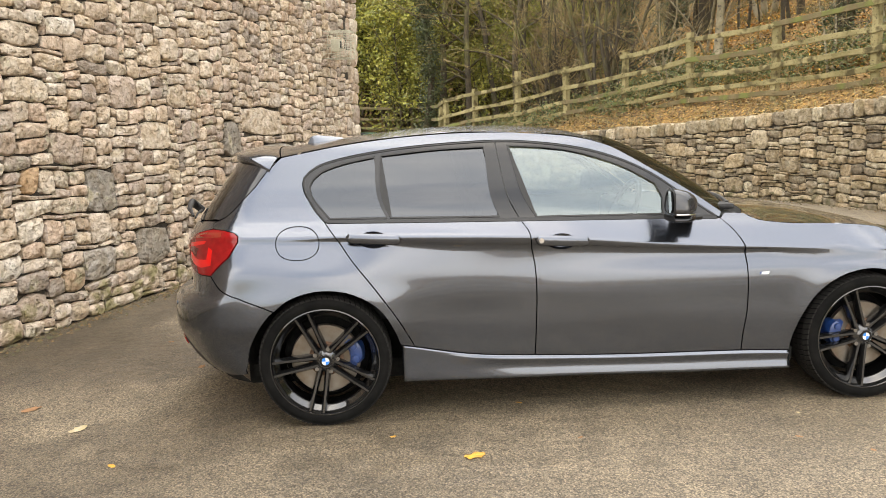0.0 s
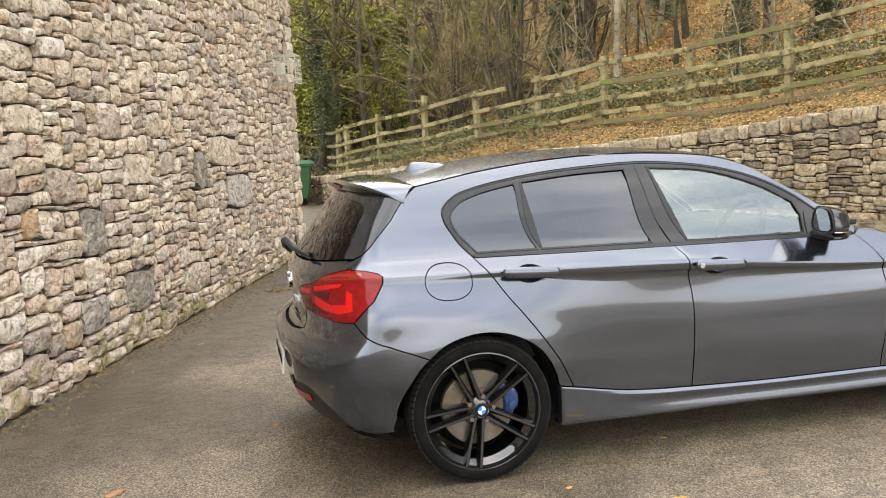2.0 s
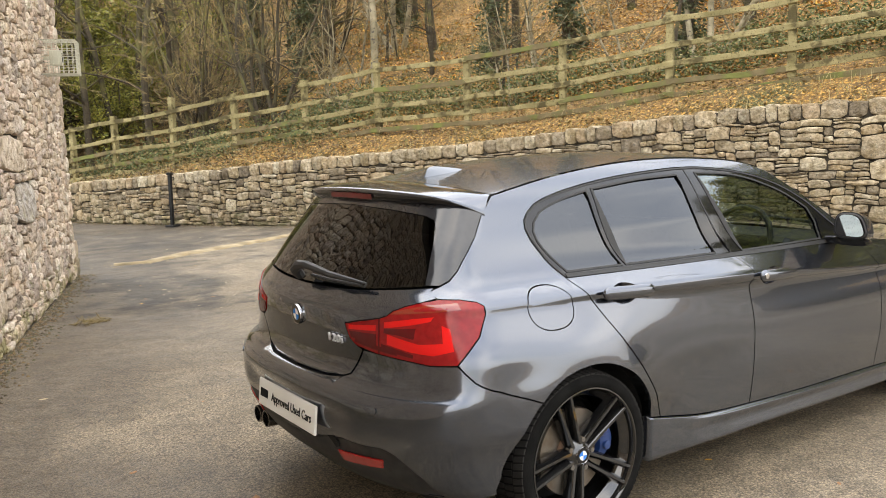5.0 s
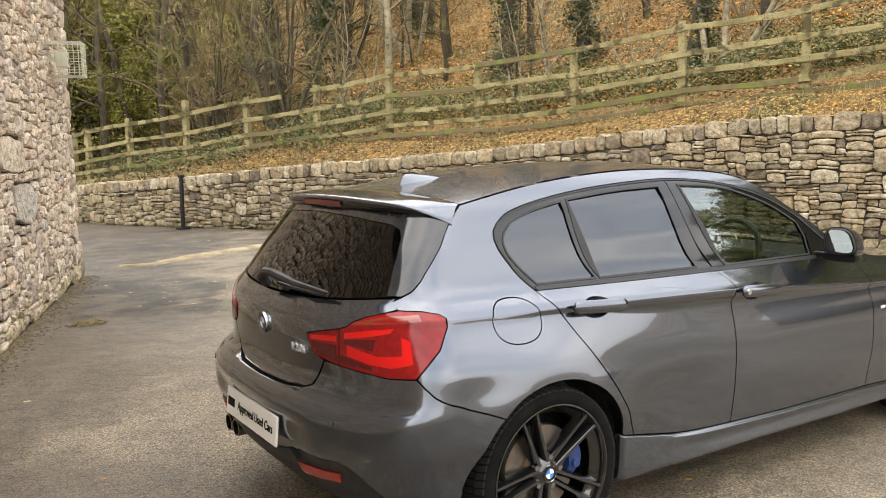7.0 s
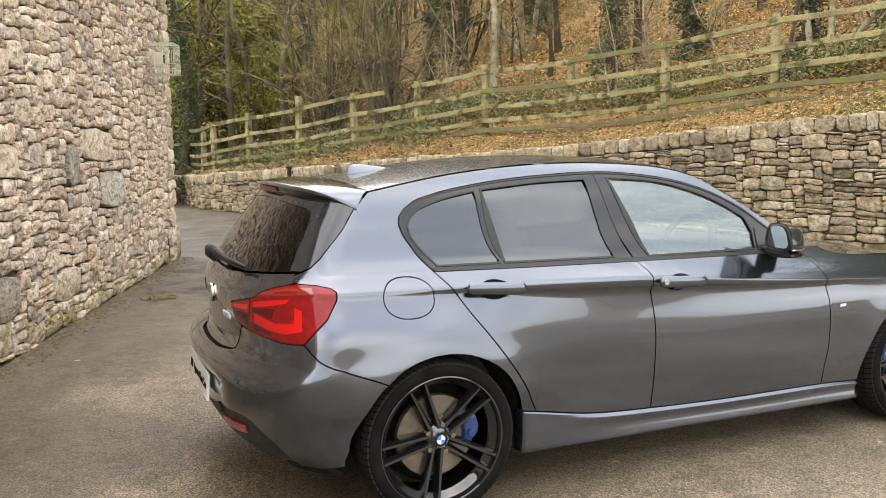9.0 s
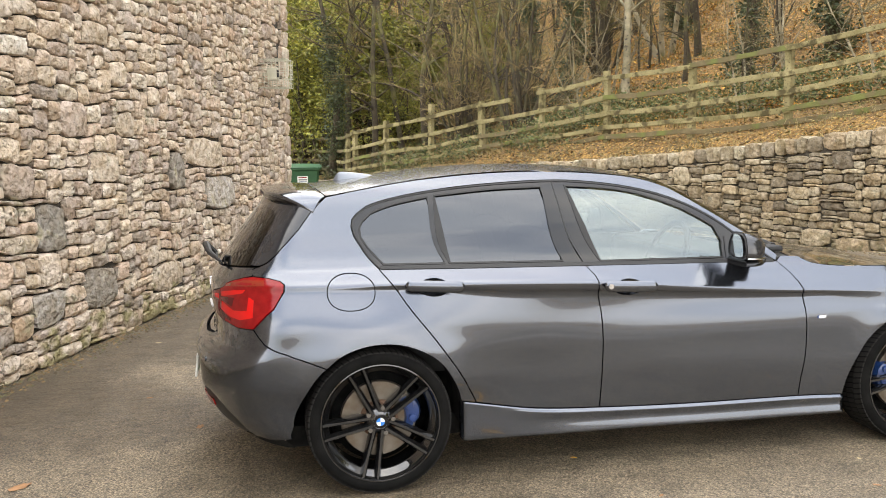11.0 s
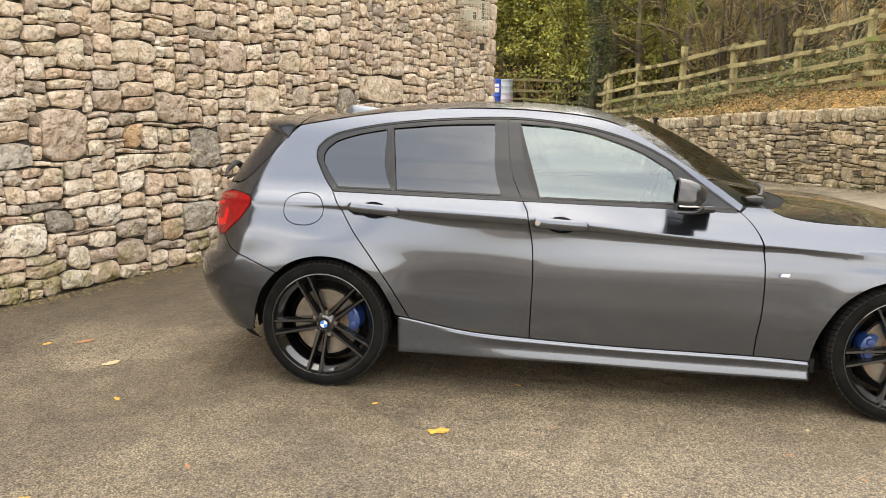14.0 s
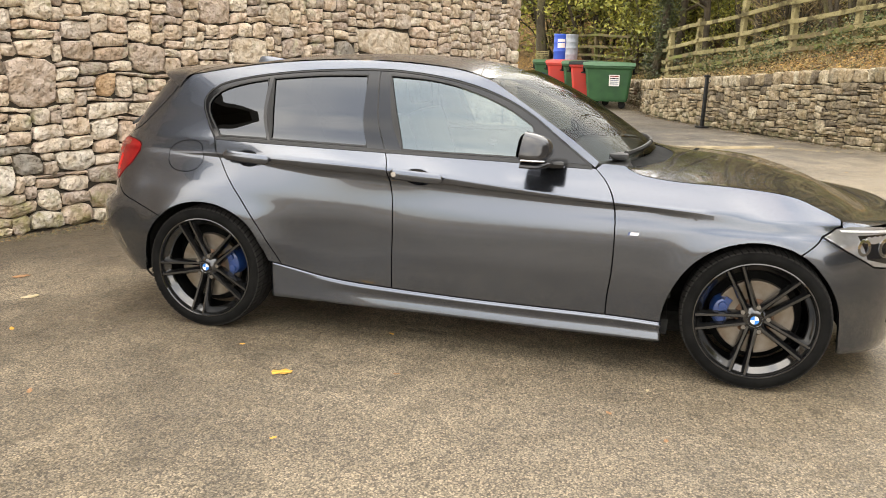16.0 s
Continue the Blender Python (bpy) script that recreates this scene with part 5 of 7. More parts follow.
part("wheel_spoke", bm, M_TRIM, wheel_s)

# door mirrors
def mirror_ring(s, f, yc, hw, zc, hz, x0, depth, n=36):
    """A ring of a mirror housing, the fraction f of the way from the glass to the front."""
    k = max(0.02, 1 - f ** 3.0) ** 0.5
    out = []
    for i in range(n):
        a = 2 * math.pi * i / n
        c, b = math.cos(a), math.sin(a)
        y, z = math.copysign(abs(c) ** 0.62, c) * k, math.copysign(abs(b) ** 0.62, b) * k
        yo = yc + hw * y * (1 - 0.17 * z) - 0.010 * z
        zo = zc + hz * z - 0.30 * hz * f
        out.append((x0 + depth * f * (1 - 0.9 * (yo - yc)) + 0.13 * (zo - zc), s * -yo, zo))
    return out


def mirror_shell(s, *size):
    bm = bmesh.new()
    rings = [[bm.verts.new(p) for p in mirror_ring(s, f, *size)] for f in (0, 0.12, 0.25, 0.4, 0.55, 0.68, 0.79, 0.88, 0.94, 0.98, 1.0)]
    for a, b in zip(rings, rings[1:]):
        for k in range(len(a)):
            bm.faces.new((a[k], a[(k + 1) % len(a)], b[(k + 1) % len(a)], b[k]))
    bm.faces.new(rings[0])
    bm.faces.new(rings[-1])
    bmesh.ops.recalc_face_normals(bm, faces=bm.faces[:])
    return bm


for s in (1, -1):
    mirror = part("door_mirror", mirror_shell(s, 0.912, 0.078, 1.034, 0.062, 1.652, 0.132), M_BLADE, car, "gloss black door mirror housing")
    part("mirror_base", mirror_shell(s, 0.908, 0.076, 0.962, 0.021, 1.650, 0.130), M_GLOSS_BLACK, mirror, "gloss black mirror base")
    strip = [Vector(p) for f in (0.02, 0.25, 0.45, 0.6, 0.72, 0.82) for p in [mirror_ring(s, f, 0.910, 0.079, 0.979, 0.010, 1.652, 0.131)[0]]]
    part("mirror_strip", tube_along(strip, 0.0045, 8), M_CHROME, mirror, "thin bright strip")
    bm = box(1.71, s * -0.72, 0.935, 1.83, s * -0.87, 0.968, 0.014)
    part("mirror_arm", bm, M_GLOSS_BLACK, mirror)
    ring = mirror_ring(1, 0, 0.0, 0.066, 0.0, 0.050, 0.0, 0.0, 32)
    v = [(1.646 + 0.16 * b + 0.05 * c, s * -(0.912 - b), 1.034 + c) for _, b, c in ring]
    link("mirror_glass", v, [tuple(range(32)) if s < 0 else tuple(range(31, -1, -1))], M_MIRROR, mirror, "bright mirror glass", smooth=False)
    v = [(1.654 + 0.13 * c, s * -(0.912 - b * 1.15), 1.034 + c * 1.18) for _, b, c in ring] + [(1.648 + 0.13 * c, s * -(0.912 - b * 1.02), 1.034 + c * 1.02) for _, b, c in ring]
    link("mirror_frame", v, [(i, (i + 1) % 32, 32 + (i + 1) % 32, 32 + i) for i in range(32)], M_TRIM, mirror)
    panel("mirror_triangle", [(1.690, 0.955), (1.700, 1.055), (1.84, 0.985), (1.91, 0.945)], M_GLOSS_BLACK, car, offset=0.003, gap=0, lip=0.01, sides=1) if s == 1 else None

# shark-fin aerial
rows = []
for i in range(13):
    t = i / 12
    x = -0.085 + 0.19 * t
    h = 0.052 * (1 - t) ** 0.8 * (1 - math.exp(-t * 14)) + 0.001
    w = 0.027 * math.sin(math.pi * min(0.97, 0.12 + 0.8 * t)) ** 0.6
    base = roof_point(x, 0)[2] - 0.004
    rows.append([(x - 0.02 * (1 - abs(a)) * (1 - t), w * a, base + h * (1 - abs(a) ** 1.6)) for a in np.linspace(-1, 1, 11)])
sheet("roof_aerial", rows, M_PAINT_PALE, car, "silver-grey shark-fin aerial")

# tail furniture: plate, roundel, type lettering, wiper, exhaust
tail_turn = Matrix(((0, 0, -1, 0), (-1, 0, 0, 0), (0, 1, 0, 0), (0, 0, 0, 1)))
plate_m = Matrix.Translation((-0.799, 0, 0.478)) @ Matrix.Rotation(radians(6), 4, "Y")
bm = box(-0.004, -0.262, -0.056, 0.006, 0.262, 0.056, 0.003, 1)
bmesh.ops.transform(bm, matrix=plate_m, verts=bm.verts[:])
plate = part("number_plate", bm, M_PLATE, car, "white plate with black dealer words")
lettering("plate_words", "Approved Used Cars", 0.050, M_BLACK, plate, plate_m @ Matrix.Translation((-0.0055, -0.050, 0.0)) @ tail_turn @ Matrix.Diagonal((0.84, 1.0, 1, 1)))
bm = box(-0.006, 0.168, -0.016, -0.004, 0.240, 0.018)
bmesh.ops.transform(bm, matrix=plate_m, verts=bm.verts[:])
part("plate_mark", bm, M_BLACK, plate, "dark bar in place of a name", smooth=False)


def roundel(parent, m, r):
    """A plain blue and white quartered disc in a dark ring with a bright rim, in one mesh."""
    bm = lathe([(0.0, -0.003), (r * 0.93, -0.003), (r * 0.97, -0.005), (r, -0.002), (r, 0.006)], 32)
    for f in bm.faces:
        f.material_index = 0
    for inner, outer, y, mats in ((0.60, 0.93, -0.0048, (1, 1, 1, 1)), (0.0, 0.57, -0.0054, (2, 3, 2, 3))):
        for q in range(4):
            for k in range(4):
                a0, a1 = radians(q * 90 + k * 22.5), radians(q * 90 + k * 22.5 + 22.5)
                pts = [(inner, a0), (outer, a0), (outer, a1), (inner, a1)] if inner else [(0, a0), (outer, a0), (outer, a1)]
                f = bm.faces.new([bm.verts.new((r * d * math.cos(a), y, r * d * math.sin(a))) for d, a in pts])
                f.material_index = mats[q]
    bmesh.ops.transform(bm, matrix=m, verts=bm.verts[:])
    disc = part("roundel", bm, M_CHROME, parent, "round blue and white quartered badge", smooth=False)
    for mat in (M_GLOSS_BLACK, M_WHITE, M_BADGE_BLUE):
        disc.data.materials.append(mat)
    return disc


roundel(car, Matrix.Translation((-0.730, 0, 0.834)) @ Matrix.Rotation(radians(-90), 4, "Z") @ Matrix.Rotation(radians(3), 4, "X"), 0.041)
u = u_tail(0.285, 0.785)
p, a, b = (Vector(skin(*q)) for q in ((u, 0.785), (u + 0.05, 0.785), (u, 0.80)))
tx = (a - p).normalized()
tn = tx.cross(b - p).normalized()
frame_m = Matrix.Translation(p + tn * 0.007) @ Matrix((tx, tn.cross(tx), tn)).transposed().to_4x4()
lettering("type_letters", "120i", 0.046, M_LETTER, car, frame_m @ Matrix.Diagonal((1.25, 0.9, 1, 1)), "bright type lettering", depth=0.004)
wiper = part("rear_wiper", tube_along([(-0.705, 0.0, 0.985), (-0.735, -0.02, 1.015), (-0.742, -0.07, 1.040), (-0.735, -0.13, 1.042), (-0.715, -0.27, 1.020), (-0.660, -0.44, 0.998)], [0.020, 0.021, 0.018, 0.016, 0.013, 0.006], 8), M_TRIM, car, "black rear wiper arm")
part("wiper_blade", tube_along([(-0.694, -0.08, 0.994), (-0.686, -0.22, 0.990), (-0.655, -0.42, 0.986)], 0.006, 6), M_RUBBER, wiper)
for y in (0.50, 0.41):
    bm = lathe([(0.033, 0.0), (0.039, 0.0), (0.039, 0.16), (0.033, 0.16), (0.032, 0.0)], 24)
    bmesh.ops.transform(bm, matrix=Matrix.Translation((-0.722, y, 0.295)) @ Matrix.Rotation(radians(-90), 4, "Z"), verts=bm.verts[:])
    part("exhaust_pipe", bm, M_CHROME_DARK, car, "dark chrome exhaust end")


# wheels
def wheel(parent, x, side, front):
    hub = part("wheel", lathe([(0.20, 0.02), (0.21, 0.09), (0.0, 0.09)], 48), M_BLACK, parent)
    hub.matrix_basis = pose(x, side * -0.757, 0.316) @ (Matrix() if side > 0 else Matrix.Rotation(math.pi, 4, "Z"))
    tagged(hub, "black alloy wheel with five double spokes")
    prof = [(0.258, -0.096), (0.266, -0.103), (0.286, -0.106), (0.302, -0.100), (0.312, -0.088), (0.3155, -0.07), (0.3155, 0.09), (0.305, 0.105), (0.27, 0.108), (0.25, 0.1), (0.246, -0.085), (0.258, -0.096)]
    bm = lathe(prof, 96)
    tyre = part("tyre", bm, M_TYRE, hub, "worn black low-profile tyre")
    v, f = [], []
    for i in range(72):
        for row, (y0, y1) in enumerate(((-0.095, -0.055), (-0.048, -0.002), (0.004, 0.05))):
            a0, a1 = 2 * math.pi * (i + 0.12 + 0.3 * row) / 72, 2 * math.pi * (i + 0.86 + 0.3 * row) / 72
            k = len(v)
            sk = 0.035
            for a, y in ((a0, y0), (a1, y0), (a1 + sk, y1), (a0 + sk, y1)):
                rr = 0.3195 if y > -0.09 else 0.3120
                v.append((rr * math.cos(a), y, rr * math.sin(a)))
            for a, y in ((a0, y0), (a1, y0), (a1 + sk, y1), (a0 + sk, y1)):
                rr = 0.312 if y > -0.09 else 0.303
                v.append((rr * math.cos(a), y, rr * math.sin(a)))
            f += [(k, k + 3, k + 2, k + 1)] + [(k + j, k + (j + 1) % 4, k + 4 + (j + 1) % 4, k + 4 + j) for j in range(4)]
    link("tyre_tread", v, f, M_TREAD, hub, smooth=False)
    rim = part("rim", lathe([(0.262, -0.094), (0.261, -0.102), (0.256, -0.103), (0.251, -0.096), (0.249, -0.080), (0.240, -0.06), (0.236, 0.0), (0.230, 0.08), (0.245, 0.09)], 80), M_RIM, hub, "gloss black alloy rim")
    part("rim_lip", lathe([(0.249, -0.084), (0.240, -0.070), (0.226, -0.060), (0.220, -0.050), (0.228, -0.040), (0.238, -0.036)], 80), M_RIM, hub)
    part("hub_centre", lathe([(0.0, -0.074), (0.034, -0.074), (0.042, -0.068), (0.056, -0.056), (0.066, -0.04), (0.066, -0.01), (0.0, -0.01)], 40), M_RIM, hub)
    for i in range(5):
        base = radians(186 + 72 * i) if side > 0 else radians(30 + 72 * i)
        for j in (-1, 1):
            # each spoke: a tapering bar with a ridge, from hub to rim
            bm = bmesh.new()
            sect = []
            for t in np.linspace(0, 1, 8):
                r, off = 0.035 + 0.214 * t, j * (0.0180 + 0.0145 * t)
                wdt = 0.0124 + 0.0025 * (1 - t) ** 2
                y = -0.062 - 0.030 * t ** 1.2
                c0, s0 = math.cos(base), math.sin(base)
                tx, tz = -s0, c0
                px, pz = r * c0 + tx * off, r * s0 + tz * off
                ring = []
                for k, dy in ((-1.15, 0.034), (-1.05, 0.009), (-0.4, -0.006), (0.4, -0.006), (1.05, 0.009), (1.15, 0.034)):
                    ring.append(bm.verts.new((px + tx * wdt * k, y + dy, pz + tz * wdt * k)))
                sect.append(ring)
            for p, q in zip(sect, sect[1:]):
                for k in range(6):
                    bm.faces.new((p[k], p[(k + 1) % 6], q[(k + 1) % 6], q[k]))
            bm.faces.new(sect[-1])
            bmesh.ops.recalc_face_normals(bm, faces=bm.faces[:])
            part("spoke", bm, M_RIM, hub)
        a = base + radians(36)
        bm = bmesh.new()
        bmesh.ops.create_cone(bm, cap_ends=True, segments=12, radius1=0.012, radius2=0.010, depth=0.02, matrix=Matrix.Translation((0.058 * math.cos(a), -0.060, 0.058 * math.sin(a))) @ Matrix.Rotation(radians(90), 4, "X"))
        part("wheel_bolt", bm, M_CHROME_DARK, hub)
    cap = roundel(hub, Matrix.Translation((0, -0.0745, 0)), 0.032)
    disc = part("brake_disc", lathe([(0.06, -0.02), (0.09, -0.024), (0.165, -0.024), (0.168, -0.018), (0.168, 0.0), (0.06, 0.0)], 64), M_DISC, hub, "rust-tinged steel brake disc")
    part("disc_bell", lathe([(0.0, -0.035), (0.075, -0.035), (0.085, -0.024)], 40), M_DISC_RUST, hub)
    mid = radians(12) if not front else radians(172)
    if side < 0:
        mid = math.pi - mid
    bm = bmesh.new()
    rings = []
    for t in np.linspace(-0.48, 0.48, 9):
        a = mid + t
        k = 1 - 0.25 * abs(t / 0.48) ** 3
        ring = []
        for r, y in ((0.115, -0.03), (0.120, -0.050 * k), (0.150, -0.060 * k), (0.178 * k + 0.0, -0.052 * k), (0.190 * k, -0.02), (0.190 * k, 0.02), (0.115, 0.02)):
            ring.append(bm.verts.new((r * math.cos(a), y, r * math.sin(a))))
        rings.append(ring)
    for p, q in zip(rings, rings[1:]):
        for k in range(7):
            bm.faces.new((p[k], p[(k + 1) % 7], q[(k + 1) % 7], q[k]))
    bm.faces.new(rings[0])
    bm.faces.new(rings[-1][::-1])
    bmesh.ops.recalc_face_normals(bm, faces=bm.faces[:])
    part("brake_caliper", bm, M_BLUE, hub, "bright blue brake caliper")
    for t in (-0.2, 0.2):
        a = mid + t
        part("caliper_boss", lathe([(0.0, -0.066), (0.016, -0.064), (0.019, -0.055)], 16), M_BLUE, hub).matrix_basis = pose(0.145 * math.cos(a), 0, 0.145 * math.sin(a))
    return hub


for s in (1, -1):
    wheel(car, 0.0, s, False)
    wheel(car, 2.69, s, True)


# ---- fence ----
fence = tagged(new("fence"), "weathered five-rail timber fence above the low wall", "fence")
POSTS = [(-2.2, 27.4, 2.2), (-0.6, 26.0, 2.15), (0.6, 24.4, 2.1), (1.35, 22.6, 2.05), (1.8, 20.9, 2.02), (2.0, 19.2, 2.02), (2.05, 17.75, 2.08), (2.68, 16.50, 2.26), (3.54, 15.12, 2.59), (4.41, 13.72, 2.58), (5.30, 12.27, 2.75), (6.09, 10.76, 2.96), (6.92, 9.05, 2.94), (7.62, 7.34, 3.06),
         (8.24, 5.63, 3.29), (8.77, 3.93, 3.32), (9.28, 2.2, 3.5), (9.80, 0.4, 3.6), (10.3, -1.4, 3.65), (10.9, -3.2, 3.7)]
rng = random.Random(5)


def weathered_bar(length, width, thick, bend):
    """A sawn bar along x with a slight bend, uneven edges and blunt ends."""
    bm = bmesh.new()
    rings = []
    twist = rng.uniform(-0.12, 0.12)
    for i in range(9):
        t = i / 8
        x, z = length * (t - 0.5), bend * (1 - (2 * t - 1) ** 2) + rng.uniform(-0.005, 0.005)
        w, h = width / 2 * rng.uniform(0.84, 1.08), thick / 2 * rng.uniform(0.85, 1.1)
        b = 0.006
        ring = [(-h + b, -w), (h - b, -w), (h, -w + b), (h, w - b), (h - b, w), (-h + b, w), (-h, w - b), (-h, -w + b)]
        rings.append([bm.verts.new((x, y + rng.uniform(-0.003, 0.003), z + q + twist * (t - 0.5) * y)) for y, q in ring])
    for a, b in zip(rings, rings[1:]):
        for k in range(8):
            bm.faces.new((a[k], a[(k + 1) % 8], b[(k + 1) % 8], b[k]))
    bm.faces.new(rings[0][::-1])
    bm.faces.new(rings[-1])
    bmesh.ops.recalc_face_normals(bm, faces=bm.faces[:])
    return bm


for i, (x, y, z) in enumerate(POSTS):
    foot = FENCE_FOOT(y) - 0.25
    bm = weathered_bar(z - foot, 0.12, 0.11, 0.0)
    bmesh.ops.transform(bm, matrix=pose(x, y, (z + foot) / 2, rng.uniform(-2, 2), -90 + rng.uniform(-2, 2), rng.uniform(-8, 8) + 30), verts=bm.verts[:])
    part("post", bm, M_WOOD_DARK if i < 4 else M_WOOD, fence, smooth=False)
    if i + 1 < len(POSTS):
        a, b = Vector((x, y, z)), Vector(POSTS[i + 1])
        for k, t in enumerate((0.0, 0.33, 0.60, 0.83, 1.0)):
            p = Vector((a.x, a.y, TOP_RAIL(a.y) - 1.11 * t + rng.uniform(-0.02, 0.02)))
            q = Vector((b.x, b.y, TOP_RAIL(b.y) - 1.11 * t + rng.uniform(-0.02, 0.02)))
            if (i, k) == (9, 0):
                # this one is broken off half way
                q = p.lerp(q, 0.5)
            side = (q - p).cross(Vector((0, 0, 1))).normalized() * 0.072
            d = q - p
            bm = weathered_bar(d.length + rng.uniform(0.06, 0.2), 0.088, 0.036, rng.uniform(-0.035, 0.012))
            bmesh.ops.transform(bm, matrix=Matrix.Translation((p + q) / 2 + side) @ d.to_track_quat("X", "Z").to_matrix().to_4x4() @ Matrix.Rotation(radians(rng.uniform(-4, 4)), 4, "X"), verts=bm.verts[:])
            part("rail", bm, M_WOOD_DARK if i < 4 or k == 4 and i > 8 or rng.random() < (0.5 if k == 0 else 0.22) else M_WOOD, fence, smooth=False)


# ---- trees ----
def tubes(lines):
    """Tapering round limbs as one lot of vertices and faces."""
    verts, faces = [], []
    for pts, rads, sides in lines:
        base = len(verts)
        for i, p in enumerate(pts):
            d = (pts[min(i + 1, len(pts) - 1)] - pts[max(i - 1, 0)]).normalized()
            s = d.cross(Vector((0.3, 0.2, 1)) if abs(d.z) < 0.9 else Vector((1, 0.2, 0))).normalized()
            t = s.cross(d)
            for k in range(sides):
                a = 2 * math.pi * k / sides
                verts.append(p + (s * math.cos(a) + t * math.sin(a)) * rads[i])
        for i in range(len(pts) - 1):
            for k in range(sides):
                faces.append((base + i * sides + k, base + i * sides + (k + 1) % sides, base + (i + 1) * sides + (k + 1) % sides, base + (i + 1) * sides + k))
    return verts, faces


def limb(rng, start, way, length, radius, bend, up, n):
    pts, rads = [start.copy()], [radius]
    p, d = start.copy(), way.normalized()
    for i in range(n):
        d = (d + Vector((rng.gauss(0, bend), rng.gauss(0, bend), rng.gauss(0, bend) + up))).normalized()
        p = p + d * (length / n)
        pts.append(p.copy())
        rads.append(max(0.002, radius * (1 - 0.85 * (i + 1) / n)))
    return pts, rads


def bare_tree(rng, height, radius, stems=1, limbs=16, low=0.25, subs=3, twigs=3, droop=0.02, wide=0.32):
    """Wood (trunk and limbs) and fine twigs of a leafless tree."""
    wood, fine = [], []
    for _ in range(stems):
        lean = Vector((rng.gauss(0, 0.06 + 0.16 * (stems > 1)), rng.gauss(0, 0.06 + 0.16 * (stems > 1)), 1))
        h = height * rng.uniform(0.75, 1.0)
        pts, rads = limb(rng, Vector((rng.gauss(0, 0.12 * (stems > 1)), rng.gauss(0, 0.12 * (stems > 1)), -0.25)), lean, h, radius, 0.085, 0.02, 10)
        rads = [r * (1.35 if i == 0 else 1) for i, r in enumerate(rads)]
        wood.append((pts, rads, 7))
        for _ in range(limbs):
            t = low + (1 - low) * rng.random() ** 0.8
            k = min(9, int(t * 10))
            p = pts[k].lerp(pts[k + 1], t * 10 - k)
            a = rng.uniform(0, 6.283)
            l = height * wide * (1.15 - t) * rng.uniform(0.6, 1.2)
            lp, lr = limb(rng, p, Vector((math.cos(a), math.sin(a), rng.uniform(0.2, 0.9))), l, max(0.008, rads[k] * 0.42), 0.16, droop, 6)
            wood.append((lp, lr, 4))
            for _ in range(subs):
                j = rng.randint(1, 5)
                sp, sr = limb(rng, lp[j], (lp[j + 1] - lp[j]) + Vector((rng.gauss(0, 0.5), rng.gauss(0, 0.5), rng.gauss(0.1, 0.3))) * l / 6, l * rng.uniform(0.3, 0.6), 0.012, 0.2, droop, 4)
                fine.append((sp, [max(0.0045, r) for r in sr], 3))
                for _ in range(twigs):
                    m = rng.randint(0, 3)
                    tp, tr = limb(rng, sp[m], (sp[m + 1] - sp[m]) + Vector((rng.gauss(0, 0.6), rng.gauss(0, 0.6), rng.gauss(0.1, 0.4))) * l / 10, l * rng.uniform(0.15, 0.35), 0.005, 0.25, droop, 3)
                    fine.append((tp, [max(0.004, r) for r in tr], 3))
    return tubes(wood), tubes(fine), wood


def leaf_cloud(rng, centres, count, spread, size):
    verts, faces = [], []
    for _ in range(count):
        c = rng.choice(centres) + Vector((rng.gauss(0, spread), rng.gauss(0, spread), rng.gauss(0, spread * 0.8)))
        a = Vector((rng.gauss(0, 1), rng.gauss(0, 1), rng.gauss(0, 0.6))).normalized()
        b = a.cross(Vector((rng.gauss(0, 1), rng.gauss(0, 1), rng.gauss(0, 1)))).normalized()
        s = size * rng.uniform(0.6, 1.4)
        k = len(verts)
        verts += [c - a * s, c + b * s * 0.45, c + a * s, c - b * s * 0.45]
        faces += [(k, k + 1, k + 2), (k, k + 2, k + 3)]
    return verts, faces


def make_tree(name, label, category, group, bark, wood, fine, leaves=None, leaf_mat=None):
    ob = tagged(new(name), label, category, group)
    plain("trunk", *wood, bark, ob, True)
    if fine:
        tagged(plain("crown", *fine, M_TWIG, ob), "fine bare twigs", kind="stuff")
    if leaves:
        tagged(plain("crown", *leaves, leaf_mat, ob), "small leaves", kind="stuff")
    return ob


rng = random.Random(11)
kinds = {}
for key, args, bark in (("slim", dict(height=10, radius=0.085, limbs=20, low=0.18), M_BARK), ("slim2", dict(height=11, radius=0.11, limbs=22, low=0.15, wide=0.28), M_BARK), ("thick", dict(height=13, radius=0.14, limbs=24, low=0.14, wide=0.3), M_BARK),
                        ("birch", dict(height=11, radius=0.10, limbs=18, low=0.22, wide=0.24), M_BARK_PALE), ("hazel", dict(height=4.6, radius=0.035, stems=9, limbs=8, low=0.12, subs=4, twigs=2, wide=0.35), M_BARK),
                        ("hazel2", dict(height=5.6, radius=0.045, stems=7, limbs=10, low=0.1, subs=3, twigs=3, wide=0.33), M_BARK), ("grey", dict(height=8, radius=0.07, stems=3, limbs=10, low=0.2, wide=0.3), M_BARK_PALE)):
    wood, fine, lines = bare_tree(rng, **args)
    names = {"birch": ("birch_tree", "pale-barked leafless birch on the hillside"), "grey": ("grey_tree", "pale grey many-stemmed leafless tree"), "hazel": ("bare_shrub", "dense leafless brown shrub with many stems"), "hazel2": ("bare_shrub", "tall leafless shrub with tangled brown twigs")}.get(key, ("bare_tree", "leafless mossy-barked tree on the hillside"))
    kinds[key] = make_tree(names[0], names[1], "shrub" if "hazel" in key else "tree", "woodland shrubs" if "hazel" in key else "woodland trees", bark, wood, fine)
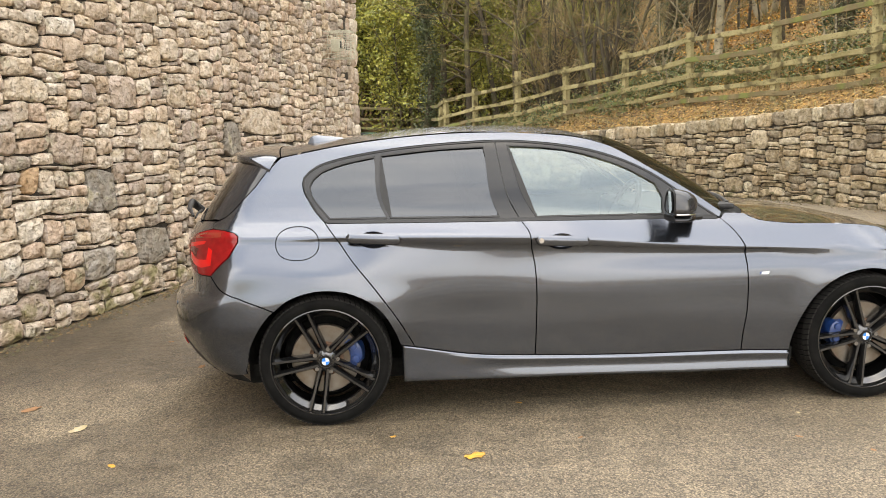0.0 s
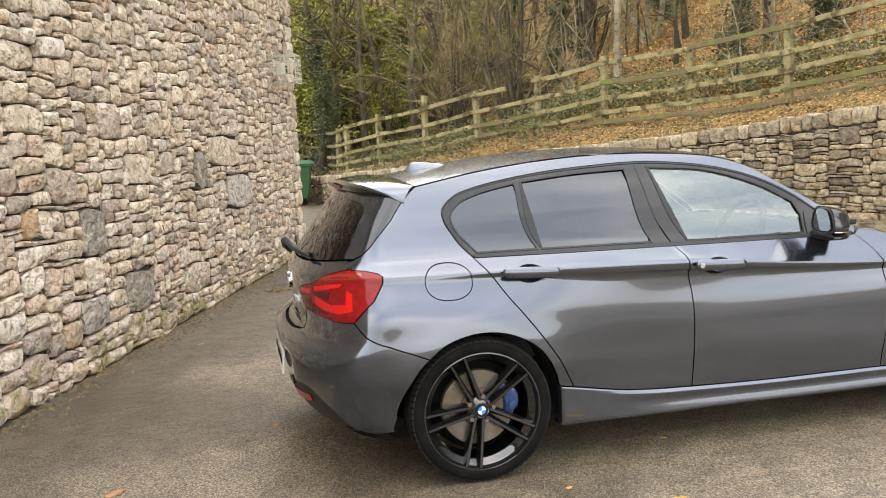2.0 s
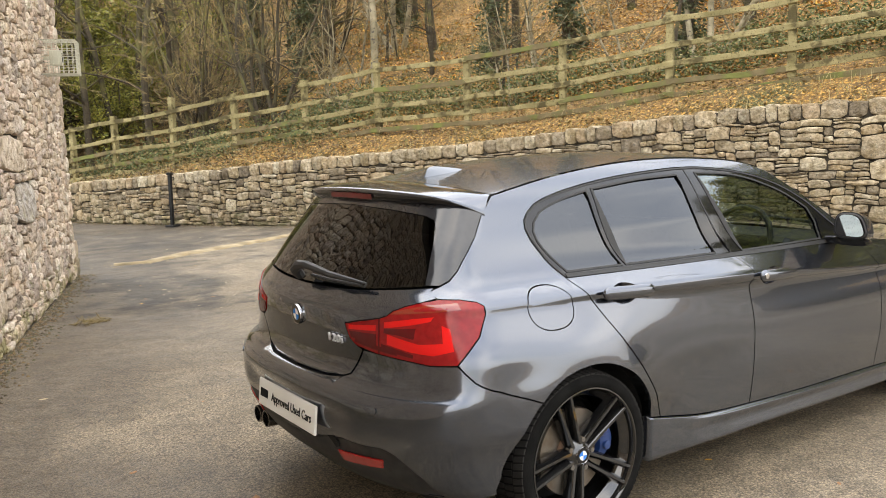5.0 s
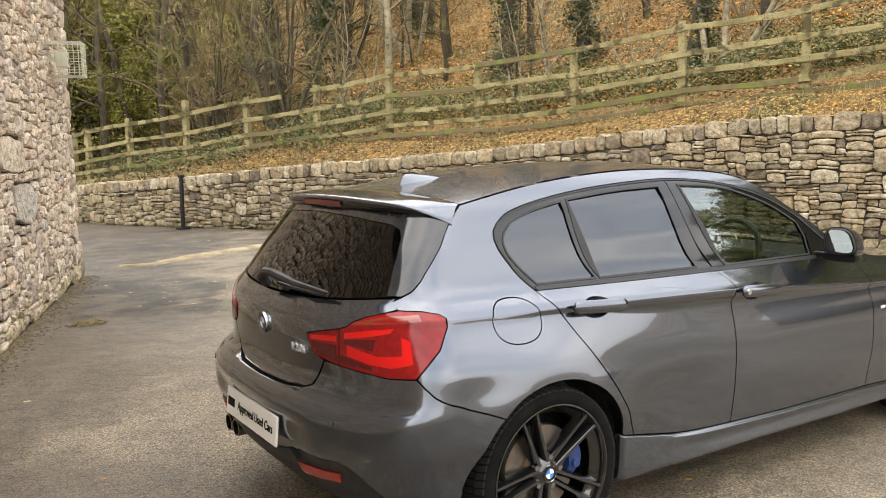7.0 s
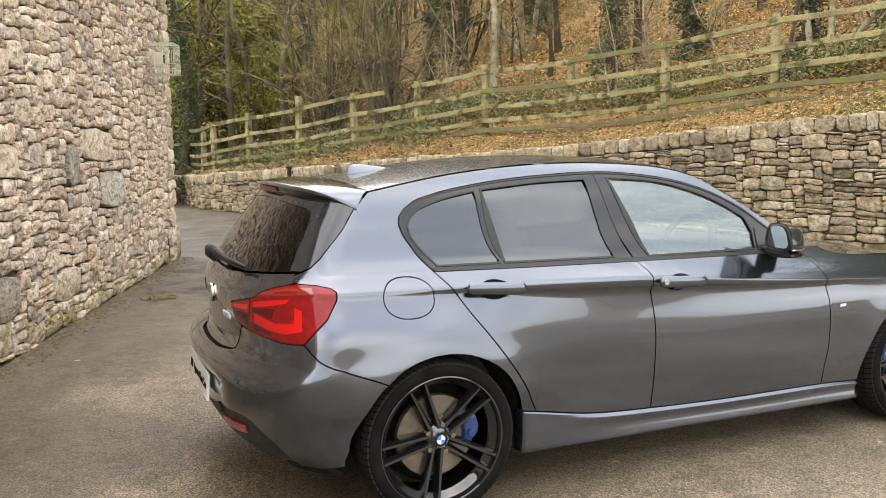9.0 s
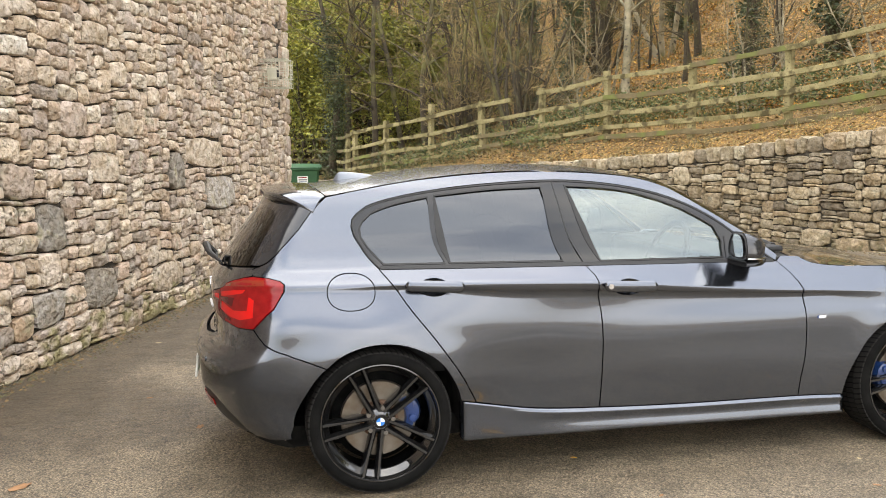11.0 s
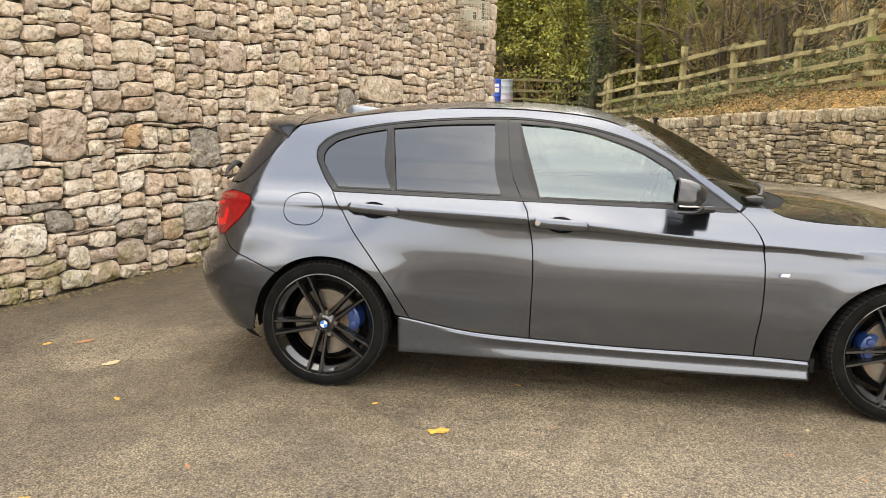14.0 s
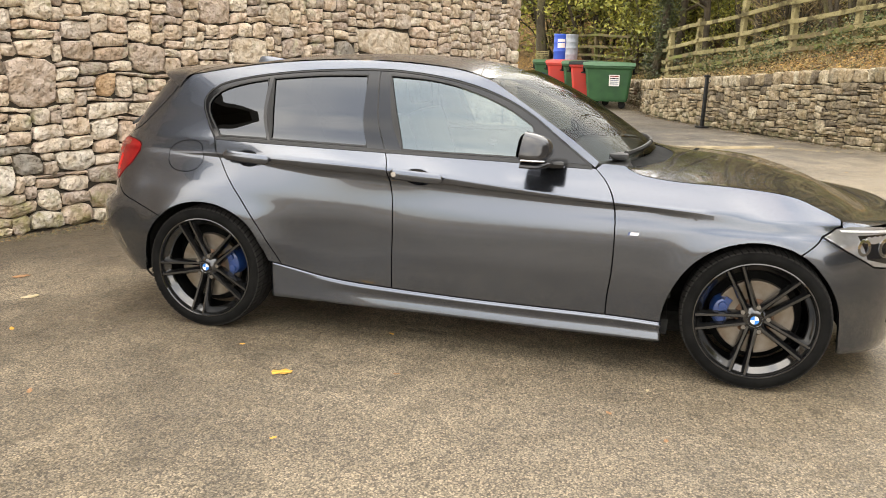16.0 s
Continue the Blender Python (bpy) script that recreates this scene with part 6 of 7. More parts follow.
# trees clad in ivy, and evergreen bushes
wood, fine, lines = bare_tree(rng, height=11, radius=0.14, limbs=16, low=0.4)
centres = [p + Vector((rng.gauss(0, 0.12), rng.gauss(0, 0.12), 0)) for p in (lines[0][0][i].lerp(lines[0][0][i + 1], t) for i in range(6) for t in np.linspace(0, 1, 8))]
kinds["ivy"] = make_tree("ivy_clad_tree", "tall tree with dark green ivy round its trunk", "tree", "woodland trees", M_BARK, wood, fine, leaf_cloud(rng, centres, 6500, 0.15, 0.045), M_IVY)
wood, fine, lines = bare_tree(rng, height=5.0, radius=0.06, stems=6, limbs=12, low=0.1, subs=3, twigs=1, wide=0.42)
centres = [p for l in lines for p in l[0][2:]]
kinds["evergreen"] = make_tree("evergreen_bush", "yellow-green leafy bush below the trees", "bush", "evergreen bushes", M_BARK, wood, None, leaf_cloud(rng, centres, 8000, 0.17, 0.055), M_GREEN)
used = {k: False for k in kinds}


def plant(key, place, turn, size, lean=0.0):
    m = Matrix.Translation(place) @ Euler((radians(lean), 0, turn)).to_matrix().to_4x4()
    ob = kinds[key]
    if not used[key]:
        used[key] = True
        ob.matrix_basis = m
    else:
        ob = copy_thing(ob, m)
    ob.scale = (size, size, size)


# trees that stand out, by distance along and behind the low wall
def hill_s(y):
    return float(np.interp(-y, -WALL_LINE[:, 1], WALL_S))


for key, x, y, size in LANDMARKS:
    # the nearest place on the bank's sheet
    best = min(((bank_point(s, d) - Vector((x, y, 0))).xy.length, s, d) for s in np.arange(2, WALL_S[-1] - 1, 0.5) for d in np.arange(1.6, 26, 0.6))
    z = bank_point(best[1], best[2]).z
    plant(key, Vector((x, y, z)), rng.uniform(0, 6.28), size, rng.uniform(-3, 3))
s_lo, s_hi = 3.0, hill_s(-6.0)
for key, count, d0, d1 in (("slim", 36, 3.0, 30), ("slim2", 28, 4.0, 34), ("thick", 23, 5.0, 40), ("hazel", 18, 2.6, 16), ("hazel2", 18, 3.0, 20), ("ivy", 9, 3.5, 20), ("birch", 7, 4, 22), ("grey", 8, 3.5, 16)):
    for i in range(count):
        s = s_lo + (s_hi - s_lo) * (i + rng.random()) / count
        d = d0 + (d1 - d0) * rng.random() ** 1.5
        if "hazel" in key and wall_xy(s)[1] < 13.5 and rng.random() < 0.8:
            continue
        if wall_xy(s)[1] < 14.5 and d < 20 and rng.random() < 0.65:
            # the leaf-covered slope is open here
            continue
        plant(key, bank_point(s, d), rng.uniform(0, 6.28), rng.uniform(0.8, 1.2), rng.uniform(-5, 5))
for i in range(8):
    s = hill_s(rng.uniform(20.5, 24.5))
    plant("evergreen", bank_point(s, rng.uniform(2.6, 8)), rng.uniform(0, 6.28), rng.uniform(0.6, 1.15))
for i in range(24):
    s = hill_s(rng.uniform(12.5, 24.5))
    plant(rng.choice(("slim", "slim2", "hazel2", "thick")), bank_point(s, rng.uniform(5, 30)), rng.uniform(0, 6.28), rng.uniform(0.8, 1.25))

# saplings and thin stems on the open slope
for i in range(46):
    s = hill_s(rng.uniform(-2.5, 13.5))
    plant(rng.choice(("slim", "slim2", "grey")), bank_point(s, 2.0 + 12 * rng.random() ** 1.3), rng.uniform(0, 6.28), rng.uniform(0.28, 0.55), rng.uniform(-10, 10))
# evergreens further along the hillside
for i in range(9):
    plant("evergreen", bank_point(hill_s(rng.uniform(-7.5, -3.0)), rng.uniform(2.5, 9)), rng.uniform(0, 6.28), rng.uniform(1.0, 1.4))
# taller growth beyond the wall's end, mirrored in the car's doors and glass
for i in range(9):
    plant("evergreen", bank_point(hill_s(rng.uniform(-9.8, -5.5)), rng.uniform(2.0, 7)), rng.uniform(0, 6.28), rng.uniform(1.1, 1.5))
# a low bank on the far side of the yard, behind the walk
v, f = [], []
for i in range(41):
    x = -80 + 4 * i
    for d, z in ((0, 0.01), (2, 0.5), (8, 1.2), (20, 2.0), (50, 3)):
        v.append((x, -34 - d, z + (noise.noise(Vector((x * 0.2, d, 1))) * 0.4 if d else 0)))
f = [(i * 5 + k, i * 5 + k + 1, i * 5 + k + 6, i * 5 + k + 5) for i in range(40) for k in range(4)]
tagged(plain("bank_opposite", v, f, M_SOIL, smooth=True), "leafy bank on the far side of the yard", "hillside", kind="structure")


# ---- ground cover on the bank ----
def scatter(name, label, mat, count, d_of, size, upright, seed, y_lo=-6.0, y_hi=24.5, kind_of="ground cover"):
    """Small leaves or blades strewn over the bank as one object."""
    rng = random.Random(seed)
    verts, faces = [], []
    s0, s1 = hill_s(y_hi), hill_s(y_lo)
    made = 0
    while made < count:
        s, d = rng.uniform(s0, s1), d_of(rng)
        c0 = bank_point(s, d)
        for _ in range(6):
            made += 1
            c = c0 + Vector((rng.gauss(0, 0.12), rng.gauss(0, 0.12), 0))
            sz = size * rng.uniform(0.6, 1.5)
            if upright:
                a = Vector((rng.gauss(0, 0.45), rng.gauss(0, 0.45), 1)).normalized() * sz
                b = Vector((rng.gauss(0, 1), rng.gauss(0, 1), 0)).normalized() * sz * upright
                k = len(verts)
                verts += [c - b - Vector((0, 0, 0.03)), c + b - Vector((0, 0, 0.03)), c + a + b * 0.4, c + a * 1.3 + Vector((rng.gauss(0, 0.3), rng.gauss(0, 0.3), -0.1)) * sz, c + a - b * 0.4]
                faces += [(k, k + 1, k + 2, k + 4), (k + 4, k + 2, k + 3)]
            else:
                a = Vector((rng.gauss(0, 1), rng.gauss(0, 1), rng.gauss(0, 0.35))).normalized() * sz
                b = a.cross(Vector((rng.gauss(0, 0.3), rng.gauss(0, 0.3), 1))).normalized() * sz * 0.6
                k = len(verts)
                c = c + Vector((0, 0, 0.012 + rng.random() * 0.02))
                verts += [c - a, c + b, c + a, c - b]
                faces += [(k, k + 1, k + 2, k + 3)]
    return tagged(plain(name, verts, faces, mat), label, kind_of, kind="stuff")


scatter("fallen_leaves", "brown and orange dead leaves covering the bank", M_DEAD, 60000, lambda r: 0.4 + 12 * r.random() ** 2.2, 0.025, 0, 21, -4)
scatter("hill_leaves", "golden dead leaves on the upper hillside", M_HILL_LEAF, 90000, lambda r: 2.2 + 18 * r.random() ** 1.4, 0.036, 0, 22, -4, 19)
# dark leaves over the brown ones darken the bank's far end
scatter("leaf_litter", "dark brown leaf litter on the far end of the bank", M_LITTER, 26000, lambda r: 0.4 + 5 * r.random(), 0.028, 0, 26, 10.5)
scatter("dry_grass", "dry straw-coloured grass along the wall top", M_STRAW, 11000, lambda r: 0.36 + 1.5 * r.random() ** 1.3, 0.062, 0.045, 23, -4)
rng = random.Random(24)
centres = []
for i in range(930):
    q = bank_point(rng.uniform(hill_s(12.5), hill_s(-3.5)), 1.8 + 2.0 * rng.random() ** 1.3) if i < 690 else bank_point(rng.uniform(hill_s(19), hill_s(11)), 0.9 + 2.4 * rng.random())
    top = rng.uniform(0.12, 0.5)
    centres += [q + Vector((rng.gauss(0, 0.12), rng.gauss(0, 0.12), top * t)) for t in (0.15, 0.4, 0.7, 1.0)]
tagged(plain("brambles", *leaf_cloud(rng, centres, 56000, 0.12, 0.032), M_BRAMBLE), "dark green brambles and ferns behind the fence", "ground cover", kind="stuff")
scatter("undergrowth", "low brown and olive undergrowth in the wood", M_UNDER, 15000, lambda r: 1.6 + 16 * r.random() ** 1.4, 0.16, 0.05, 25, 8)


# ---- bins and drums beyond the building ----
def big_bin(mat, label, m, lid_mat):
    """A four-wheeled refuse bin: tapered tub, rim, humped lid, side handles, wheels."""
    ob = tagged(new("wheeled_bin"), label, "bin", "refuse bins")
    w, d = 0.62, 0.50
    bm = bmesh.new()
    rings = []
    for z, k in ((0.20, 0.80), (0.26, 0.84), (0.70, 0.92), (1.10, 0.99), (1.14, 1.06), (1.19, 1.06)):
        rings.append([bm.verts.new((x * w * k, y * d * k, z)) for x, y in ((-1, -0.9), (-0.9, -1), (0.9, -1), (1, -0.9), (1, 0.9), (0.9, 1), (-0.9, 1), (-1, 0.9))])
    for a, b in zip(rings, rings[1:]):
        for k in range(8):
            bm.faces.new((a[k], a[(k + 1) % 8], b[(k + 1) % 8], b[k]))
    bm.faces.new(rings[0][::-1])
    part("tub", bm, mat, ob, smooth=False)
    rows = []
    for i in range(9):
        t = i / 8
        y = -d * 1.1 + 2.2 * d * t
        rows.append([(x * w * 1.1, y, 1.20 + 0.11 * math.sin(math.pi * t) ** 0.7 * (1 - 0.25 * abs(x) ** 4)) for x in np.linspace(-1, 1, 9)])
    sheet("lid", rows, lid_mat, ob)
    for s in (-1, 1):
        part("lid_hinge", lathe([(0.0, -0.03), (0.10, -0.03), (0.12, 0.0), (0.10, 0.03), (0.0, 0.03)], 20), M_BLACK, ob).matrix_basis = pose(s * w * 1.06, 0.0, 1.07, 0, 0, 90)
        part("lift_bar", tube_along([(s * w * 0.98, -d * 0.5, 0.98), (s * (w + 0.10), -d * 0.4, 0.99), (s * (w + 0.10), d * 0.4, 0.99), (s * w * 0.98, d * 0.5, 0.98)], 0.018, 8), M_BLACK, ob)
        for t in (-1, 1):
            part("castor", lathe([(0.0, -0.025), (0.09, -0.025), (0.10, 0.0), (0.09, 0.025), (0.0, 0.025)], 18), M_BLACK, ob).matrix_basis = pose(s * w * 0.62, t * d * 0.62, 0.10, 0, 0, 20)
            part("castor_fork", box(s * w * 0.62 - 0.05, t * d * 0.62 - 0.04, 0.10, s * w * 0.62 + 0.05, t * d * 0.62 + 0.04, 0.21), M_BLACK, ob, smooth=False)
    ob.matrix_basis = m
    return ob


LOW = Matrix.Diagonal((1, 1, 0.925, 1))
bin_a = big_bin(M_BIN_GREEN, "large green wheeled bin with a paper notice", pose(0.48, 18.6, 0, 0, 0, 4) @ LOW, M_BIN_GREEN)
notice = part("notice", box(0.02, -0.506, 0.64, 0.29, -0.500, 0.95), M_PLATE, bin_a, "white paper notice with faded bars", smooth=False)
for z, c in ((0.915, M_AMBER), (0.85, M_TRIM), (0.80, M_DRUM), (0.75, M_DRUM), (0.70, M_DRUM)):
    part("notice_bar", box(0.045, -0.509, z - 0.015, 0.265, -0.506, z + 0.015), c, notice, smooth=False)
for mat, lid, label, x, y, turn in ((M_BIN_RED, M_BLACK, "red wheeled bin with a black lid", -0.04, 19.75, 4), (M_BIN_GREEN, M_BIN_GREEN, "green wheeled bin with its lid shut", -0.40, 20.9, 4), (M_BIN_RED, M_BIN_RED, "red wheeled bin in the row", -1.05, 22.1, 5), (M_BIN_GREEN, M_BIN_GREEN, "green wheeled bin at the row's end", -1.65, 23.3, 4)):
    big_bin(mat, label, pose(x, y, 0, 0, 0, turn) @ LOW, lid)


def drum(name, label, mat, m, ribs, with_label):
    ob = tagged(new(name), label, "barrel", "drums by the bins")
    prof = [(0.0, 0.0), (0.27, 0.0), (0.285, 0.02)]
    for z in ribs:
        prof += [(0.285, z - 0.03), (0.30, z), (0.285, z + 0.03)]
    prof += [(0.285, 0.84), (0.295, 0.86), (0.285, 0.89), (0.26, 0.885), (0.0, 0.875)]
    bm = lathe(prof, 32)
    bmesh.ops.rotate(bm, matrix=Matrix.Rotation(radians(90), 3, "X"), verts=bm.verts[:])
    part("shell", bm, mat, ob)
    if with_label:
        v = [(0.29 * math.cos(a), 0.29 * math.sin(a), z) for z in (0.42, 0.72) for a in np.linspace(radians(-120), radians(-62), 9)]
        plain("paper_label", v, [(i, i + 1, i + 10, i + 9) for i in range(8)], M_PLATE, ob)
    ob.matrix_basis = m
    return ob


drum("plastic_drum", "blue plastic drum with a white label on a bin lid", M_BARREL, pose(-1.44, 23.1, 1.18, 0, 0, 10) @ Matrix.Diagonal((0.82, 0.82, 0.92, 1)), (0.3, 0.6), True)
drum("steel_drum", "grey ribbed steel drum beside the blue one", M_DRUM, pose(-0.98, 22.15, 1.19) @ Matrix.Diagonal((0.66, 0.66, 0.88, 1)), (0.2, 0.42, 0.64), False)
crate = tagged(new("wooden_crate"), "orange slatted wooden crate on a bin", "crate")
for i in range(5):
    part("slat", box(-0.3, -0.2, 0.02 + 0.075 * i, 0.3, -0.185, 0.07 + 0.075 * i, 0.003, 1), M_WOOD, crate, smooth=False)
for x in (-0.28, 0.28):
    part("corner_post", box(x - 0.02, -0.185, 0, x + 0.02, -0.15, 0.40), M_WOOD, crate, smooth=False)
crate.matrix_basis = pose(-2.05, 23.2, 1.175, 0, 0, 12) @ Matrix.Diagonal((0.7, 0.8, 0.75, 1))

# ---- black iron post before the low wall ----
bollard = tagged(new("iron_post"), "slim black iron post before the low wall", "post")
part("shaft", box(-0.030, -0.030, 0, 0.030, 0.030, 1.0, 0.008, 2), M_POST, bollard)
part("foot_plate", box(-0.10, -0.10, 0, 0.10, 0.10, 0.035, 0.006, 1), M_POST, bollard)
part("cap", box(-0.048, -0.048, 1.0, 0.048, 0.048, 1.05, 0.015, 2), M_POST, bollard)
part("eye", tube_along([(0.03 * math.cos(a), -0.07, 0.93 + 0.03 * math.sin(a)) for a in np.linspace(0, 6.283, 13)[:-1]], 0.008, 6, True), M_POST, bollard)
bollard.matrix_basis = pose(2.82, 13.25, 0, 0, 1.5, 35)

# ---- caged lamp on the building ----
cage = tagged(new("caged_lamp"), "cream wire cage round a small lamp on the wall", "lamp")


def cage_bar(a, b, r=0.0030):
    return part("wire", tube_along([a, b], r, 5), M_CAGE, cage)


W, H, P = 0.165, 0.175, 0.32
for i in range(7):
    x = -W + 2 * W * i / 6
    cage_bar((x, -P, -H), (x, -P, H))
    z = -H + 2 * H * i / 6
    cage_bar((-W, -P, z), (W, -P, z))
    for s in (-1, 1):
        cage_bar((s * W, -P, z), (s * W, 0.03, z))
        cage_bar((x, -P, s * H), (x, 0.03, s * H))
        if i:
            y = -P * i / 6.5
            cage_bar((s * W, y, -H), (s * W, y, H))
            cage_bar((-W, y, s * H), (W, y, s * H))
part("lamp_box", box(-0.058, -0.17, -0.078, 0.058, -0.05, 0.078, 0.012), M_CAGE, cage, "cream lamp box")
part("lamp_arm", box(-0.02, -0.06, -0.02, 0.02, 0.03, 0.02), M_CAGE, cage)
part("lamp_glass", box(-0.036, -0.178, -0.05, 0.036, -0.168, 0.05, 0.004, 1), M_TRIM, cage)
cage.matrix_basis = Matrix.Translation(CORNER + ALONG * 1.16 + OUT * 0.02 + Vector((0, 0, 2.49))) @ Matrix.Rotation(math.atan2(-ALONG.y, -ALONG.x), 4, "Z")


# ---- fallen leaves and scraps on the drive ----
def leaf(name, label, mat, seed):
    rng = random.Random(seed)
    n = 14
    v = [(0, 0, 0.006)]
    for i in range(n):
        a = 2 * math.pi * i / n
        r = (0.80 + 0.20 * abs(math.cos(a * 2.5))) * (1.0 if i % 2 else 0.88) * rng.uniform(0.9, 1.08)
        v.append((0.05 * r * math.cos(a) * 1.2, 0.05 * r * math.sin(a) * 0.62, 0.003 + 0.007 * rng.random()))
    v += [(p[0], p[1], p[2] - 0.0015) for p in v]
    f = [(0, i, i % n + 1) for i in range(1, n + 1)] + [(n + 1, n + 1 + i % n + 1, n + 1 + i) for i in range(1, n + 1)] + [(i, n + 1 + i, n + 2 + i % n, i % n + 1) for i in range(1, n + 1)]
    ob = tagged(plain(name, v, f, mat), label, "leaf", "fallen leaves")
    return ob


yellow = leaf("yellow_leaf", "bright yellow fallen leaf on the asphalt", M_YELLOW_LEAF, 1)
brown = leaf("brown_leaf", "curled brown fallen leaf on the asphalt", M_BROWN_LEAF, 2)
pale = leaf("pale_leaf", "small pale dried leaf on the asphalt", M_PALE_LEAF, 3)
rng = random.Random(31)
yellow.matrix_basis = pose(0.66, -1.32, 0.0, 0, 0, 20)
brown.matrix_basis = pose(*LEAVES[0][1:3], 0.0, 0, 0, 40)
pale.matrix_basis = pose(*LEAVES[1][1:3], 0.0, 0, 0, 70)
for kind, x, y, size in LEAVES[2:]:
    ob = copy_thing({"y": yellow, "b": brown, "p": pale}[kind], pose(x, y, ground_height(x, y), rng.uniform(-6, 6), rng.uniform(-6, 6), rng.uniform(0, 360)))
    ob.scale = (size, size, size)
for i in range(70):
    x, y = rng.uniform(-2.2, 5.5), rng.uniform(-3.6, 12)
    d = (Vector((x, y, 0)) - CORNER).dot(OUT)
    if d < 0.15 or (-0.7 < x < 3.3 and -0.8 < y < 0.9) or wall_frame(hill_s(y))[0][0] - x < 0.4:
        continue
    ob = copy_thing(rng.choice((pale, pale, brown, yellow)), pose(x, y, ground_height(x, y), 0, 0, rng.uniform(0, 360)))
    k = rng.uniform(0.2, 0.5)
    ob.scale = (k, k, k)

for i in range(34):
    x, y = rng.gauss(0.5, 0.45), rng.gauss(6.0, 0.9)
    ob = copy_thing(rng.choice((pale, pale, pale, brown)), pose(x, y, ground_height(x, y), 0, 0, rng.uniform(0, 360)))
    k = rng.uniform(0.18, 0.5)
    ob.scale = (k, k, k)

# twig heap and grit strip on the drive
rng = random.Random(8)
lines = []
for i in range(60):
    p = Vector((-0.53 + rng.gauss(0, 0.07), 4.72 + rng.gauss(0, 0.05), 0.012))
    lines.append(limb(rng, p, Vector((rng.gauss(0, 1), rng.gauss(0, 1), 0.05)), rng.uniform(0.04, 0.11), 0.006, 0.3, 0.0, 3) + (4,))
tagged(plain("twig_heap", *tubes(lines), M_TWIG), "small heap of dark twigs on the drive", "twigs", kind="stuff")
v, f = [], []
for a, b in zip(GRIT, GRIT[1:]):
    a, b = Vector((*a, 0)), Vector((*b, 0))
    for i in range(int((b - a).length * 150)):
        c = a.lerp(b, rng.random()) + Vector((rng.gauss(0, 0.09), rng.gauss(0, 0.09), 0))
        s = rng.uniform(0.006, 0.022)
        k = len(v)
        z = ground_height(c.x, c.y)
        v += [c + Vector((s, 0, z)), c + Vector((-s * 0.5, s * 0.8, z)), c + Vector((-s * 0.5, -s * 0.8, z)), c + Vector((0, 0, z + s * 0.6))]
        f += [(k, k + 1, k + 3), (k + 1, k + 2, k + 3), (k + 2, k, k + 3)]
# a low pale edging under the grit
W = []
for i, (x, y) in enumerate(GRIT[:-1]):
    d = Vector((GRIT[i + 1][0] - x, GRIT[i + 1][1] - y, 0)).normalized()
    side = Vector((-d.y, d.x, 0)) * (0.03 + 0.018 * i * (6 - i) / 3)
    z = ground_height(x, y)
    c = Vector((x, y, z))
    W.append([c - side * 1.3 + Vector((0, 0, -0.01)), c - side + Vector((0, 0, 0.022)), c + side + Vector((0, 0, 0.03)), c + side * 1.3 + Vector((0, 0, -0.01))])
edging = sheet("pale_edging", W, M_EDGING, None)
tagged(edging, "low worn pale edging strip across the drive", "edging", kind="structure")
tagged(plain("grit_strip", v, f, M_EDGING), "thin strip of pale washed grit across the drive", "grit", kind="stuff")
# grit and crumbs washed against the foot of both walls
v, f = [], []
for i in range(5200):
    if i % 2:
        q = CORNER + ALONG * rng.uniform(0, 11) + OUT * abs(rng.gauss(0.03, 0.09))
    else:
        p, out = wall_frame(rng.uniform(S_FIRST, S_LAST))
        p = p + out * abs(rng.gauss(0.03, 0.12))
        q = Vector((p[0], p[1], 0))
    s = rng.uniform(0.005, 0.02)
    k = len(v)
    z = ground_height(q.x, q.y)
    v += [q + Vector((s, 0, z)), q + Vector((-s * 0.5, s * 0.8, z)), q + Vector((-s * 0.5, -s * 0.8, z)), q + Vector((0, 0, z + s * 0.7))]
    f += [(k, k + 1, k + 3), (k + 1, k + 2, k + 3), (k + 2, k, k + 3)]
tagged(plain("wall_foot_grit", v, f, M_LITTER), "grit and leaf crumbs along the foot of the walls", "grit", kind="stuff")


# ---- stones of the two walls ----
def rubble(length, height, cell, seed, sizes, known=(), large=0.0010):
    """Uneven stones that fill a wall: (s0, z0, s1, z1, tone) each, packed cell by cell round the known ones."""
    rng = random.Random(seed)
    nx, nz = int(length / cell), int(height / cell)
    free = np.ones((nz, nx), bool)
    out = []
    for tone, s0, z0, s1, z1 in known:
        i, j, k, m = (round(q / cell) for q in (s0, z0, s1, z1))
        k, m = min(k, nx), min(m, nz)
        if free[j:m, i:k].all():
            free[j:m, i:k] = False
            out.append((i, j, k - i, m - j, tone))
    kinds_, weights = zip(*[((w, h), p) for w, h, p in sizes])
    for _ in range(int(nx * nz * large)):
        w, h = rng.choice(((8, 7), (10, 8), (11, 7), (7, 7), (9, 6), (13, 7)))
        i, j = rng.randrange(0, max(1, nx - w)), rng.randrange(0, max(1, nz - h))
        if free[j:j + h, i:i + w].all():
            free[j:j + h, i:i + w] = False
            out.append((i, j, w, h, ""))
    for j in range(nz):
        i = 0
        while i < nx:
            if not free[j, i]:
                i += 1
                continue
            w, h = rng.choices(kinds_, weights)[0]
            run = 0
            while i + run < nx and free[j, i + run] and run < w + 3:
                run += 1
            if run <= w + 2:
                w = run
            w = min(w, run)
            h = min(h, nz - j)
            while h > 1 and not free[j:j + h, i:i + w].all():
                h -= 1
            if w <= 3 and h > 4:
                h = 4
            free[j:j + h, i:i + w] = False
            out.append((i, j, w, h, ""))
            i += w
    return [(i * cell, j * cell, (i + w) * cell, (j + h) * cell, tone) for i, j, w, h, tone in out]


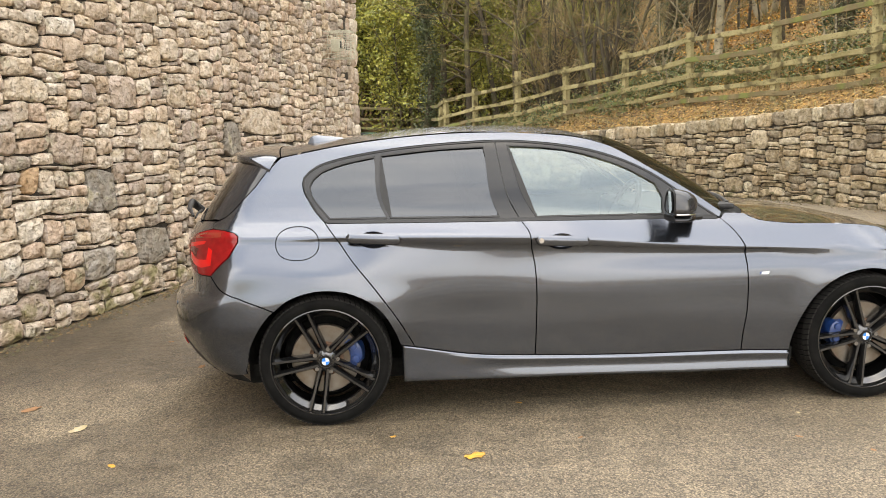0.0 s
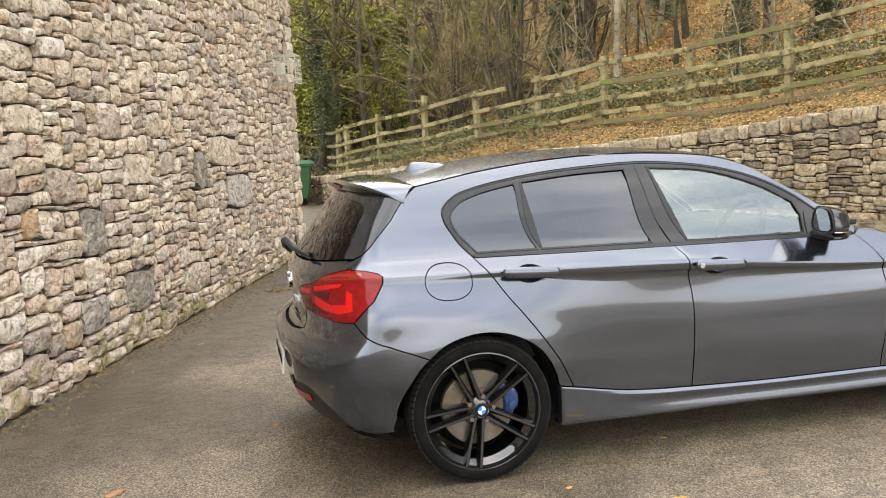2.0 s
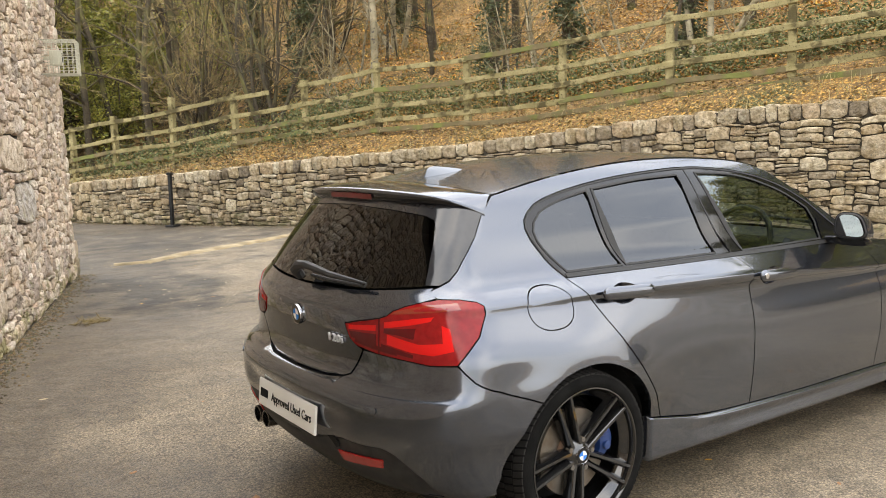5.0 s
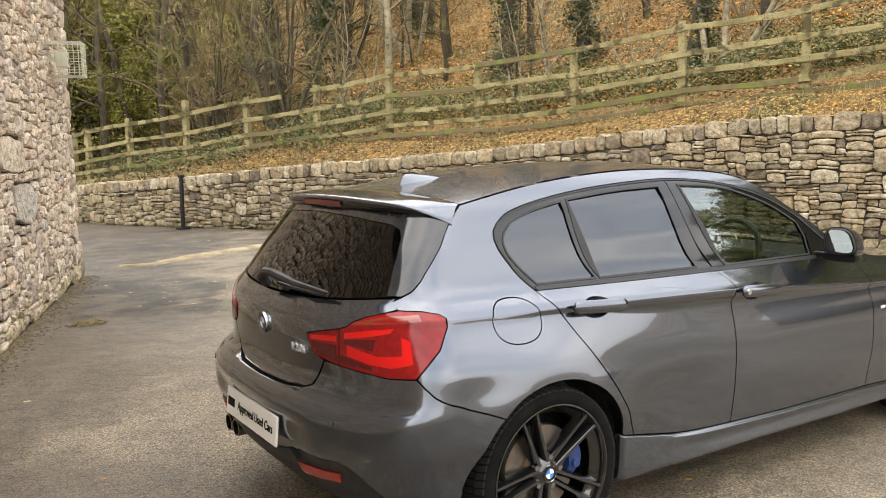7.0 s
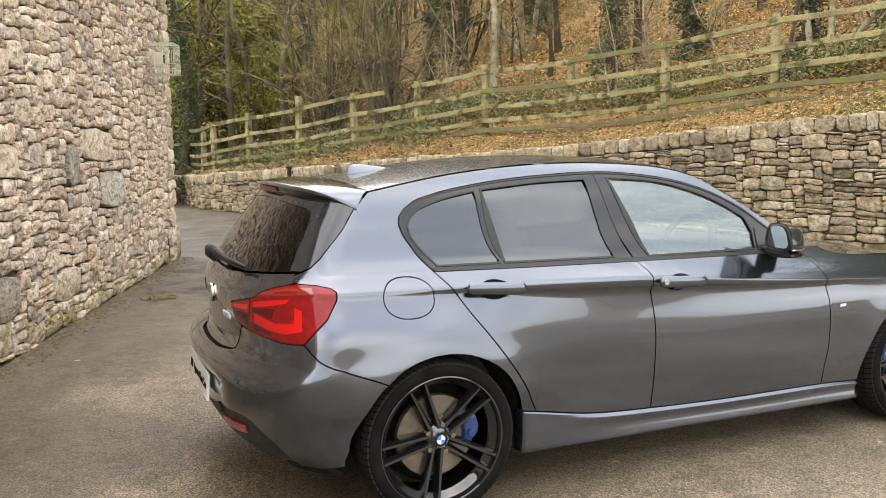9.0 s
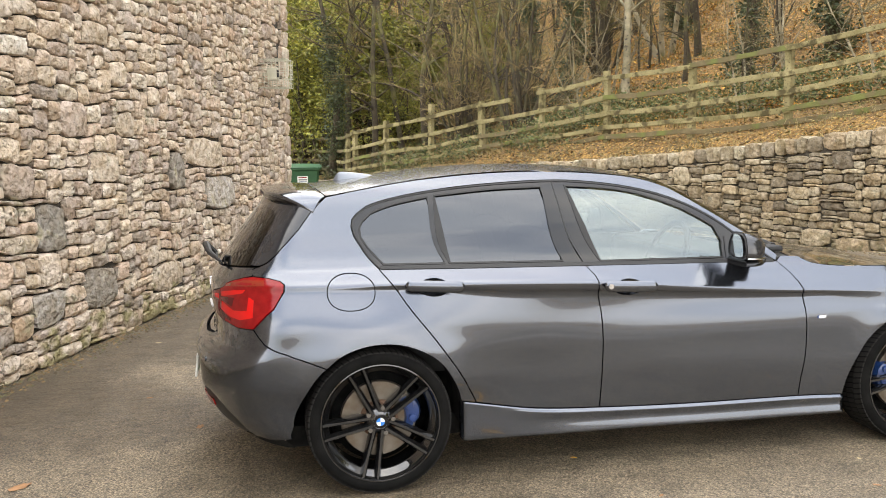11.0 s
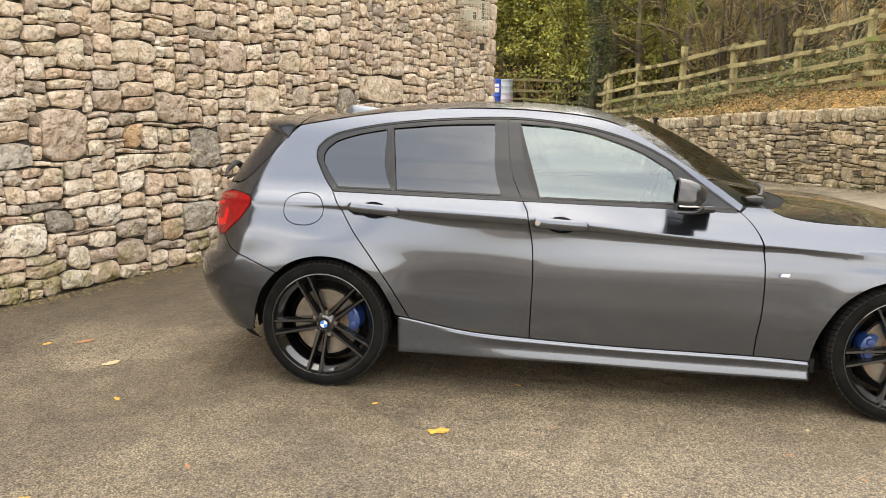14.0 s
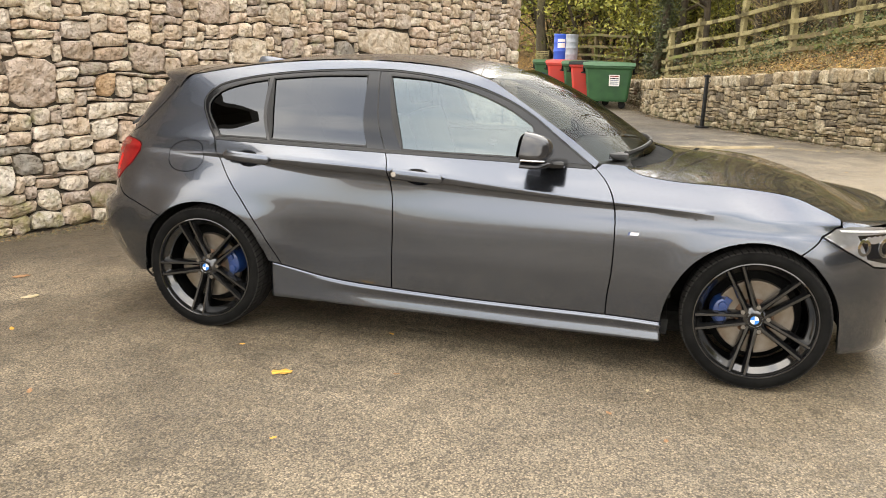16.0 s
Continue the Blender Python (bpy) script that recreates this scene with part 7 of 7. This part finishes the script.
def stone_shape(rng, rect, place, joint=0.0026, depth=0.07, proud=0.010, wobble=0.022, soft=1.0):
    """One rough stone in a wall's own measures (s, d, z), put in the world by place(s, d, z)."""
    s0, z0, s1, z1 = rect[:4]

    def wob(s, z):
        a, b = noise.noise(Vector((s * 1.9, z * 1.9, 1.0))), noise.noise(Vector((s * 5.3, z * 5.3, 4.0)))
        c, d = noise.noise(Vector((s * 1.7, z * 1.7, 9.0))), noise.noise(Vector((s * 4.6, z * 5.6, 14.0)))
        return s + wobble * (1.6 * a + 1.1 * b), z + wobble * (1.9 * c + 1.3 * d)

    g = joint * rng.uniform(0.4, 1.7)
    s0, z0, s1, z1 = s0 + g, z0 + g, s1 - g, z1 - g
    w, h = max(0.012, s1 - s0), max(0.012, z1 - z0)
    c, cs, cz = min(w, h), (s0 + s1) / 2, (z0 + z1) / 2
    # a squarish oval, one corner or two knocked off
    power = rng.uniform(7.0, 22.0) / soft
    turn = rng.uniform(-0.1, 0.1)
    skew = rng.gauss(0, 0.07)
    knock = [rng.random() ** 3 * 0.20 for _ in range(4)]
    ring = []
    for k in range(14):
        a = 2 * math.pi * (k + 0.5) / 14 + turn
        x, z = math.cos(a), math.sin(a)
        m = (abs(x) ** power + abs(z) ** power) ** (-1 / power)
        m *= 1 - knock[int(a // (math.pi / 2)) % 4] * abs(math.sin(2 * a)) - rng.uniform(-0.012, 0.03)
        x, z = x * m, z * m
        ring.append(wob(cs + w / 2 * x + skew * z * c * 0.5, cz + h / 2 * z))
    n = len(ring)
    cs, cz = sum(q[0] for q in ring) / n, sum(q[1] for q in ring) / n
    out = proud * rng.uniform(-0.8, 1.0)
    ts, tz = rng.gauss(0, 0.035), rng.gauss(0.03, 0.06)
    edge = min(0.012, c * 0.11)
    verts = [place(s, -depth, z) for s, z in ring]
    for k, sink, rough in ((1.0, 0.012, 0.003), (1 - 0.5 * edge / max(c * 0.5, 0.01), 0.005, 0.003), (1 - 1.6 * edge / max(c * 0.5, 0.01), 0.0, 0.0035), (0.42, -0.004, 0.004)):
        for s, z in ring:
            s, z = cs + (s - cs) * max(0.3, k), cz + (z - cz) * max(0.3, k)
            verts.append(place(s, out - sink + (s - cs) * ts + (z - cz) * tz + rng.gauss(0, rough), z))
    faces = [(r * n + i, r * n + (i + 1) % n, (r + 1) * n + (i + 1) % n, (r + 1) * n + i) for r in range(4) for i in range(n)]
    faces.append(tuple(range(4 * n, 5 * n)))
    return verts, faces


def lay_stones(parent, rects, place, mat, chosen, name, rest_name, rest_label, seed, tones=None, **shape):
    """The stones of one stretch as pieces of their own, the others joined."""
    rng = random.Random(seed)
    V, F, made = [], [], 0
    for rect in sorted(rects, key=lambda r: r[4] == ""):
        v, f = stone_shape(rng, rect, place, **shape)
        if rect[4] or chosen(rect) and made < 300:
            made += 1
            plain(name, v, f, tones[rect[4]] if rect[4] else mat, parent, True).data.set_sharp_from_angle(angle=radians(42))
        else:
            k = len(V)
            V += v
            F += [tuple(i + k for i in g) for g in f]
    ob = plain(rest_name, V, F, mat, parent, True)
    ob.data.set_sharp_from_angle(angle=radians(42))
    return tagged(ob, rest_label, kind="stuff")


SIZES = [(5, 2, 10), (7, 2, 11), (10, 2, 6), (4, 3, 12), (6, 3, 19), (7, 3, 19), (9, 3, 12), (11, 3, 5), (5, 4, 11), (7, 4, 15), (9, 4, 9), (6, 5, 6), (8, 5, 5), (3, 2, 8), (3, 3, 8), (4, 1, 5), (2, 2, 4)]
# stones of the tall wall that stand out: tone, then start, foot, end and top in the wall's own measures
KNOWN = [("g", 7.99, 1.67, 8.19, 1.91), ("b", 7.83, 1.41, 8.20, 1.67), ("b", 7.28, 0.96, 7.69, 1.31), ("b", 6.93, 1.28, 7.21, 1.45), ("o", 6.75, 1.00, 6.94, 1.18), ("d", 5.88, 0.80, 6.27, 1.14), ("p", 7.68, 0.30, 8.04, 0.54), ("d", 7.43, 0.45, 7.69, 0.60),
         ("p", 7.98, 0.74, 8.28, 0.92), ("n", 6.59, 1.62, 7.02, 1.83), ("n", 5.08, 1.26, 5.49, 1.51), ("b", 5.52, 1.63, 5.87, 1.90)]
KNOWN += [("d", 7.50, 0.60, 7.84, 0.69), ("p", 7.01, 0.45, 7.34, 0.60), ("n", 7.26, 1.60, 7.48, 1.79), ("g", 7.74, 0.93, 8.06, 1.09), ("o", 6.37, 0.25, 6.59, 0.43), ("g", 8.06, 0.27, 8.32, 0.46), ("p", 7.31, 0.00, 7.57, 0.14), ("n", 4.69, 1.63, 5.08, 1.82),
          ("n", 7.72, 1.76, 7.96, 1.91), ("n", 6.27, 0.80, 6.67, 0.95), ("n", 7.48, 1.67, 7.72, 1.78), ("d", 5.21, 0.26, 5.68, 0.62)]
KNOWN += [("d", 3.72, 1.17, 4.09, 1.50), ("n", 2.68, 1.35, 3.68, 1.66), ("g", 5.98, 0.26, 6.36, 0.53), ("n", 6.60, 2.03, 7.00, 2.22), ("p", 6.22, 2.13, 6.55, 2.28), ("n", 5.11, 2.34, 5.52, 2.52), ("g", 2.34, 0.88, 3.20, 1.25), ("n", 3.85, 0.20, 4.53, 0.46)]


def on_building(s, d, z):
    return CORNER + ALONG * s + OUT * d + Vector((0, 0, z))


rects = rubble(14.9, 4.6, 0.034, 3, SIZES, KNOWN)
# dressed blocks up the corner
rects = [r for r in rects if r[0] > 0.30]
rng = random.Random(17)
z = 0.0
while z < 4.55:
    h = rng.uniform(0.12, 0.27)
    w = rng.uniform(0.17, 0.33)
    rects.append((-0.025, z, w, z + h, ""))
    if 0.36 - w > 0.03:
        rects.append((w, z, 0.33, z + h, ""))
    z += h
lay_stones(wall_b, rects, on_building, M_STONE, lambda r: 4.6 < r[0] < 7.6 and r[1] < 1.7, "stone", "rubble_stones", "buff and grey rubble stones laid dry", 40, STONE_TONES)
# moss-grown corner stone at the foot
plain("stone", *stone_shape(rng, (-0.10, 0.0, 0.22, 0.22), on_building, proud=0.05), M_STONE_GREY, wall_b, True)

# low wall: rubble below, upright copings above
length = S_LAST - S_FIRST
rects = []
for s0, z0, s1, z1, tone in rubble(length, 1.65, 0.036, 6, [(6, 2, 14), (8, 2, 18), (11, 2, 12), (5, 3, 9), (7, 3, 15), (9, 3, 12), (6, 4, 7), (8, 4, 8), (9, 5, 4), (4, 1, 6), (7, 1, 10), (10, 1, 5), (3, 2, 6), (4, 3, 6)], large=0.0014):
    top = WALL_TOP(wall_xy(S_FIRST + (s0 + s1) / 2)[1]) - 0.235
    if z0 < top - 0.02:
        rects.append((s0, z0, s1, min(z1, top), tone))


def on_low_wall(s, d, z):
    p, out = wall_frame(S_FIRST + s)
    q = p + out * d
    return Vector((q[0], q[1], z))


lay_stones(low_wall, rects, on_low_wall, M_STONE_GREY, lambda r: r[0] > length - 6.2, "stone", "rubble_stones", "flat grey-brown stones laid dry in rough courses", 50, joint=0.0034, proud=0.034, wobble=0.021, soft=0.6)
rng = random.Random(60)
s = 0.0
while s < length:
    w = rng.choice((rng.uniform(0.13, 0.2), rng.uniform(0.2, 0.34)))
    top = WALL_TOP(wall_xy(S_FIRST + s + w / 2)[1])
    v, f = stone_shape(rng, (s, top - 0.235, s + w, top + rng.uniform(-0.025, 0.02)), on_low_wall, joint=0.004, depth=0.34, proud=0.03, wobble=0.004, soft=0.8)
    plain("coping_stone", v, f, M_STONE_GREY, low_wall, True).data.set_sharp_from_angle(angle=radians(38))
    s += w
